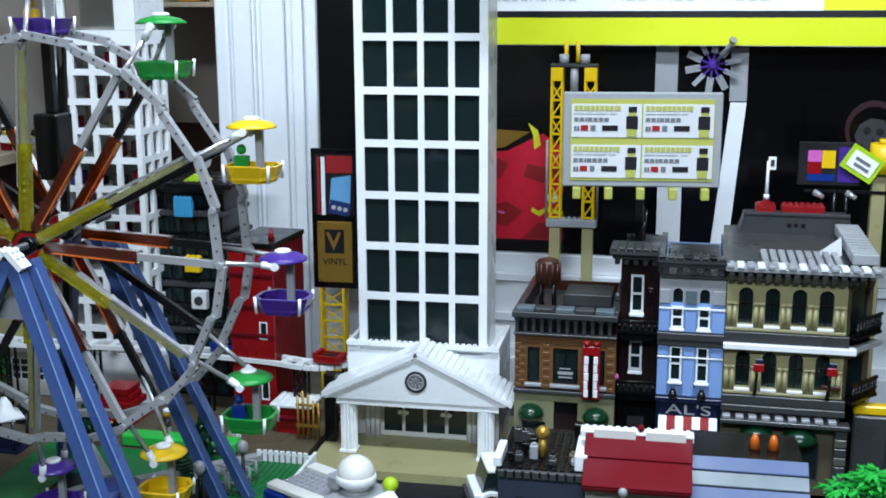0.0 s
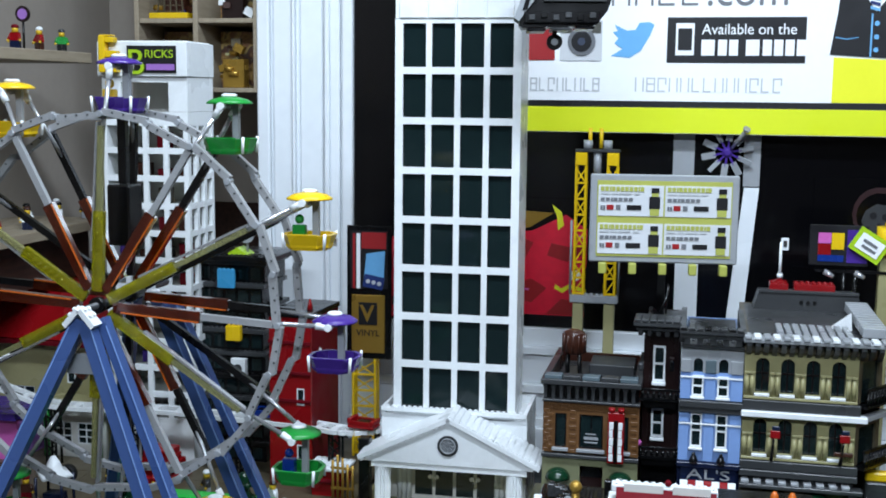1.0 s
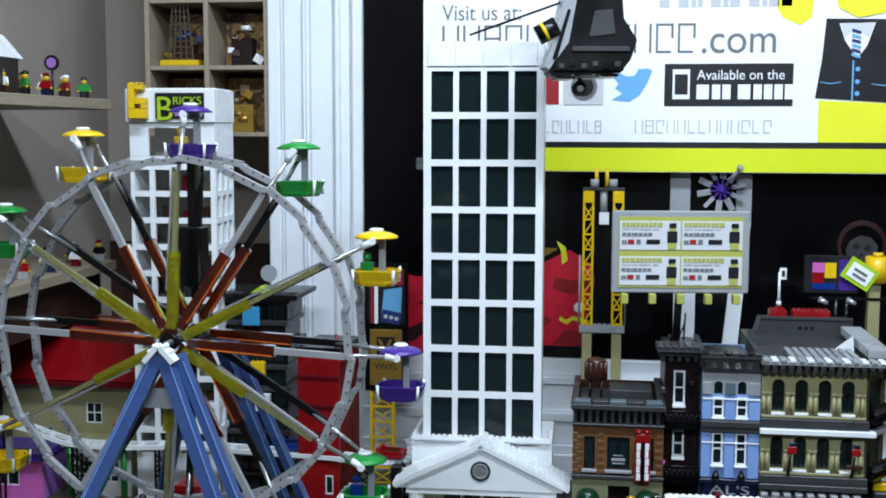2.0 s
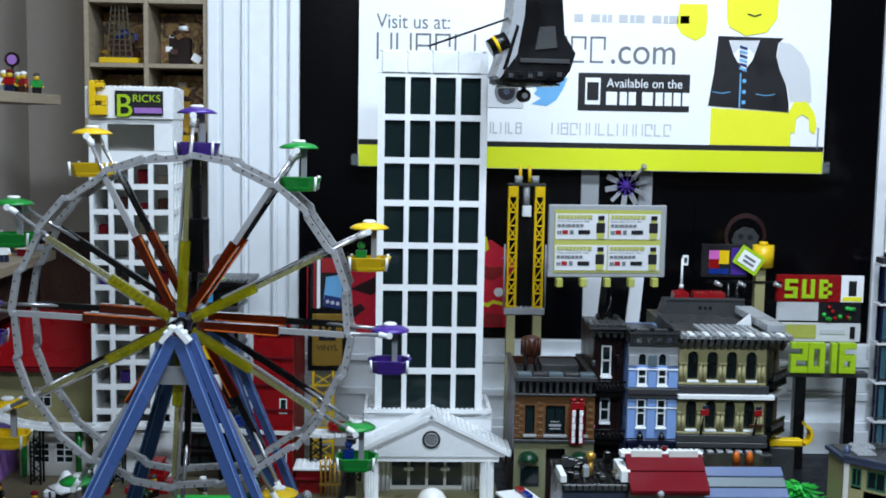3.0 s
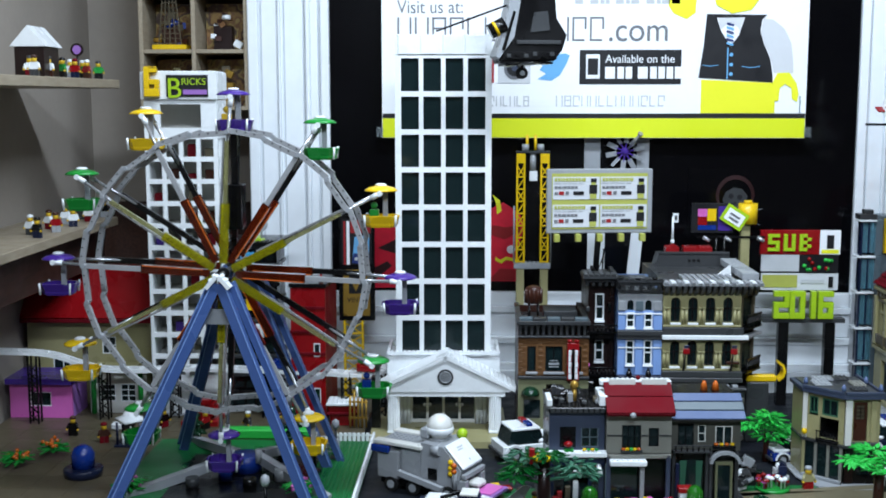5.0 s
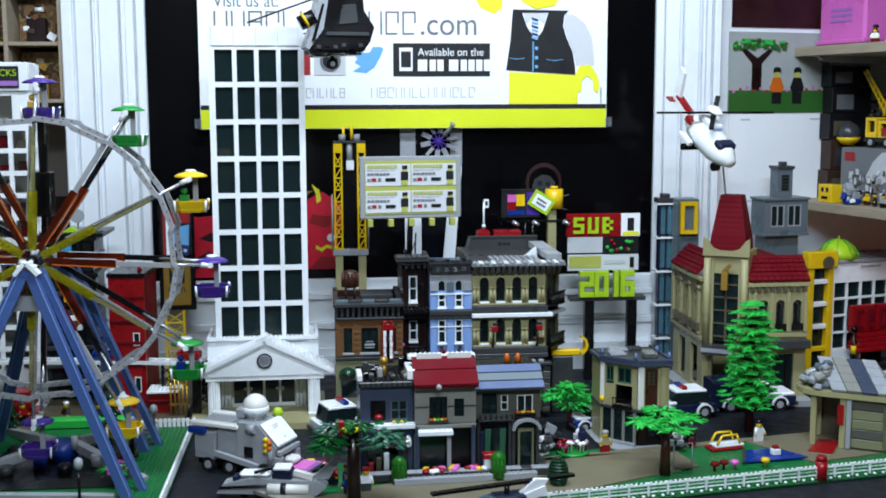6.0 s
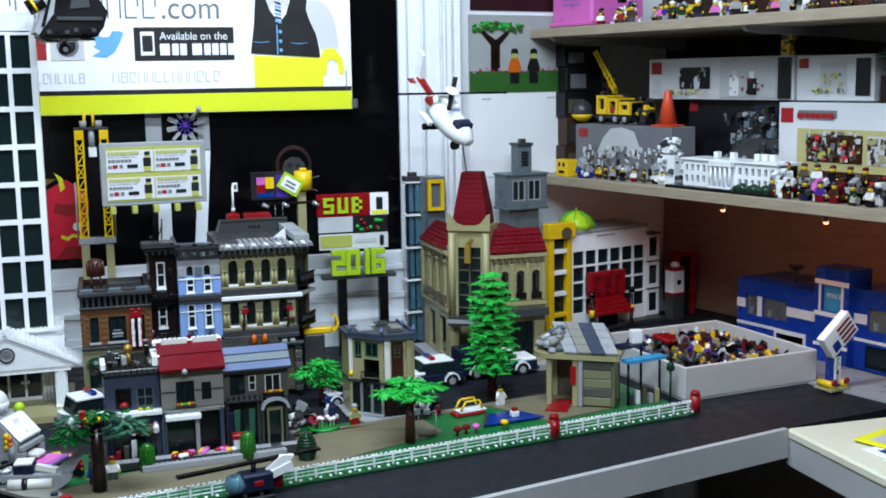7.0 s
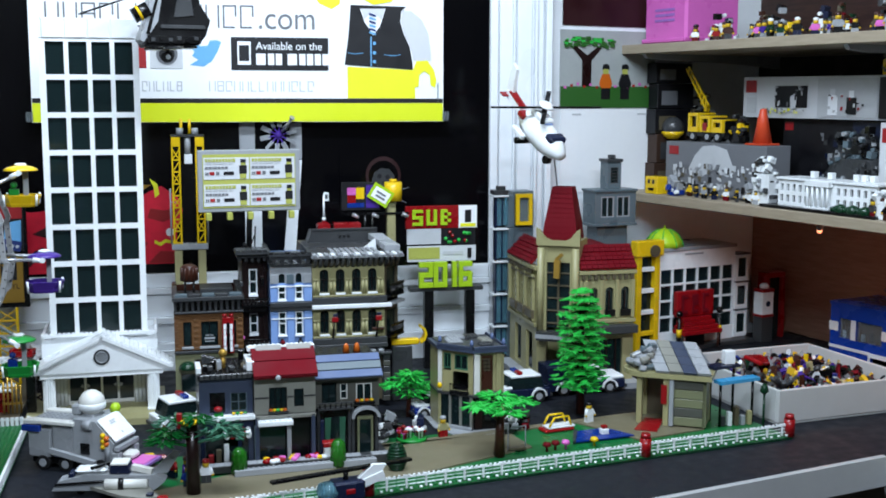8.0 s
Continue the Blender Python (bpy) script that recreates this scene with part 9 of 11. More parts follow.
arc = [(0.081 + 0.024 * math.cos(t * math.pi / 10), 0.058 + 0.015 * math.sin(t * math.pi / 10)) for t in range(11)]
inn = [(0.081 + 0.019 * math.cos(t * math.pi / 10), 0.058 + 0.011 * math.sin(t * math.pi / 10)) for t in reversed(range(11))]
part("door_arch", Geo().prism(arc + inn, -0.010, 0.0), LGREY, b)
part("flower_box", Geo().soft(0.062, 0.096, -0.007, -0.0003, 0.077, 0.083, 0.0006), BLACK, b)
for k in range(4):
    part("flower", Geo().ball((0.067 + k * 0.008, -0.004, 0.0865), 0.0036, 8), (ORANGE, YELLOW)[k % 2], b)
part("balcony", Geo().box(0.002, 0.058, -0.014, -0.0003, 0.0720, 0.075).box(0.002, 0.058, -0.014, -0.012, 0.086, 0.088), GREY, b)
for k in range(7):
    part("baluster", Geo().rod((0.005 + k * 0.0085, -0.013, 0.0752), (0.005 + k * 0.0085, -0.013, 0.086), 0.0013, n=6), BLACK, b)
m = Matrix.Translation((0, -0.012, 0.138)) @ Matrix.Rotation(radians(38), 4, "X")
rf = part("roof", Geo().box(-0.003, 0.108, 0, 0.050, 0, 0.003, m), GREY, b)
for k in range(3):
    part("roof_panel", Geo().soft(-0.003, 0.108, 0.0006 + k * 0.0166, 0.0158 + k * 0.0166, 0.0032, 0.0060, 0.0008, m), SANDBLUE if k == 1 else SLATE, rf)
part("flat_roof", Geo().box(0, 0.105, 0.03, 0.108, 0.160, 0.166), BLACK, b)
for k, (x, mt) in enumerate(((0.062, ORANGE), (0.080, ORANGE))):
    part("roof_pot", Geo().lathe((x, 0.068, 0.1662), [(0.006, 0), (0.004, 0.010), (0.002, 0.014)], 10), mt, b)
flank(b, 0, 0.104, 0.0082, 0.11, 0.008, 0.160, WARMGREY)
random.seed(31)
blue_house = bpy.data.objects["blue_front_house"]
for k in range(14):
    x, y, h = random.uniform(0.006, 0.070), random.uniform(0.0, 0.08), random.uniform(0.005, 0.016)
    part("roof_clutter", Geo().soft(x, x + 0.008, y, y + 0.008, 0.1604, 0.1604 + h, 0.0008).rod((x + 0.004, y + 0.004, 0.1604 + h), (x + 0.004, y + 0.004, 0.1622 + h), 0.0024, n=7), random.choice((BLACK, GREY, BLACK, LGREY, DTAN)), blue_house)
for x0 in (0.0, 0.058, 0.0835, 0.1885):
    part("shop_column", Geo().soft(x0, x0 + 0.006, -0.012, -0.0065, 0.0082, 0.060, 0.0008), (DBLUE, DBLUE, SANDBLUE, GREY)[int(x0 * 25) % 4], blue_house)
for k, (x, z) in enumerate(((0.012, 0.014), (0.024, 0.014), (0.036, 0.014), (0.060, 0.014))):
    part("shop_ware", Geo().soft(x, x + 0.008, -0.010, -0.002, 0.0082, 0.026 + (k % 3) * 0.006, 0.001), (RED, DTAN, WHITE, BROWN)[k], blue_house)


def lift(z):
    """Taller shop floors under lower upper floors."""
    if z < 0.012 or z > 0.135:
        return z
    return 0.012 + (z - 0.012) * 1.295 if z < 0.073 else 0.091 + (z - 0.073) * 0.7097


for house in [o for o in bpy.data.objects if o.name in ("blue_front_house", "red_roof_shop", "slate_roof_house")]:
    for ob in house.children_recursive:
        for v in ob.data.vertices:
            v.co.z = lift(v.co.z)
base = thing("row_pavement", "grey plate pavement under the small houses", "baseplate", MM)
part("plate", Geo().soft(-0.015, 0.302, -0.034, -0.0165, 0.0064, 0.0180, 0.0006), GREY, base)
part("plate", Geo().soft(-0.015, 0.302, -0.0160, 0.115, 0.0064, 0.0078, 0.0004), GREY, base)
for k in range(19):
    part("paving_tile", Geo().soft(-0.014 + k * 0.0166, 0.0020 + k * 0.0166, -0.0335, -0.0170, 0.0182, 0.0188, 0.0003), LGREY if k % 4 else GREY, base)
pk = thing("red_white_stand", "small red and white street stand", "toy stall", MM @ pose(0.192, -0.030, 0.0189))
part("body", Geo().soft(0, 0.018, 0, 0.014, 0, 0.016, 0.0008), WHITE, pk)
part("roof", Geo().soft(-0.002, 0.020, -0.002, 0.016, 0.0162, 0.024, 0.001), RED, pk)

# corner kiosk
k_ = thing("corner_kiosk", "cream toy corner building with dusty blue roof edge", "toy building", pose(0.643, -0.300, 0, 0, 0, 2) @ Matrix.Diagonal((0.81, 1, 1, 1)))
DG = Matrix.Translation((-0.060, 0.050, 0)) @ Matrix.Rotation(radians(-39.8), 4, "Z")  # the slanting corner face


def turned(g, m):
    g.v = [tuple(m @ Vector(p)) for p in g.v]
    return g


part("front_wall", Geo().wall(0.003, 0.064, 0.0702, 0.146, 0, 0.006, [(0.018, 0.045, 0.0765, 0.140)]), TAN, k_)
part("pilaster", Geo().soft(0.001, 0.014, -0.005, -0.0003, 0.0702, 0.146, 0.0008), OFFWHITE, k_)
part("pilaster", Geo().soft(0.051, 0.063, -0.004, -0.0003, 0.0702, 0.146, 0.0008), TAN, k_)
dr = part("door", Geo().wall(0.019, 0.044, 0.0772, 0.1392, 0.0004, 0.0040, [(0.0235, 0.0395, 0.112, 0.135)]), BROWN, k_, "brown door with a lattice window")
part("pane", Geo().box(0.0236, 0.0394, 0.0022, 0.0030, 0.1121, 0.1349), DTAN, dr)
for k in range(3):
    part("lattice_bar", Geo().box(0.0236, 0.0394, 0.0006, 0.0020, 0.1165 + k * 0.0065, 0.1176 + k * 0.0065), MAROON, dr)
part("lattice_bar", Geo().box(0.0308, 0.0322, 0.0002, 0.00055, 0.1122, 0.1348), MAROON, dr)
part("door_ledge", Geo().soft(0.014, 0.064, -0.012, -0.0005, 0.0705, 0.0760, 0.0006), GREY, k_)
part("corner_wall", turned(Geo().wall(0.0, 0.078, 0.0702, 0.146, 0, 0.005, [(0.011, 0.028, 0.108, 0.140), (0.036, 0.066, 0.112, 0.140), (0.032, 0.068, 0.074, 0.1085)]), DG), TAN, k_)
for u0, u1 in ((0.011, 0.028), (0.036, 0.066)):
    fr = part("window", turned(Geo().wall(u0 + 0.0003, u1 - 0.0003, 0.1122, 0.1398, 0.0006, 0.0030, [(u0 + 0.0025, (u0 + u1) / 2 - 0.0008, 0.1145, 0.1375), ((u0 + u1) / 2 + 0.0008, u1 - 0.0025, 0.1145, 0.1375)]), DG), SANDGREEN, k_)
    part("pane", turned(Geo().box(u0 + 0.001, u1 - 0.001, 0.0034, 0.0042, 0.113, 0.139), DG), GLASS, fr)
part("pilaster", turned(Geo().soft(-0.001, 0.008, -0.004, -0.0003, 0.0702, 0.146, 0.0008), DG), OFFWHITE, k_)
part("balcony", turned(Geo().soft(0.028, 0.070, -0.010, -0.0003, 0.0702, 0.0745, 0.0006), DG), BLACK, k_)
part("balcony_rail", turned(Geo().box(0.028, 0.070, -0.010, -0.0085, 0.0862, 0.0878), DG), BLACK, k_)
for k in range(7):
    part("baluster", turned(Geo().rod((0.0295 + k * 0.0065, -0.0092, 0.0747), (0.0295 + k * 0.0065, -0.0092, 0.0860), 0.0009, n=5), DG), BLACK, k_)
part("yellow_lamp", turned(Geo().ball((0.006, -0.010, 0.082), 0.0055, 10), DG), YELLOW, k_)
part("side_wall", Geo().box(-0.060, -0.055, 0.056, 0.110, 0.0062, 0.146), TAN, k_)
part("side_wall", Geo().box(0.0645, 0.070, 0, 0.110, 0.0062, 0.146), TAN, k_)
part("rear_wall", Geo().box(-0.0545, 0.064, 0.105, 0.110, 0.0062, 0.146), GREY, k_)
# unlit upper rooms, given as one black panel
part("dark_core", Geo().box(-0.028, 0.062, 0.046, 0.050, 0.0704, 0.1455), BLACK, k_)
rf = part("roof", Geo().slab([(-0.066, 0.045), (-0.003, -0.009), (0.074, -0.009), (0.074, 0.114), (-0.066, 0.114)], 0.1462, 0.1520), DUSK, k_)
part("parapet", Geo().soft(-0.001, 0.074, -0.009, -0.004, 0.1522, 0.1575, 0.0006), DUSK, rf)
part("parapet", turned(Geo().soft(-0.002, 0.079, -0.0085, -0.0035, 0.1522, 0.1575, 0.0006), DG), DUSK, rf)
part("parapet", Geo().soft(0.069, 0.074, -0.0036, 0.114, 0.1522, 0.1575, 0.0006), DUSK, rf)
part("roof_floor", Geo().slab([(-0.056, 0.050), (-0.001, 0.003), (0.0685, 0.003), (0.0685, 0.112), (-0.056, 0.112)], 0.1522, 0.1538), GREY, rf)
for x, y, w, d, mt in ((-0.040, 0.046, 0.034, 0.030, LGREY), (-0.030, 0.080, 0.040, 0.022, LGREY), (0.020, 0.012, 0.030, 0.018, GREY), (0.034, 0.040, 0.026, 0.030, STONE), (0.010, 0.080, 0.034, 0.024, GREY)):
    part("roof_plate", Geo().soft(x, x + w, y, y + d, 0.1540, 0.1575, 0.0006).studs(x, x + w, y, y + d, 0.1575, 6), mt, rf)
for x, y in ((-0.058, 0.050), (-0.004, -0.002), (0.068, -0.002), (0.062, 0.050)):
    part("roof_knob", Geo().lathe((x, y, 0.1577), [(0.0045, 0), (0.0045, 0.006), (0.0018, 0.011)], 8), SLATE, rf)
# ground floor: clear corner bay, dark shop front with a brown door
part("belt_course", Geo().slab([(-0.064, 0.046), (-0.002, -0.006), (0.070, -0.006), (0.070, 0.104), (-0.064, 0.104)], 0.0662, 0.0698), GREY, k_)
for u in (0.0, 0.024, 0.048, 0.072):
    part("bay_post", turned(Geo().soft(u, u + 0.006, -0.004, 0.002, 0.0062, 0.0660, 0.0006), DG), STONE if u else TAN, k_)
for u in (0.0062, 0.0302, 0.0542):
    part("bay_pane", turned(Geo().box(u, u + 0.0176, -0.002, -0.0008, 0.012, 0.0655), DG), GLASS, k_)
part("bay_sill", turned(Geo().soft(0.0, 0.078, -0.006, 0.004, 0.0059, 0.0115, 0.0006), DG), LGREY, k_)
part("shop_wall", Geo().wall(0.004, 0.064, 0.0062, 0.0660, 0.002, 0.008, [(0.005, 0.022, 0.0072, 0.050), (0.028, 0.058, 0.020, 0.058)]), BLACK, k_)
part("shop_door", Geo().soft(0.0055, 0.0215, 0.0005, 0.0035, 0.0075, 0.0495, 0.0006), MAROON, k_)
part("shop_pane", Geo().box(0.0285, 0.0575, 0.004, 0.005, 0.0205, 0.0575), GLASS, k_)
# black panel for the shade behind the shop front
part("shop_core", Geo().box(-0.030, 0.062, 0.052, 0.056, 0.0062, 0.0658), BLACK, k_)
for x, h, mt in ((-0.034, 0.026, WHITE), (-0.020, 0.034, SANDGREEN), (-0.006, 0.020, BROWN)):
    part("shop_ware", Geo().soft(x, x + 0.010, 0.042, 0.050, 0.0062, 0.0062 + h, 0.001), mt, k_)
part("pavement", Geo().slab([(-0.074, 0.040), (-0.040, -0.030), (0.078, -0.030), (0.078, 0.114), (-0.074, 0.114)], 0.0036, 0.0058), LGREY, k_)

# open pavilion with slanting pale slabs
sh = thing("slab_pavilion", "tan pavilion with pale slanting roof slabs", "toy building", pose(0.945, -0.315, 0.0036, 0, 0, -32))
for x, y in ((0.004, 0.0), (0.052, -0.004), (0.004, 0.06), (0.118, 0.06)):
    part("column", Geo().soft(x - 0.005, x + 0.005, y - 0.005, y + 0.005, 0.0028, 0.090, 0.0008), TAN, sh)
part("front_glass", Geo().box(0.060, 0.118, -0.004, -0.002, 0.004, 0.088), OLIVE, sh)
part("rear_wall", Geo().box(0.008, 0.118, 0.062, 0.066, 0.004, 0.088), DTAN, sh)
part("side_wall", Geo().box(0.118, 0.122, 0.0, 0.062, 0.004, 0.088), OLIVE, sh)
rim = [(0.014 + 0.044 * math.cos(radians(d)), 0.030 + 0.044 * math.sin(radians(d))) for d in range(90, 271, 20)]
part("eave", Geo().slab(rim + [(0.132, -0.014), (0.132, 0.074)], 0.0902, 0.099), TAN, sh)
for k in range(4):
    m = Matrix.Translation((0.034 + k * 0.0245, -0.012, 0.0995)) @ Matrix.Rotation(radians(25), 4, "X") @ Matrix(((1, -0.42, 0, 0), (0, 1, 0, 0), (0, 0, 1, 0), (0, 0, 0, 1)))
    for r in range(4):
        part("roof_slab", Geo().soft(0, 0.0238, 0.0004 + r * 0.0225, 0.0222 + r * 0.0225, 0.0004 * (r % 2), 0.0055 + 0.001 * (k % 2), 0.0008, m), (LGREY, STONE, DUSK, LGREY)[k], sh)
part("roof_back", Geo().prism([(0.004, 0.0992), (0.122, 0.0992), (0.098, 0.134), (0.004, 0.134)], 0.068, 0.074), LGREY, sh)
random.seed(8)
for k in range(44):
    a, d = random.uniform(1.6, 4.7), random.uniform(0.0, 0.040)
    x, y = 0.020 + d * math.cos(a), 0.030 + d * math.sin(a)
    h = 0.040 * (1 - d / 0.055)
    m = Matrix.Translation((x, y, 0.100 + h * random.random())) @ Euler((random.uniform(-0.5, 0.5), random.uniform(-0.5, 0.5), random.uniform(0, 3))).to_matrix().to_4x4()
    part("roof_rock", Geo().soft(-0.009, 0.009, -0.006, 0.006, -0.003, 0.007, 0.002, m), (LGREY, STONE, CLEARGLASS, LGREY, SANDBLUE)[k % 5], sh)
for k in range(5):
    part("wall_block", Geo().soft(0.062, 0.1165, -0.0072, -0.0058, 0.006 + k * 0.0165, 0.021 + k * 0.0165, 0.0005), (OLIVE, WARMGREY, OLIVE, OLIVE, WARMGREY)[k], sh)
part("grey_column", Geo().soft(0.058, 0.066, -0.012, -0.0076, 0.004, 0.089, 0.0008), LGREY, sh)
part("red_carpet", Geo().slab([(0.004, -0.050), (0.044, -0.050), (0.044, 0.030), (0.010, 0.030)], 0.0027, 0.0048), RED, sh)
part("red_banner", Geo().box(0.044, 0.054, -0.012, -0.0100, 0.044, 0.078), RED, sh)
aw = thing("azure_awning", "bright azure awning on a dark frame", "toy awning", pose(1.075, -0.372, 0.0036, 0, 0, 0))
part("sheet", Geo().slab([(0, -0.012), (0.085, 0.008), (0.082, 0.030), (-0.004, 0.012)], 0.080, 0.086), AZURE, aw)
part("upper_sheet", Geo().slab([(0.0, 0.02), (0.06, 0.034), (0.058, 0.06), (-0.004, 0.05)], 0.100, 0.105), DBLUE, aw)
for x, y in ((0.006, 0.004), (0.076, 0.018), (0.006, 0.044), (0.055, 0.052)):
    part("post", Geo().rod((x, y, 0), (x, y, 0.080 if y < 0.03 else 0.100), 0.0025, n=8), BLACK, aw)
part("white_box", Geo().soft(0.030, 0.050, 0.036, 0.052, 0.1052, 0.130, 0.001), WHITE, aw)
for k in range(5):
    part("clutter_block", Geo().soft(0.010 + k * 0.013, 0.018 + k * 0.013, 0.004, 0.014, 0.0, 0.018 + (k % 3) * 0.008, 0.001), (GREY, WHITE, DTAN, LGREY, TAN)[k], aw)
lt = thing("street_lamp", "slim dark green toy street lamp", "street lamp", pose(1.148, -0.402, 0.0))
part("pole", Geo().rod((0, 0, 0), (0, 0, 0.070), 0.0022), DGREEN, lt)
part("lantern", Geo().lathe((0, 0, 0.070), [(0.004, 0), (0.008, 0.004), (0.006, 0.014), (0.002, 0.018)], 10), DGREEN, lt)

# park playthings
sw = thing("paddle_car", "small red and yellow park ride", "toy ride", pose(0.790, -0.322, 0.0036, 0, 0, 12))
part("base", Geo().soft(-0.030, 0.030, -0.014, 0.014, 0, 0.006, 0.002), RED, sw)
part("deck", Geo().soft(-0.022, 0.032, -0.012, 0.012, 0.0062, 0.010, 0.001), WHITE, sw)
part("frame", Geo().rod((-0.02, -0.01, 0.010), (-0.01, -0.01, 0.026), 0.002).rod((0.024, -0.01, 0.010), (0.018, -0.01, 0.026), 0.002).rod((-0.01, -0.01, 0.026), (0.018, -0.01, 0.026), 0.002).rod((-0.02, 0.01, 0.010), (-0.01, 0.01, 0.026), 0.002).rod((0.024, 0.01, 0.010), (0.018, 0.01, 0.026), 0.002).rod((-0.01, 0.01, 0.026), (0.018, 0.01, 0.026), 0.002), YELLOW, sw)
mt = thing("blue_mat", "blue mat with a small white and red block", "toy mat", pose(0.850, -0.380, 0.0063, 0, 0, 8))
part("mat", Geo().slab([(-0.058, -0.022), (0.055, -0.022), (0.030, 0.034), (-0.026, 0.034)], 0, 0.0022), BLUE, mt)
part("rim", Geo().slab([(-0.066, -0.026), (-0.058, -0.022), (-0.026, 0.034), (-0.032, 0.038)], 0, 0.004), GREY, mt)
part("block", Geo().soft(0.002, 0.016, -0.004, 0.008, 0.0023, 0.012, 0.001), WHITE, mt)
part("block_top", Geo().soft(0.004, 0.014, -0.002, 0.006, 0.0122, 0.018, 0.001), RED, mt)
sg = thing("park_swing", "tan park swing on a thin frame", "toy swing", pose(0.685, -0.425, 0.0036))
part("frame", Geo().rod((-0.014, 0, 0), (-0.014, 0, 0.040), 0.0012).rod((0.016, 0, 0), (0.016, 0, 0.044), 0.0012).rod((-0.014, 0, 0.040), (0.016, 0, 0.044), 0.0012), LGREY, sg)
part("seat", Geo().soft(-0.014, 0.016, -0.006, 0.006, 0.004, 0.008, 0.0006), DTAN, sg)


def doll(name, x, y, z, rz, shirt, legs, hair, label, s=1.0, m0=None):
    """A small toy figure, one plain mesh."""
    g = Geo()
    g.slot = 0
    g.box(-0.0078 * s, -0.0003, -0.0036 * s, 0.0036 * s, 0, 0.0118 * s).box(0.0003, 0.0078 * s, -0.0036 * s, 0.0036 * s, 0, 0.0118 * s)
    g.slot = 1
    g.prism([(-0.0078 * s, 0.0120 * s), (0.0078 * s, 0.0120 * s), (0.0058 * s, 0.0245 * s), (-0.0058 * s, 0.0245 * s)], -0.0038 * s, 0.0038 * s)
    for q in (-1, 1):
        g.rod((q * 0.0068 * s, 0, 0.0225 * s), (q * 0.0098 * s, -0.004 * s, 0.0135 * s), 0.0024 * s, n=6)
    g.slot = 2
    g.rod((0, 0, 0.0246 * s), (0, 0, 0.0335 * s), 0.0050 * s, n=10)
    for q in (-1, 1):
        g.ball((q * 0.0100 * s, -0.0045 * s, 0.0125 * s), 0.0022 * s, 6)
    g.slot = 3
    g.lathe((0, 0.0004, 0.0312 * s), [(0.0056 * s, 0), (0.0060 * s, 0.002 * s), (0.0048 * s, 0.0048 * s), (0.0015 * s, 0.0060 * s)], 10)
    return solo(name, g, [legs, shirt, SKIN, hair], label, "toy figure", (m0 or Matrix.Identity(4)) @ pose(x, y, z, 0, 0, rz), "toy figures")


doll("toy_figure", 0.862, -0.292, 0.0062, 20, WHITE, WHITE, BLACK, "small white and black toy figure in the park")
doll("toy_figure", 0.584, -0.322, 0.0060, 10, TAN, RED, LGREY, "toy figure in tan and red by the kiosk")
doll("toy_figure", 0.178, -0.475, 0.0062, 0, WHITE, GREY, RED, "toy figure in white with a red cap")
doll("toy_figure", 0.152, -0.485, 0.0036, 0, BLUE, DBLUE, BLACK, "toy figure in blue by the corner tree")
for k, (x, y) in enumerate(((0.735, -0.436), (0.752, -0.430), (0.770, -0.430), (0.823, -0.424))):
    solo("park_flower", Geo().lathe((0, 0, 0), [(0.002, 0), (0.002, 0.007), (0.008, 0.010), (0.006, 0.015), (0.001, 0.016)], 10), (DRED, DRED, PINK, YELLOW)[k], "single toy flower on the park lawn", "flower", pose(x, y, 0.0036), "park flowers")


# ---- vehicles ----
def wheel(parent, x, y, z, r, w=0.008):
    t = part("wheel", Geo().rod((x, y - w / 2, z), (x, y + w / 2, z), r, n=16), RUBBER, parent)
    part("rim", Geo().rod((x, y - w / 2 - 0.0008, z), (x, y + w / 2 + 0.0008, z), r * 0.55, n=12), LGREY, t)


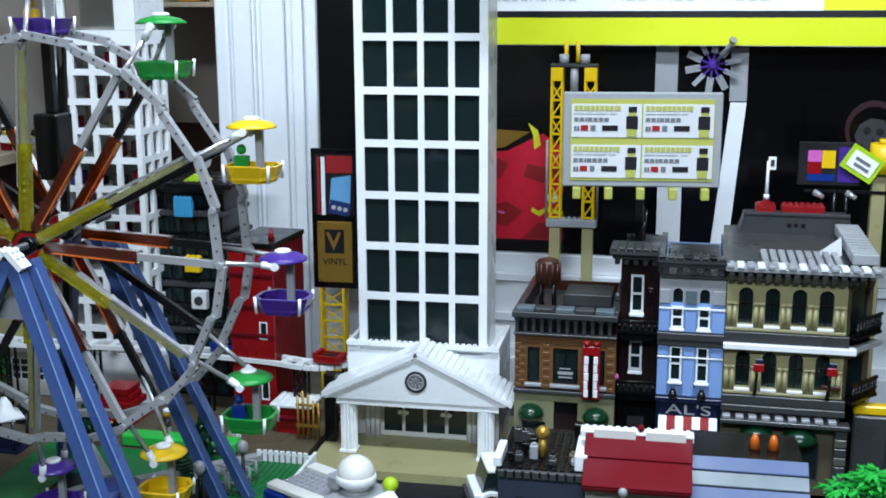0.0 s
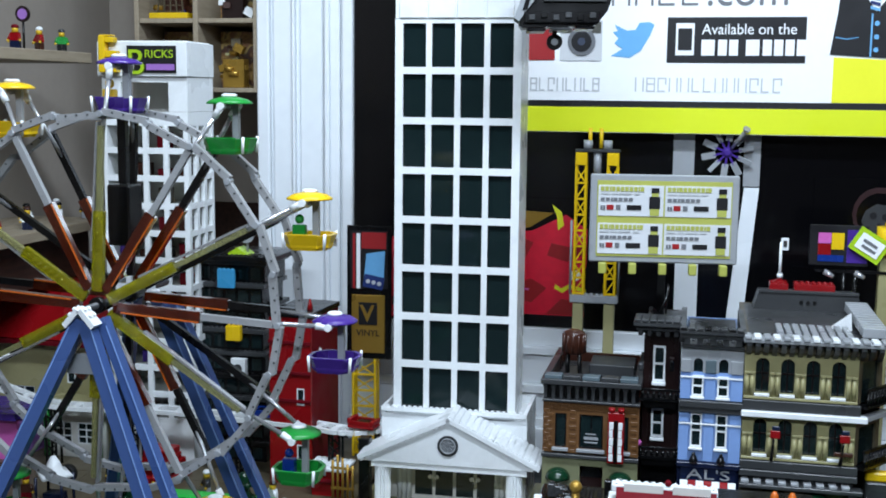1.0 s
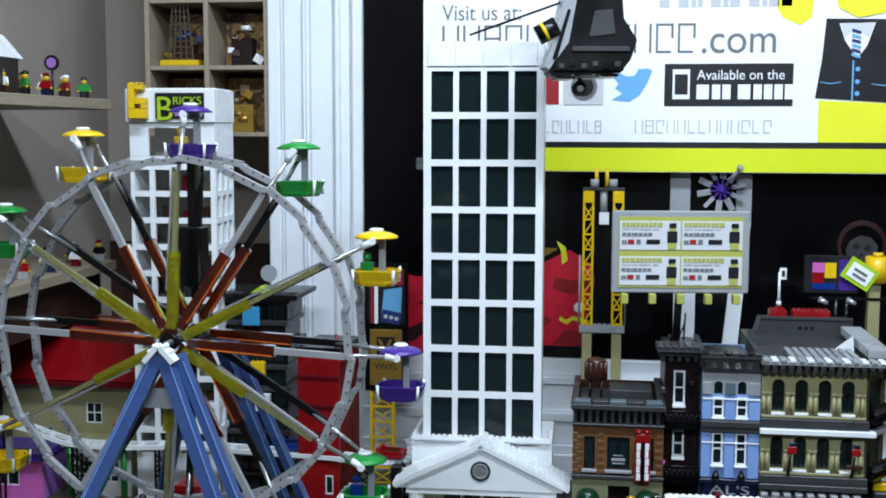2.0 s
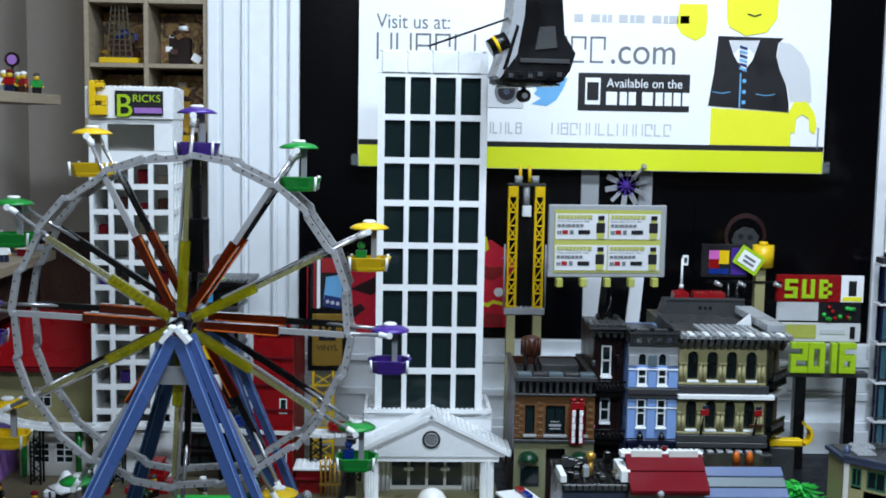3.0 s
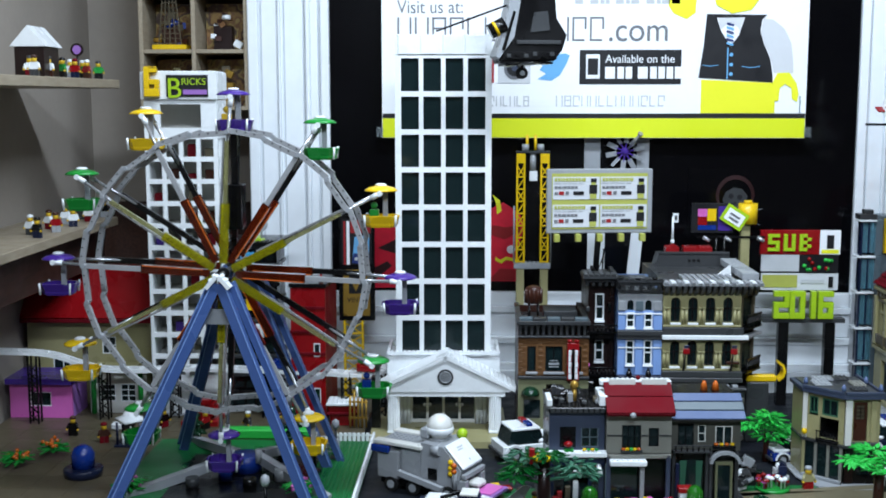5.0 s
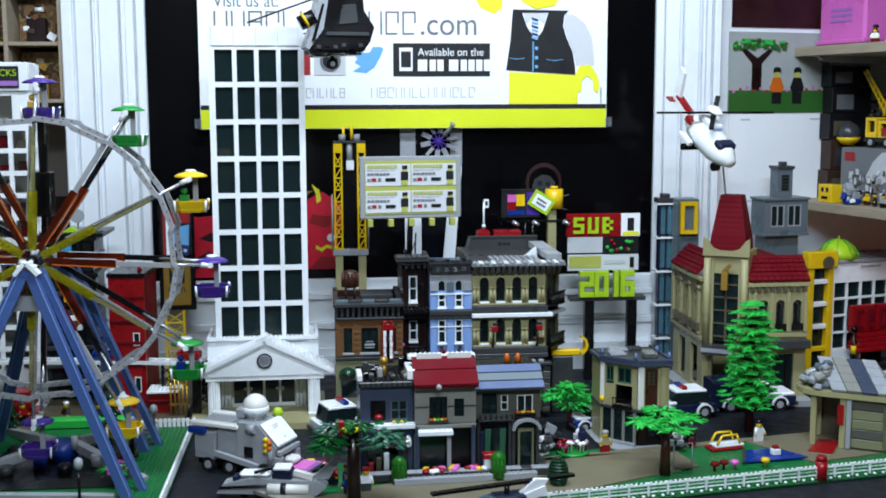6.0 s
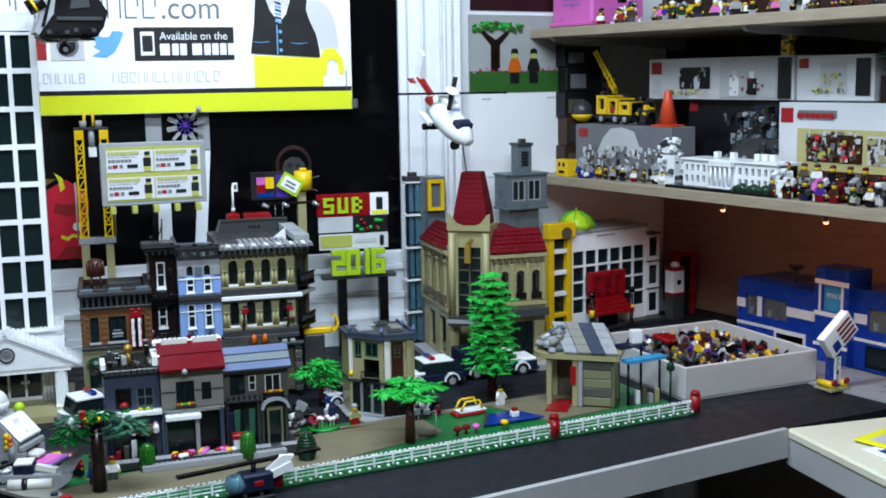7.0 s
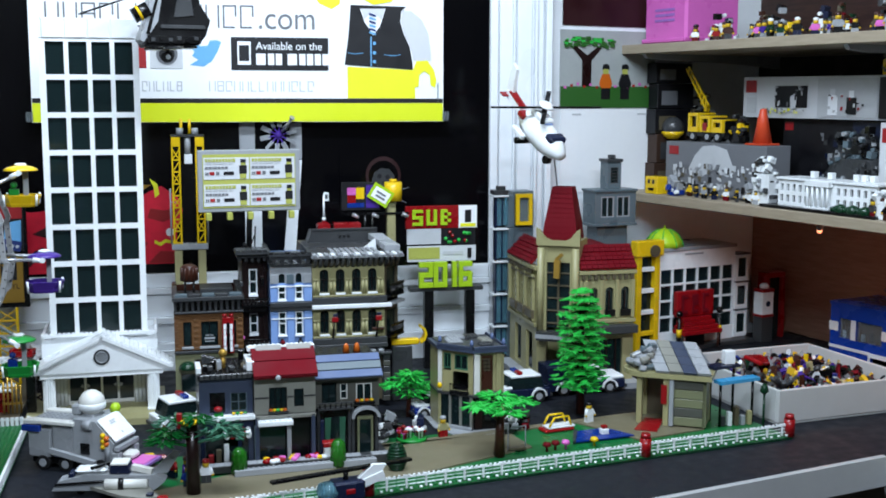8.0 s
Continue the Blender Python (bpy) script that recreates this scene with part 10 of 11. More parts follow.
def car(name, m, L, W, body, top, label, bar=True, cargo=None):
    """A small toy car: body, wheel arches, cabin, glass, lights."""
    c = thing(name, label, "toy car", m)
    part("body", Geo().soft(-L / 2, L / 2, -W / 2, W / 2, 0.008, 0.022, 0.001), body, c)
    part("bonnet", Geo().soft(L * 0.14, L / 2 - 0.001, -W / 2 + 0.001, W / 2 - 0.001, 0.0222, 0.028, 0.002), top, c)
    if cargo:
        part("cargo_box", Geo().soft(-L / 2, L * 0.02, -W / 2, W / 2, 0.0222, 0.048, 0.001), cargo, c)
    part("cabin", Geo().prism([(-L * (0.40 if not cargo else -0.03), 0.0222), (L * 0.26, 0.0222), (L * 0.17, 0.040), (-L * (0.34 if not cargo else -0.04), 0.040)], -W / 2 + 0.003, W / 2 - 0.003), GLASS, c)
    part("roof", Geo().soft(-L * (0.34 if not cargo else -0.04), L * 0.17, -W / 2 + 0.002, W / 2 - 0.002, 0.0402, 0.044, 0.001), top, c)
    for x in (-L * 0.30, L * 0.30):
        for y in (-W / 2 + 0.003, W / 2 - 0.003):
            wheel(c, x, y, 0.010, 0.010)
        part("wheel_arch", Geo().prism([(x + 0.0135 * math.cos(t * math.pi / 8), 0.010 + 0.0135 * math.sin(t * math.pi / 8)) for t in range(9)] + [(x + 0.0108 * math.cos(t * math.pi / 8), 0.010 + 0.0108 * math.sin(t * math.pi / 8)) for t in reversed(range(9))], -W / 2 - 0.0025, W / 2 + 0.0025), WHITE, c)
    for y in (-W * 0.32, W * 0.32):
        part("headlight", Geo().rod((L / 2, y, 0.018), (L / 2 + 0.0015, y, 0.018), 0.003), CLEARGLASS, c)
    for x in (-L / 2 - 0.004, L / 2 + 0.0003):
        part("bumper", Geo().soft(x, x + 0.0037, -W / 2, W / 2, 0.008, 0.013, 0.0006), GREY, c)
    if bar:
        part("light_bar", Geo().soft(-0.004, 0.004, -W * 0.36, -0.001, 0.0442, 0.049, 0.0008), BLUE, c)
        part("light_bar", Geo().soft(-0.004, 0.004, 0.001, W * 0.36, 0.0442, 0.049, 0.0008), RED, c)
    return c


car("police_truck", pose(0.931, -0.060, 0, 0, 0, 3) @ Matrix.Scale(1.25, 4), 0.132, 0.048, DBLUE, WHITE, "dark blue and white toy police truck on the road", True, DBLUE)
car("police_car", pose(0.782, -0.100, 0, 0, 0, 186) @ Matrix.Scale(1.25, 4), 0.098, 0.046, DBLUE, WHITE, "dark blue and white toy police car", True)
car("blue_car", pose(0.600, -0.165, 0, 0, 0, 190), 0.085, 0.044, BLUE, WHITE, "blue toy car with white arches by the low tree", False)
car("police_van", pose(0.146, -0.150, 0, 0, 0, 20) @ Matrix.Scale(1.32, 4), 0.078, 0.046, WHITE, WHITE, "dark blue and white toy police van with light bar", True)
dg = thing("yellow_digger_arm", "yellow curved digger bucket arm", "toy digger", pose(0.565, -0.045, 0.0))
part("base", Geo().soft(-0.02, 0.02, -0.012, 0.012, 0.0, 0.110, 0.002), GREY, dg)
part("arm", Geo().soft(-0.020, 0.034, -0.008, 0.008, 0.1102, 0.122, 0.002), YELLOW, dg)
arc = [(0.030 + 0.020 * math.cos(a), 0.130 + 0.020 * math.sin(a)) for a in (-1.2, -0.6, 0, 0.6, 1.2)]
part("bucket", Geo().prism(arc + [(x * 0.75 + 0.008, z * 0.75 + 0.0325) for x, z in reversed(arc)], -0.010, 0.010), YELLOW, dg)

# white space truck with a round helmet on top
sp = thing("space_truck", "white and grey toy space truck carrying a round helmet", "toy vehicle", pose(0.0, -0.335, 0, 0, 0, -28))
part("chassis", Geo().soft(-0.085, 0.080, -0.030, 0.030, 0.010, 0.020, 0.001), BLACK, sp)
part("cargo_hull", Geo().soft(-0.088, -0.048, -0.036, 0.036, 0.0202, 0.066, 0.002), LGREY, sp)
part("cargo_hull", Geo().soft(-0.0475, -0.010, -0.031, 0.031, 0.0202, 0.074, 0.002), LGREY, sp)
for s_ in (-1, 1):
    part("hull_wing", Geo().soft(-0.094, -0.006, s_ * 0.030 - 0.008, s_ * 0.030 + 0.008, 0.0745, 0.081, 0.0012), OFFWHITE, sp)
    part("blue_block", Geo().soft(-0.096, -0.064, s_ * 0.0375 - 0.004, s_ * 0.0375 + 0.004, 0.0625, 0.073, 0.001), BLUE, sp)
    part("side_window", Geo().soft(0.004, 0.020, s_ * 0.0330 - 0.001, s_ * 0.0330 + 0.001, 0.030, 0.048, 0.0006), BLACK, sp)
    part("side_arm", Geo().beam((-0.046, s_ * 0.039, 0.034), (0.034, s_ * 0.041, 0.020), 0.008, 0.008), LGREY, sp)
    part("shoulder_lamp", Geo().rod((0.012, s_ * 0.034, 0.078), (0.026, s_ * 0.034, 0.078), 0.0075, n=12), LGREY, sp)
    part("door_pipe", Geo().rod((0.052, s_ * 0.034, 0.022), (0.052, s_ * 0.034, 0.052), 0.004, n=8), LGREY, sp)
    part("cheek_block", Geo().soft(0.056, 0.070, s_ * 0.026 - 0.006, s_ * 0.026 + 0.006, 0.0205, 0.036, 0.001), LGREY, sp)
part("hull_top", Geo().soft(-0.090, -0.008, -0.0215, 0.0215, 0.0745, 0.078, 0.001).studs(-0.088, -0.040, -0.020, 0.020, 0.078, 6), LGREY, sp)
part("cab", Geo().prism([(-0.009, 0.0202), (0.056, 0.0202), (0.062, 0.050), (0.030, 0.084), (-0.009, 0.086)], -0.032, 0.032), LGREY, sp)
m = Matrix.Translation((0.030, 0, 0.0835)) @ Matrix.Rotation(radians(45), 4, "Y")
sc = part("windscreen_panel", Geo().soft(0.0, 0.047, -0.030, 0.030, 0.0008, 0.006, 0.002, m), WHITE, sp)
for a, b_, c, d in ((0.010, 0.013, -0.010, 0.006), (0.015, 0.017, -0.012, 0.002), (0.034, 0.038, -0.0015, 0.0015)):
    part("panel_mark", Geo().box(a, b_, c, d, 0.0061, 0.0067, m), PLGREY, sc)
part("bumper_frame", Geo().soft(0.0625, 0.070, -0.032, 0.032, 0.038, 0.046, 0.001), LGREY, sp)
part("nose_block", Geo().soft(0.062, 0.084, -0.012, 0.012, 0.0205, 0.032, 0.004), OFFWHITE, sp)
part("pink_plate", Geo().soft(0.074, 0.112, -0.028, 0.028, 0.012, 0.018, 0.001), LILAC, sp, "lilac shovel plate")
part("pink_gloss", Geo().soft(0.080, 0.108, -0.022, 0.022, 0.0182, 0.0196, 0.0005), PINK, sp)
part("plate_edge", Geo().soft(0.074, 0.113, -0.033, -0.0285, 0.006, 0.014, 0.001), PURPLE, sp)
for k in range(5):
    part("orange_lamp", Geo().ball((0.046 + (k % 2) * 0.006, -0.036, 0.046 + k * 0.0045), 0.0045, 8), ORANGE if k % 2 else YELLOW, sp)
for x in (-0.062, -0.022, 0.040):
    for y in (-0.032, 0.032):
        wheel(sp, x, y, 0.012, 0.012, 0.010)
hm = part("helmet", Geo().ball((0.004, 0.004, 0.104), 0.021, 20), OFFWHITE, sp, "round white helmet sphere")
part("helmet_visor", Geo().lathe((0.004, 0.004, 0.095), [(0.0205, 0), (0.0226, 0.002), (0.0222, 0.008), (0.021, 0.010)], 20), WHITE, hm)
part("helmet_neck", Geo().rod((0.004, 0.004, 0.0785), (0.004, 0.004, 0.088), 0.016), LGREY, hm)
part("helmet_pack", Geo().soft(-0.022, -0.006, -0.016, 0.020, 0.0862, 0.104, 0.003), LGREY, hm)
part("lime_light", Geo().ball((0.030, 0.030, 0.090), 0.009, 8), LIME, sp)
bug = thing("red_racer", "tiny red toy car with a yellow nose", "toy car", pose(0.098, -0.345, 0, 0, 0, 12))
part("body", Geo().soft(-0.022, 0.022, -0.008, 0.008, 0.004, 0.012, 0.003), RED, bug)
part("nose", Geo().soft(-0.012, 0.002, -0.0085, 0.0085, 0.0122, 0.016, 0.001), YELLOW, bug)
for x in (-0.013, 0.013):
    for y in (-0.008, 0.008):
        part("wheel", Geo().rod((x, y - 0.002, 0.005), (x, y + 0.002, 0.005), 0.005, n=10), RUBBER, bug)

# grey space plane in front of it
pn = thing("space_plane", "grey and white toy space plane on the road", "toy plane", pose(0.045, -0.475, 0, 0, 0, -8))
part("fuselage", Geo().prism([(-0.090, 0.010), (0.060, 0.008), (0.075, 0.020), (0.060, 0.030), (-0.040, 0.034), (-0.080, 0.024)], -0.014, 0.014), LGREY, pn)
for s_ in (-1, 1):
    pts = [(-0.034, s_ * 0.0145), (0.050, s_ * 0.0145), (0.074, s_ * 0.066), (0.056, s_ * 0.074), (0.020, s_ * 0.060)]
    part("wing", Geo().slab(pts if s_ > 0 else list(reversed(pts)), 0.011, 0.016), STONE, pn)
    part("engine", Geo().rod((-0.010, s_ * 0.026, 0.022), (0.052, s_ * 0.026, 0.022), 0.0085, 0.0070, n=12), OFFWHITE, pn)
    part("engine_ring", Geo().rod((0.010, s_ * 0.026, 0.022), (0.018, s_ * 0.026, 0.022), 0.0092, n=12), BLACK, pn)
    part("wing_light", Geo().soft(0.056, 0.066, s_ * 0.064 - 0.004, s_ * 0.064 + 0.004, 0.0162, 0.021, 0.001), DBLUE, pn)
    part("side_rod", Geo().rod((-0.084, s_ * 0.017, 0.020), (0.030, s_ * 0.017, 0.026), 0.0022, n=6), BLACK, pn)
part("tail_fin", Geo().prism([(0.050, 0.030), (0.078, 0.030), (0.098, 0.062), (0.088, 0.064)], -0.002, 0.002), LGREY, pn)
part("cockpit", Geo().soft(-0.056, -0.010, -0.012, 0.012, 0.0342, 0.042, 0.004), WHITE, pn)
part("cockpit_glass", Geo().soft(-0.066, -0.0565, -0.010, 0.010, 0.026, 0.036, 0.002), DBLUE, pn)
part("grey_block", Geo().soft(-0.006, 0.024, -0.013, 0.013, 0.0320, 0.046, 0.002), DBLUE, pn)
part("block_cap", Geo().soft(-0.004, 0.022, -0.014, 0.014, 0.0462, 0.050, 0.001), OFFWHITE, pn)
part("rear_arm", Geo().beam((0.026, 0, 0.040), (0.056, -0.006, 0.034), 0.010, 0.008), OFFWHITE, pn)
part("cross_bar", Geo().beam((-0.030, -0.020, 0.045), (0.010, 0.018, 0.0475), 0.004, 0.004), BLACK, pn)
for x, y in ((-0.05, 0.0), (0.04, -0.016), (0.04, 0.016)):
    part("wheel", Geo().rod((x, y - 0.004, 0.006), (x, y + 0.004, 0.006), 0.006), BLACK, pn)

# blue helicopter parked on the road by the fence
bh = thing("blue_helicopter", "small blue toy helicopter with a long black rotor", "toy helicopter", pose(0.370, -0.602, 0, 0, 0, 190))
part("cabin", Geo().lathe((0.022, 0, 0.024), [(0.004, -0.014), (0.015, -0.010), (0.0185, 0.0), (0.015, 0.010), (0.004, 0.014)], 14), TBLUE, bh)
part("body", Geo().soft(-0.030, 0.018, -0.015, 0.015, 0.010, 0.038, 0.003), DBLUE, bh)
part("tail_boom", Geo().beam((-0.030, 0, 0.030), (-0.062, 0, 0.040), 0.012, 0.012), WHITE, bh)
part("red_mark", Geo().soft(-0.014, 0.0, -0.0165, 0.0165, 0.020, 0.028, 0.001), RED, bh)
part("skid", Geo().rod((-0.03, -0.018, 0.003), (0.035, -0.018, 0.003), 0.0025).rod((-0.03, 0.018, 0.003), (0.035, 0.018, 0.003), 0.0025).box(-0.012, -0.008, -0.018, 0.018, 0.004, 0.010).box(0.012, 0.016, -0.018, 0.018, 0.004, 0.010), GREY, bh)
part("mast", Geo().rod((-0.004, 0, 0.038), (-0.004, 0, 0.050), 0.004), BLACK, bh)
part("rotor_blade", Geo().beam((-0.11, -0.012, 0.052), (0.11, 0.012, 0.052), 0.010, 0.004), BLACK, bh)
part("white_fin", Geo().prism([(-0.050, 0.036), (-0.020, 0.036), (-0.046, 0.056), (-0.066, 0.054)], -0.004, 0.004), WHITE, bh)

# ---- right-hand shelves ----
def shelf(name, label, m, x0, x1, y0, y1, z0, z1, brackets, mat=OAK):
    s = thing(name, label, "shelf", m)
    part("board", Geo().soft(x0, x1, y0, y1, z0, z1, 0.0012), mat, s)
    for y in brackets:
        tmp = Geo().prism([(x0 + 0.012, z0 - 0.0005), (x0 + 0.022, z0 - 0.010), (x0 + 0.060, z0 - 0.014), (x0 + (x1 - x0) * 0.6, z0 - 0.019), (x1 - 0.020, z0 - 0.030), (x1 - 0.003, z0 - 0.030), (x1 - 0.003, z0 - 0.0005)], y, y + 0.012)
        part("bracket", tmp, LGREY, s, "pale grey shelf bracket")
    return s


shelf("lower_shelf", "long pale oak shelf full of toy models", RM, 0.0, 0.434, -2.2, 0.078, 0.343, 0.364, (-1.2,))
shelf("upper_shelf", "pale oak upper shelf with toy figures", RM, 0.0, 0.449, -2.2, 0.078, 0.688, 0.709, (0.005, -0.60, -1.2))
for ly in (-0.548, -0.802):
    lp = thing("shelf_spotlight", "small glowing warm lamp under the shelf", "lamp", RM @ pose(0.016, ly, 0.343))
    part("holder", Geo().lathe((0, 0, -0.012), [(0.0055, 0), (0.007, 0.006), (0.007, 0.0117)], 14), GREY, lp)
    part("bulb", Geo().lathe((0, 0, -0.0175), [(0.002, 0), (0.005, 0.0025), (0.005, 0.0053)], 12), BULB, lp)


def carton(name, label, lx, ly0, ly1, z0, z1, mat, depth=0.09, face=()):
    """A printed box whose face looks out of the shelf; face holds (u0, u1, v0, v1, material) in shares of the face."""
    c = thing(name, label, "toy box", RM @ pose(lx, ly0, z0, 0, 0, -90))
    L, H = ly0 - ly1, z1 - z0
    part("carton", Geo().soft(0, L, 0, depth, 0, H, 0.0012), mat, c)
    for k, (u0, u1, v0, v1, m) in enumerate(face):
        t = -0.0006 * (k + 1)
        part("print_patch", Geo().box(u0 * L, u1 * L, t - 0.0005, t, v0 * H, v1 * H), m, c)
    return c


def picture(c, L, H, u0, u1, v0, v1, tones, seed, n=60, s=0.010, y=-0.0042):
    """A printed scene: many small flat patches of ink."""
    rnd, g = random.Random(seed), Geo()
    for k in range(n):
        g.slot = rnd.randrange(len(tones))
        w, h = s * rnd.uniform(0.3, 1.0), s * rnd.uniform(0.3, 1.2)
        x, z = rnd.uniform(u0 * L, u1 * L - w), v0 * H + (v1 - v0) * H * rnd.random() ** 1.3
        z = min(z, v1 * H - h)
        q = w * rnd.uniform(-0.4, 0.4)
        t = y - 0.00002 * k
        g.add([(x, t, z), (x + w, t, z), (x + w + q, t, z + h), (x + q, t, z + h)], [(0, 1, 2, 3)])
    return part("print_picture", g, list(tones), c)


gc_ = carton("grey_carton", "dark grey toy box with pale printed picture", 0.065, -0.016, -0.345, 0.3645, 0.485, PGREY, 0.07,
       ((0.04, 0.14, 0.76, 0.92, PRED),))
shape = [(0.30, 0.10), (0.66, 0.10), (0.70, 0.62), (0.64, 0.90), (0.52, 0.97), (0.40, 0.94), (0.32, 0.76), (0.26, 0.50)]
part("dome_print", Geo().prism([(u * 0.329, v * 0.1205) for u, v in shape], -0.0030, -0.0024), PLGREY, gc_)
shape = [(0.12, 0.05), (0.96, 0.05), (0.96, 0.48), (0.88, 0.66), (0.76, 0.58), (0.66, 0.40), (0.52, 0.52), (0.38, 0.34), (0.22, 0.42)]
part("ship_print", Geo().prism([(u * 0.329, v * 0.1205) for u, v in shape], -0.0040, -0.0034), PGREY, gc_)
picture(gc_, 0.329, 0.1205, 0.10, 0.97, 0.05, 0.62, (PLGREY, PGREY, PBLACK, CARD, LGREY, DTAN), 91, 150, 0.012)
bc_ = carton("black_carton", "large black toy box with a blue printed corner", 0.170, -0.285, -0.590, 0.3645, 0.542, PBLACK, 0.10, ((0.02, 0.10, 0.86, 0.96, PRED), (0.64, 1.0, 0.02, 0.98, DBLUE)))
shape = [(0.34, 0.04), (1.0, 0.04), (1.0, 0.62), (0.92, 0.80), (0.84, 0.74), (0.78, 0.92), (0.70, 0.80), (0.66, 0.90), (0.60, 0.70), (0.52, 0.76), (0.50, 0.52), (0.42, 0.40)]
part("robot_print", Geo().prism([(u * 0.305, v * 0.1775) for u, v in shape], -0.0030, -0.0024), GREY, bc_)
picture(bc_, 0.305, 0.1775, 0.36, 0.98, 0.05, 0.84, (GREY, PBLACK, LGREY, PGREY, DBLUE, PBLACK), 92, 170, 0.014)
wc_ = carton("white_carton", "white toy box with two dark display windows", 0.150, -0.178, -0.600, 0.543, 0.632, CARD, 0.12,
       ((0.02, 0.10, 0.62, 0.92, PRED), (0.03, 0.10, 0.12, 0.50, PLGREY), (0.24, 0.46, 0.26, 0.78, PBLACK), (0.53, 0.90, 0.06, 0.94, PLGREY), (0.91, 0.99, 0.04, 0.96, PBLACK), (0.60, 0.66, 0.10, 0.56, PAPER), (0.615, 0.645, 0.56, 0.70, CARD), (0.72, 0.78, 0.12, 0.50, PBLACK), (0.735, 0.765, 0.50, 0.66, PAPER)))
prism_helm = Geo().prism([(0.151, 0.0223), (0.166, 0.0223), (0.168, 0.045), (0.1585, 0.053), (0.149, 0.045)], -0.0062, -0.0056)
part("figure_print", prism_helm, CARD, wc_)
picture(wc_, 0.422, 0.089, 0.24, 0.46, 0.27, 0.77, (PGREY, PBLACK, PLGREY, PBLACK), 93, 30, 0.008, -0.0064)
picture(wc_, 0.422, 0.089, 0.15, 0.47, 0.10, 0.24, (PDIM, PYELLOW, CARD, PGREY), 94, 26, 0.008, -0.0064)
picture(wc_, 0.422, 0.089, 0.60, 0.84, 0.10, 0.60, (CARD, PBLACK, PLGREY, PRED), 95, 22, 0.008, -0.0064)
wc_ = carton("white_carton", "small white toy box with a green picture", 0.150, -0.608, -0.790, 0.543, 0.630, CARD, 0.10,
       ((0.03, 0.16, 0.72, 0.94, PRED), (0.32, 0.66, 0.30, 0.84, PLGREY), (0.78, 0.96, 0.12, 0.92, PBLACK)))
picture(wc_, 0.182, 0.087, 0.22, 0.68, 0.16, 0.28, (PDIM, PYELLOW, PGREY, CARD), 96, 24, 0.009)
picture(wc_, 0.182, 0.087, 0.34, 0.64, 0.32, 0.60, (PDIM, PLGREY, SANDBLUE, PLGREY), 97, 26, 0.009)
sc = carton("yellow_carton", "white and yellow toy box with printed rooms", 0.120, -0.592, -0.900, 0.3645, 0.540, CARD, 0.10,
            ((0.02, 0.12, 0.78, 0.94, PRED), (0.16, 0.46, 0.84, 0.92, PGREY), (0.16, 1.0, 0.05, 0.72, PSTRAW), (0.24, 0.66, 0.36, 0.66, BROWN), (0.70, 0.84, 0.36, 0.66, PLGREY), (0.30, 0.97, 0.07, 0.27, BROWN)))
picture(sc, 0.308, 0.1755, 0.24, 0.66, 0.37, 0.70, (PDRED, BROWN, DTAN, PGREY, BROWN, PLGREY, PBROWN, PDIM), 98, 130, 0.011, -0.0050)
picture(sc, 0.308, 0.1755, 0.68, 0.96, 0.37, 0.64, (DTAN, TAN, PLGREY, BROWN, TAN), 99, 40, 0.012, -0.0050)
picture(sc, 0.308, 0.1755, 0.30, 0.97, 0.08, 0.26, (PDRED, DTAN, PGREY, BROWN, PBROWN, BROWN), 100, 90, 0.012, -0.0050)
bars(sc, 0.05, 0.14, 0.146, 0.156, -0.0044, PRED, (3, 2, 2, 2, 2, 3))
# cone, crane lorry and helmet on the grey box
cn = thing("orange_cone", "small orange traffic cone on the grey box", "traffic cone", RM @ pose(0.095, -0.300, 0.4855))
part("base", Geo().soft(-0.026, 0.026, -0.026, 0.026, 0, 0.004, 0.001), CONE, cn)
part("cone", Geo().lathe((0, 0, 0.0042), [(0.021, 0), (0.007, 0.072), (0.005, 0.074)], 18), CONE, cn)
cl = thing("crane_lorry", "yellow and black toy crane lorry", "toy vehicle", RM @ pose(0.10, -0.055, 0.4855, 0, 0, -90))
part("chassis", Geo().soft(-0.01, 0.118, 0.0, 0.05, 0.012, 0.022, 0.001), BLACK, cl)
part("cab", Geo().soft(0.000, 0.034, 0.004, 0.046, 0.0222, 0.060, 0.002), BLACK, cl)
part("bed", Geo().soft(0.038, 0.116, 0.004, 0.046, 0.0222, 0.052, 0.002), BLACK, cl)
for x0, x1, z1 in ((0.0, 0.034, 0.066), (0.040, 0.074, 0.060), (0.080, 0.116, 0.052)):
    fr = part("yellow_frame", Geo().wall(x0, x1, 0.0226, z1, -0.004, 0.0036, [(x0 + 0.006, x1 - 0.006, 0.034, z1 - 0.007)]), YELLOW, cl)
    part("frame_top", Geo().soft(x0, x1, 0.0038, 0.050, z1 - 0.005, z1, 0.0008), YELLOW, fr)
part("dark_side", Geo().soft(0.052, 0.066, -0.007, -0.0042, 0.026, 0.044, 0.001), RED, cl)
for x in (0.014, 0.064, 0.098):
    wheel(cl, x, 0.002, 0.012, 0.012)
    wheel(cl, x, 0.048, 0.012, 0.012)
boom = Geo().beam((0.030, 0.02, 0.078), (-0.040, 0.02, 0.168), 0.003, 0.003).beam((0.042, 0.02, 0.084), (-0.030, 0.02, 0.172), 0.003, 0.003)
for k in range(8):
    a, b_ = Vector((0.030, 0.02, 0.078)).lerp(Vector((-0.040, 0.02, 0.168)), k / 8), Vector((0.042, 0.02, 0.084)).lerp(Vector((-0.030, 0.02, 0.172)), (k + 1) / 8)
    boom.beam(a, b_, 0.0025, 0.0025)
part("boom", boom, YELLOW, cl)
hl = thing("grey_helmet", "grey rounded toy head with yellow jaw", "toy model", RM @ pose(0.115, 0.022, 0.4855))
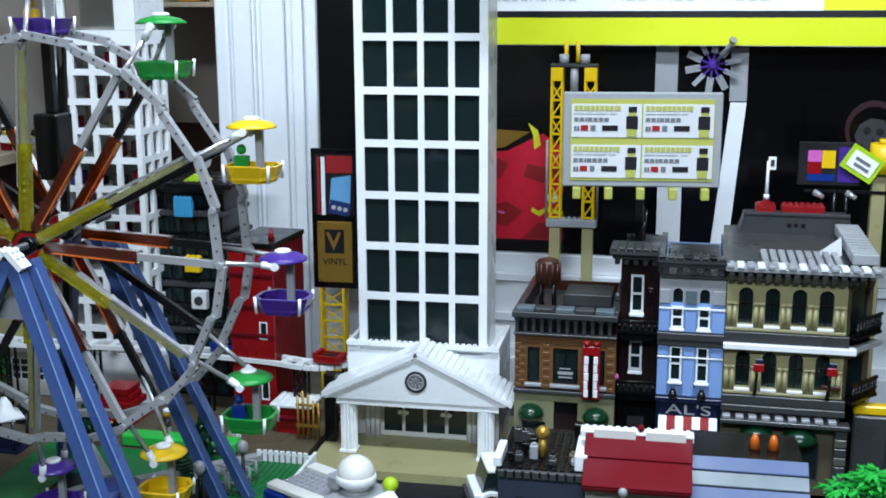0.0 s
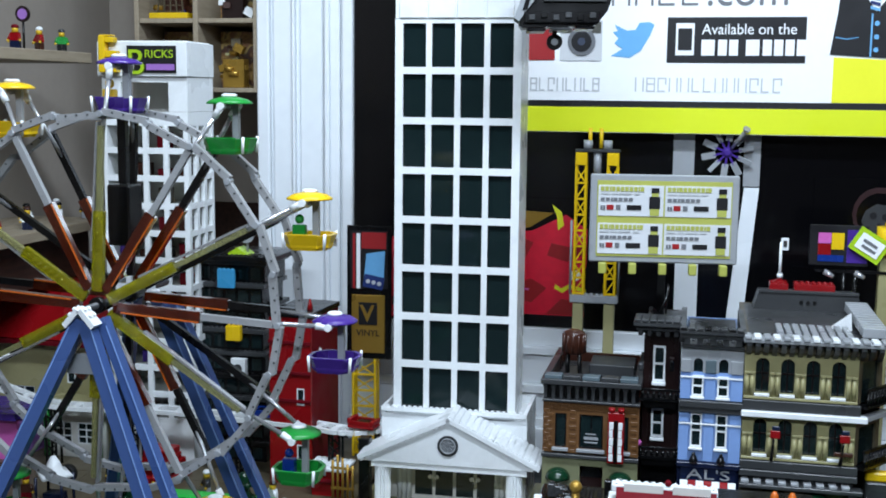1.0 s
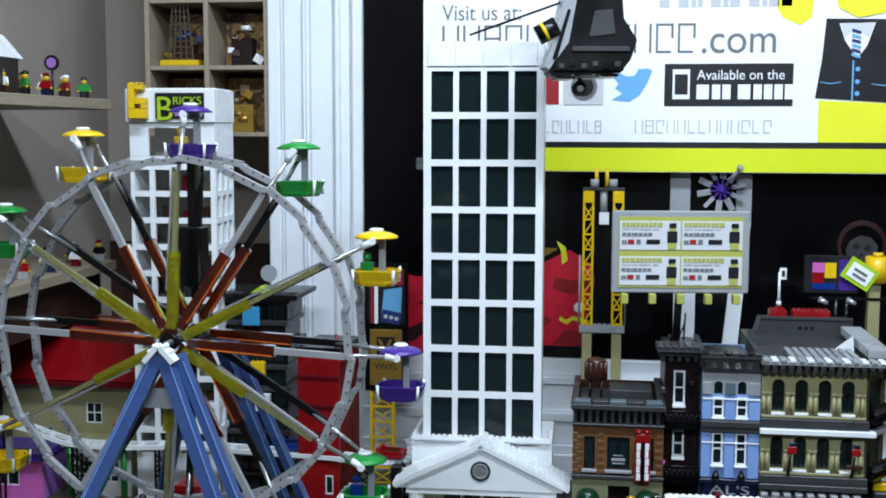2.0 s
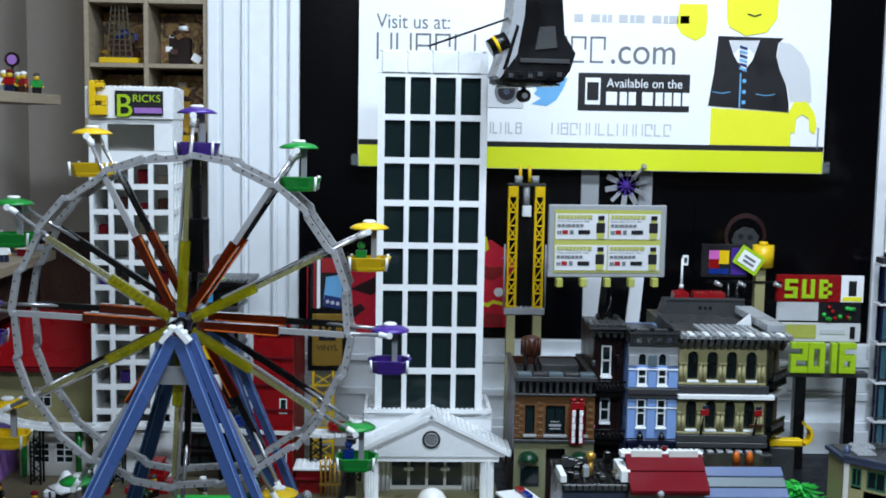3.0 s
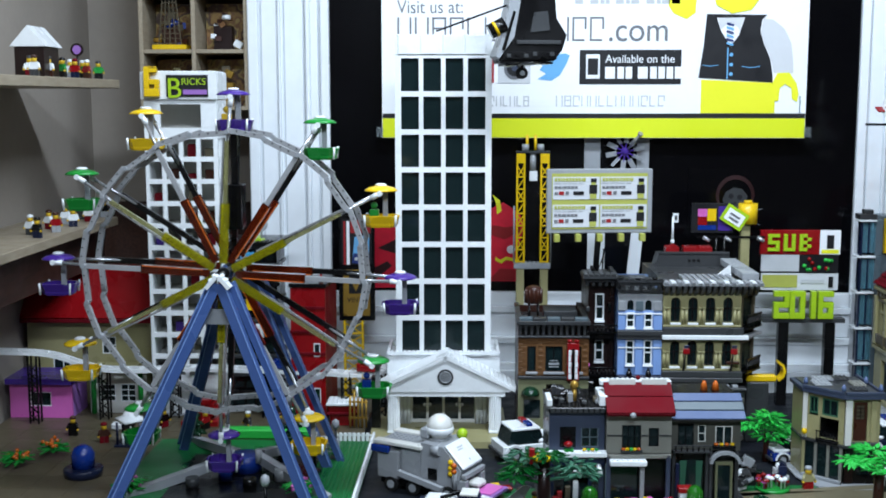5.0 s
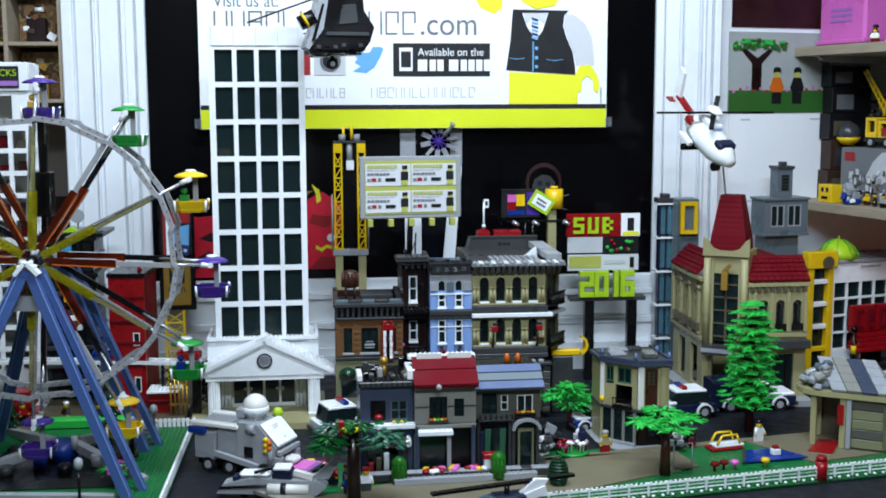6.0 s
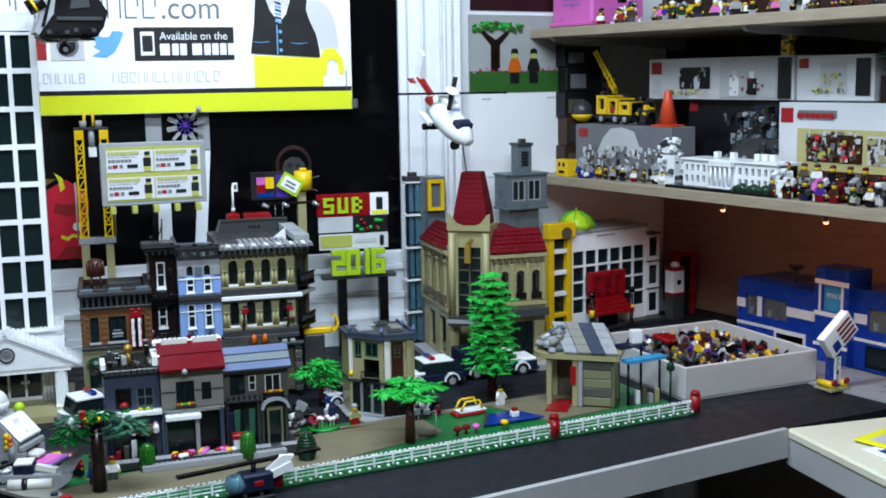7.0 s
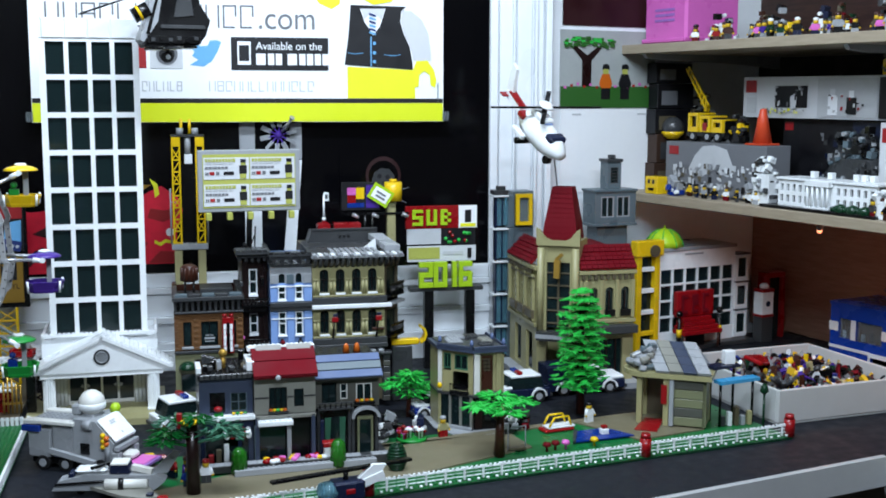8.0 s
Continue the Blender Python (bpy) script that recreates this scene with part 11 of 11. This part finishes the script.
part("head", Geo().ball((0, 0, 0.028), 0.027, 14), GREY, hl)
part("jaw", Geo().lathe((0, 0, 0.002), [(0.012, 0), (0.024, 0.010), (0.0275, 0.018)], 14), YELLOW, hl)

# dark stack of prints against the end wall
for k, (z0, z1, mt) in enumerate(((0.3645, 0.43, PBROWN), (0.4305, 0.50, PBROWN), (0.5005, 0.56, PBLACK), (0.5605, 0.62, PBLACK), (0.6205, 0.668, PBLACK))):
    t = thing("end_carton", "dark printed carton stacked at the shelf end", "toy box", RM @ pose(0.075 + 0.006 * (k % 2), 0.040, z0), "cartons stacked at the shelf end")
    part("carton", Geo().soft(0, 0.11, 0, 0.035, 0, z1 - z0 - 0.0005, 0.001), mt, t)
    part("print_patch", Geo().box(0.012, 0.06, -0.0008, -0.0002, 0.008, (z1 - z0) * 0.7), (DTAN, GREY, DTAN, PGREY, PGREY)[k], t)

# white mansion model
wm = thing("white_mansion", "white toy mansion model with columns on a dark base", "toy building", RM @ pose(0.030, -0.415, 0.3645, 0, 0, -90))
part("base", Geo().soft(-0.03, 0.27, -0.02, 0.075, 0, 0.006, 0.001), BLACK, wm)
hs = [(0.010 + i * 0.0165, 0.018 + i * 0.0165, z, z + 0.014) for i in range(15) if not 5 <= i <= 8 for z in (0.014, 0.036)]
part("front_wall", Geo().wall(0.004, 0.256, 0.0062, 0.058, 0.0, 0.006, hs), WHITE, wm)
# black block behind the window holes, for rooms without light
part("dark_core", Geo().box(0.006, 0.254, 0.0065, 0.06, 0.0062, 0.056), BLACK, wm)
part("portico", Geo().soft(0.088, 0.150, -0.014, -0.0003, 0.0500, 0.062, 0.001).soft(0.088, 0.150, -0.014, -0.0003, 0.0062, 0.010, 0.0006), WHITE, wm)
for k in range(5):
    part("column", Geo().rod((0.093 + k * 0.013, -0.010, 0.0102), (0.093 + k * 0.013, -0.010, 0.0498), 0.0026, n=8), WHITE, wm)
part("roof_edge", Geo().soft(0.0, 0.260, -0.004, 0.064, 0.0582, 0.063, 0.0008), WHITE, wm)
for x in (0.06, 0.105, 0.17, 0.19, 0.21):
    part("chimney", Geo().soft(x, x + 0.012, 0.03, 0.042, 0.0632, 0.076, 0.0008), WHITE, wm)
for k in range(9):
    part("hedge", Geo().ball((0.16 + k * 0.010, -0.010, 0.010), 0.006 + 0.003 * (k % 3), 7), DGREEN, wm)

def gizmo(name, label, cat, m, mats, seed, n, sx, sy, sz, group=""):
    """A model built up from many small blocks, widest low down."""
    rnd = random.Random(seed)
    t = thing(name, label, cat, m, group)
    part("core", Geo().soft(-sx * 0.55, sx * 0.55, -sy * 0.55, sy * 0.55, 0, sz * 0.62, 0.001), mats[0], t)
    for k in range(n):
        u = rnd.random()
        w = (1 - u * 0.6)
        x, y, z = rnd.uniform(-1, 1) * sx * w, rnd.uniform(-1, 1) * sy * w, u * sz * 0.92
        s = rnd.uniform(0.003, 0.009)
        q = Matrix.Translation((x, y, z + s)) @ Matrix.Rotation(rnd.uniform(-0.6, 0.6), 4, rnd.choice("XYZ"))
        g = Geo()
        if rnd.random() < 0.65:
            g.soft(-s, s, -s * 0.7, s * 0.7, -s * 0.8, s * 0.8, 0.0005, q)
        else:
            g.rod(q @ Vector((-s, 0, 0)), q @ Vector((s, 0, 0)), s * 0.6, n=8)
        part("block", g, rnd.choice(mats), t)
    return t


gizmo("white_ship", "white and grey toy space ship model", "toy model", RM @ pose(0.045, -0.365, 0.3645), (WHITE, LGREY, WHITE, GREY), 3, 60, 0.024, 0.044, 0.105)
gizmo("grey_robot", "large grey toy robot of many small plates", "toy robot", RM @ pose(0.125, -0.535, 0.3645), (GREY, GREY, LGREY, SANDBLUE, SANDBLUE, BLACK), 5, 150, 0.034, 0.100, 0.165)
gizmo("yellow_robot", "tall yellow toy robot on the white box", "toy robot", RM @ pose(0.175, -0.560, 0.6325), (YELLOW, YELLOW, DTAN, GREY), 7, 26, 0.014, 0.020, 0.050)
gizmo("white_walker", "small white toy walker with grey legs", "toy model", RM @ pose(0.030, -0.690, 0.3645), (WHITE, LGREY, WHITE), 9, 26, 0.018, 0.026, 0.055)
gizmo("blue_robot", "small blue and white toy robot at the shelf edge", "toy robot", RM @ pose(0.022, -0.100, 0.3645), (BLUE, WHITE, LGREY), 13, 22, 0.014, 0.020, 0.034)
fc = thing("yellow_block_face", "yellow block with dark square marks", "toy model", RM @ pose(0.004, -0.018, 0.3645, 0, 0, -90))
part("block", Geo().soft(0, 0.044, 0, 0.030, 0, 0.040, 0.001), YELLOW, fc)
for a, b_, c, d in ((0.010, 0.018, 0.024, 0.033), (0.026, 0.034, 0.024, 0.033), (0.012, 0.032, 0.008, 0.014)):
    part("dark_square", Geo().box(a, b_, -0.0008, -0.0002, c, d), BLACK, fc)
random.seed(77)
TORSO, LEGS, HAIR = (RED, WHITE, DBLUE, GREY, DGREEN, PINK, BROWN, PURPLE, BLACK, BLACK, LGREY, DTAN), (DBLUE, DRED, GREY, BLACK, BROWN, LGREY, BLACK), (BLACK, BROWN, BROWN, BLACK, DRED, WHITE, GREY)
for k in range(13):
    ly = -0.672 - (k % 7) * 0.036 + random.uniform(-0.004, 0.004)
    lx = 0.022 if k < 7 else 0.060
    doll("shelf_figure", lx, ly, 0.3645 + (0.026 if k >= 7 else 0), -90 + random.uniform(-20, 20), random.choice(TORSO), random.choice(LEGS), random.choice(HAIR), "small toy figure standing on the lower shelf", 1.05, RM)
solo("figure_step", Geo().soft(0.046, 0.078, -0.92, -0.655, 0.3645, 0.390, 0.001), BLACK, "black display step for toy figures", "display step", RM)
for k in range(8):
    ly = -0.13 - k * 0.032
    doll("shelf_figure", 0.030 + random.uniform(0, 0.014), ly, 0.3645, -90 + random.uniform(-30, 30), random.choice((WHITE, YELLOW, LGREY, BLACK)), random.choice(LEGS), random.choice(HAIR), "small toy figure before the grey box", 0.8, RM)
for k in range(34):
    ly = -0.10 - k * 0.025 + random.uniform(-0.010, 0.010)
    doll("shelf_figure", 0.028 + random.uniform(0, 0.06), ly, 0.7095, -90 + random.uniform(-60, 60), random.choice(TORSO), random.choice(LEGS), random.choice(HAIR), "small toy figure on the upper shelf", random.uniform(0.85, 1.15), RM)
for k in range(9):
    gizmo("small_model", "small mixed toy model on the upper shelf", "toy model", RM @ pose(0.10 + 0.04 * (k % 2), -0.16 - k * 0.085, 0.7095), ((WHITE, LGREY, DBLUE, BLACK), (BROWN, DTAN, DGREEN, DRED), (GREY, BLACK, LGREY, YELLOW))[k % 3], 410 + k, 18, 0.022, 0.030, 0.062, "small models on the upper shelf")
for k in range(6):
    gizmo("shelf_model", "small mixed toy model on the lower shelf", "toy model", RM @ pose(0.034 + 0.012 * (k % 2), -0.690 - k * 0.040, 0.3645), ((DRED, WHITE, BROWN), (BLACK, DTAN, LGREY), (WHITE, PINK, GREY))[k % 3], 450 + k, 14, 0.014, 0.016, 0.034, "small models on the lower shelf")
gizmo("black_loader", "black and yellow toy loader by the crane lorry", "toy vehicle", RM @ pose(0.118, -0.205, 0.4855), (BLACK, YELLOW, BLACK, MAROON, GREY), 470, 34, 0.020, 0.034, 0.062)
gizmo("dark_loader", "dark grey and yellow toy loader behind the helmet", "toy vehicle", RM @ pose(0.165, -0.020, 0.4855), (BLACK, GREY, DTAN, YELLOW), 471, 34, 0.020, 0.040, 0.110)
pb = thing("pink_box", "bright pink plastic box on the upper shelf", "storage box", RM @ pose(0.060, 0.070, 0.7095, 0, 0, -90))
part("box", Geo().soft(0, 0.150, 0, 0.16, 0, 0.14, 0.006), PINK, pb)
part("lip", Geo().soft(-0.004, 0.154, -0.006, 0.164, 0.004, 0.014, 0.002), PINK, pb)
for k in range(3):
    part("print_bar", Geo().box(0.04, 0.11, -0.0010, -0.0002, 0.052 + k * 0.012, 0.058 + k * 0.012), LILAC, pb)
gr = thing("green_vine", "trailing green toy foliage on the white boxes", "toy plant", RM @ pose(0.16, -0.84, 0.5405))
part("pot", Geo().soft(-0.02, 0.02, -0.03, 0.03, 0, 0.05, 0.001), MAROON, gr)
for k in range(4):
    g = Geo()
    leafy(g, 0, 0.01 * k - 0.02, 0.05 + k * 0.014, 0.034, 200 + k, 0.5, 24)
    part("leafy_branch", g, DGREEN, gr)

# ---- left-hand side: shelf boards and bookcase ----
shelf("west_shelf", "grey-brown wall shelf with toy figures", Matrix.Identity(4), -0.849, -0.642, -1.5, 0.175, 0.634, 0.651, (), OAK)
shelf("west_ledge", "pale low shelf with toy figures by the wall", Matrix.Identity(4), -0.849, -0.690, -1.2, 0.285, 0.353, 0.370, (), OAK)
# dark sheet stands in for the shade under the ledge
solo("side_board", Geo().soft(-0.849, -0.720, -1.2, 0.285, 0.272, 0.3525, 0.001), DARKWOOD, "dark red-brown sheet for the shaded wall below the ledge", "board")
for k in range(11):
    y = 0.13 - k * 0.032
    doll("shelf_figure", -0.668 - (k % 2) * 0.02, y, 0.6515, random.uniform(-30, 30), random.choice((RED, WHITE, GREEN, RED)), random.choice(LEGS), random.choice(HAIR), "small festive toy figure on the wall shelf", 0.95)
hb = thing("winter_house", "dark toy house with a snowy roof on the shelf", "toy building", pose(-0.715, -0.155, 0.6515))
part("wall", Geo().soft(0, 0.05, 0, 0.07, 0, 0.050, 0.001), MAROON, hb)
part("roof", Geo().prism([(-0.006, 0.0502), (0.056, 0.0502), (0.025, 0.085)], -0.004, 0.074), WHITE, hb)
sb = thing("round_sign", "small dark round sign on a stick", "sign", pose(-0.674, 0.034, 0.6515))
part("stick", Geo().rod((0, 0, 0), (0, 0, 0.045), 0.0018), BLACK, sb)
part("disc", Geo().lathe((0, -0.001, 0.052), [(0.012, 0.002), (0.012, -0.001)], 16, "y"), MAROON, sb)
part("disc_mark", Geo().lathe((0, -0.0021, 0.052), [(0.008, 0.0), (0.008, -0.0006)], 14, "y"), LILAC, sb)
for k in range(9):
    doll("shelf_figure", -0.715 - (k % 2) * 0.03, 0.27 - k * 0.045, 0.3705, random.uniform(-40, 40), random.choice((BLACK, GREY, RED, WHITE)), random.choice(LEGS), random.choice(HAIR), "small toy figure on the low ledge", 1.0)

bc = thing("bookcase", "tall pale bookcase of open cubbyholes with models", "bookcase")
BX = (-0.642, -0.532, -0.422)
part("back_panel", Geo().box(-0.642, -0.416, 0.610, 0.6195, 0.590, 1.2), OAK, bc)
for x in BX:
    part("upright", Geo().soft(x - 0.0045, x + 0.0045, 0.330, 0.6095, 0.590, 1.2, 0.0008), OAK, bc)
ZS = [0.590, 0.708, 0.826, 0.944, 1.062]
for z in ZS:
    for a, b_ in zip(BX, BX[1:]):
        part("shelf_board", Geo().soft(a + 0.0047, b_ - 0.0047, 0.332, 0.6095, z, z + 0.008, 0.0008), OAK, bc)
MODEL = ((DTAN, GOLD, BROWN, TAN), (BROWN, DTAN, GOLD, BLUE), (GOLD, DTAN, BROWN, TAN), (MAROON, ORANGEBRICK, BROWN, WHITE))
for i, z in enumerate(ZS):
    for j in range(2):
        gizmo("cubby_model", "brown and yellow toy model in a cubbyhole", "toy model", pose((BX[j] + BX[j + 1]) / 2, 0.375, z + 0.0082), MODEL[(i + 2 * j) % 4], 300 + i * 2 + j, 20, 0.036, 0.022, 0.080, "models in the bookcase")
        solo("cubby_print", Geo().box(BX[j] + 0.006, BX[j + 1] - 0.006, 0.425, 0.428, z + 0.0085, z + 0.108), INK_GOLD, "brown printed card at the back of a cubbyhole", "card", group="cards in the bookcase")
lat = thing("lattice_tower_model", "tan lattice tower model on a yellow base", "toy model", pose(-0.585, 0.352, ZS[1] + 0.0082))
part("base", Geo().soft(-0.036, 0.036, -0.016, 0.03, 0, 0.010, 0.001), YELLOW, lat)
g = Geo()
for k in range(5):
    g.beam((-0.024 + k * 0.012, -0.006, 0.010), (-0.014 + k * 0.007, -0.006, 0.105), 0.002, 0.002, (0, 1, 0))
for k in range(9):
    g.box(-0.024 + k * 0.001, 0.024 - k * 0.001, -0.007, -0.005, 0.012 + k * 0.0105, 0.0135 + k * 0.0105)
part("lattice", g, DTAN, lat)

# small trees and bushes of the fairground
for x, y, s in ((-0.262, -0.13, 1.0), (-0.44, -0.11, 0.9)):
    ft = thing("fir_tree", "small dark green toy fir on the lawn", "tree", pose(x, y, 0.0106))
    part("trunk", Geo().rod((0, 0, 0), (0, 0, 0.02), 0.004), BROWN, ft)
    for k in range(3):
        g = Geo()
        for i in range(7):
            t = i * 0.898 + k
            g.rod((0, 0, (0.018 + k * 0.018) * s), (0.024 * (1 - k * 0.25) * math.cos(t) * s, 0.024 * (1 - k * 0.25) * math.sin(t) * s, (0.014 + k * 0.018) * s), 0.007 * s, 0.002, n=6)
        part("branch_layer", g.lathe((0, 0, (0.014 + k * 0.018) * s), [(0.018 * (1 - k * 0.25) * s, 0), (0.006 * s, 0.018 * s)], 9), DGREEN, ft)
bush(-0.262, -0.20, 0.017, 0.036, DGREEN, "dark green ribbed bush on the lawn", z=0.0106)
for x, y in ((-0.47, -0.40), (-0.205, -0.40), (-0.66, -0.20), (-0.70, -0.26)):
    fb = thing("flower_bush", "round green bush dotted with pink flowers", "bush", pose(x, y, 0.0106 if x > -0.5 else 0.0076))
    g = Geo()
    leafy(g, 0, 0, 0.016, 0.020, int(abs(x) * 1000), 1.0, 40)
    part("leaves", g, GREEN, fb)
    rnd = random.Random(int(abs(y) * 999))
    for k in range(12):
        a, d = rnd.uniform(0, 6.28), rnd.uniform(0.006, 0.020)
        part("flower", Geo().ball((d * math.cos(a), d * math.sin(a), 0.022 + rnd.uniform(-0.006, 0.006)), 0.0035, 7), PINK if x > -0.6 else ORANGE, fb)
hd = solo("green_hedge", Geo().soft(-0.40, -0.235, -0.095, -0.070, 0.0077, 0.026, 0.003), LEAFGREEN, "low bright green hedge behind the wheel", "hedge")
for x, y, mt in ((-0.20, -0.28, BLACK), (-0.175, -0.21, GREY), (-0.24, -0.50, BLACK)):
    lp = thing("street_lamp", "black toy street lamp on the lawn", "street lamp", pose(x, y, 0.0106))
    part("foot", Geo().rod((0, 0, 0), (0, 0, 0.004), 0.010), mt, lp)
    part("pole", Geo().rod((0, 0, 0.004), (0, 0, 0.052), 0.0024), mt, lp)
    part("lantern", Geo().lathe((0, 0, 0.052), [(0.004, 0), (0.007, 0.006), (0.006, 0.014), (0.002, 0.017)], 10), LGREY, lp)
for k, (x, y) in enumerate(((-0.52, -0.02), (-0.44, -0.03), (-0.36, -0.035), (-0.60, -0.12), (-0.30, -0.045), (-0.25, -0.055), (-0.67, -0.08))):
    doll("fair_figure", x, y, 0.0076, random.uniform(-60, 60), random.choice(TORSO), random.choice(LEGS), random.choice(HAIR), "small toy visitor figure at the fairground")
bn = thing("panda_bench", "white and black block beside a dark tyre", "toy block", pose(-0.60, -0.04, 0.0076))
part("block", Geo().soft(-0.012, 0.010, -0.008, 0.008, 0, 0.014, 0.003), WHITE, bn)
part("tyre", Geo().rod((0.018, -0.006, 0.014), (0.018, 0.006, 0.014), 0.014, n=14), RUBBER, bn)
for k in range(6):
    t = thing("lawn_rail", "grey toy step rail beside the wheel", "rail", pose(-0.215 + (k % 2) * 0.022, -0.17 - (k // 2) * 0.022, 0.0106), "step rails by the wheel")
    part("bar", Geo().rod((0, 0, 0), (0, 0, 0.026), 0.0018).rod((0.018, 0, 0), (0.018, 0, 0.026), 0.0018).rod((0, 0, 0.026), (0.018, 0, 0.026), 0.0018).rod((0, 0, 0.014), (0.018, 0, 0.014), 0.0014), LGREY, t)
for deg, tone in ((30, GREEN), (90, TAN), (-30, BLUE)):
    p = polar(PIV, deg, 0.0)
    part("passenger", Geo().ball((p.x - 0.010, -0.004, p.z - 0.019), 0.0052, 8).soft(p.x - 0.017, p.x - 0.003, -0.009, 0.001, p.z - 0.043, p.z - 0.025, 0.001), tone if deg != 90 else SKIN, bpy.data.objects["ferris_wheel"], "plain small toy passenger block")

# parked cycles and street clutter by the low tree and the kiosk
for k, (x, y, mats) in enumerate(((0.500, -0.285, (GREY, LGREY, BLACK)), (0.478, -0.330, (WHITE, LGREY, GREY)), (0.545, -0.300, (BLACK, DBLUE, WHITE)), (0.735, -0.300, (BLACK, GREY, DRED)), (0.455, -0.270, (DRED, BLACK, LGREY)), (0.700, -0.330, (GREY, WHITE, LGREY)))):
    gizmo("street_cycle", "small dark toy cycle parked on the street", "toy cycle", pose(x, y, 0.0064, 0, 0, 40 * k), mats, 600 + k, 16, 0.018, 0.008, 0.026, "cycles on the street")
for k, (x, y) in enumerate(((0.150, -0.455), (0.128, -0.440))):
    doll("street_figure", x, y, 0.0064, random.uniform(-60, 60), random.choice(TORSO), random.choice(LEGS), random.choice(HAIR), "small toy figure on the park path")

# masonry of the brown house, one brick each
bricks = mesh_of("brick", Geo().soft(0.0003, 0.0084, -0.0012, 0.0, 0.0002, 0.0050, 0.0004), ORANGEBRICK)
wall_part = next(o for o in bpy.data.objects["brick_house"].children if o.name.startswith("front_wall"))
holes = [(a - 0.001, b_ + 0.001, c0 - 0.005, d + 0.001) for a, b_, c0, d in BRICK_WINS]
for r in range(13):
    for c in range(-1, 15):
        x, z = c * 0.0088 + (0.0044 if r % 2 else 0), 0.1240 + r * 0.0053
        if x < 0 or x + 0.0085 > 0.1255 or any(a - 0.0080 < x < b_ and c0 - 0.0045 < z < d for a, b_, c0, d in holes):
            continue
        ob = new("brick", bricks)
        ob.parent = wall_part
        ob.location = (x, 0.0028, z)
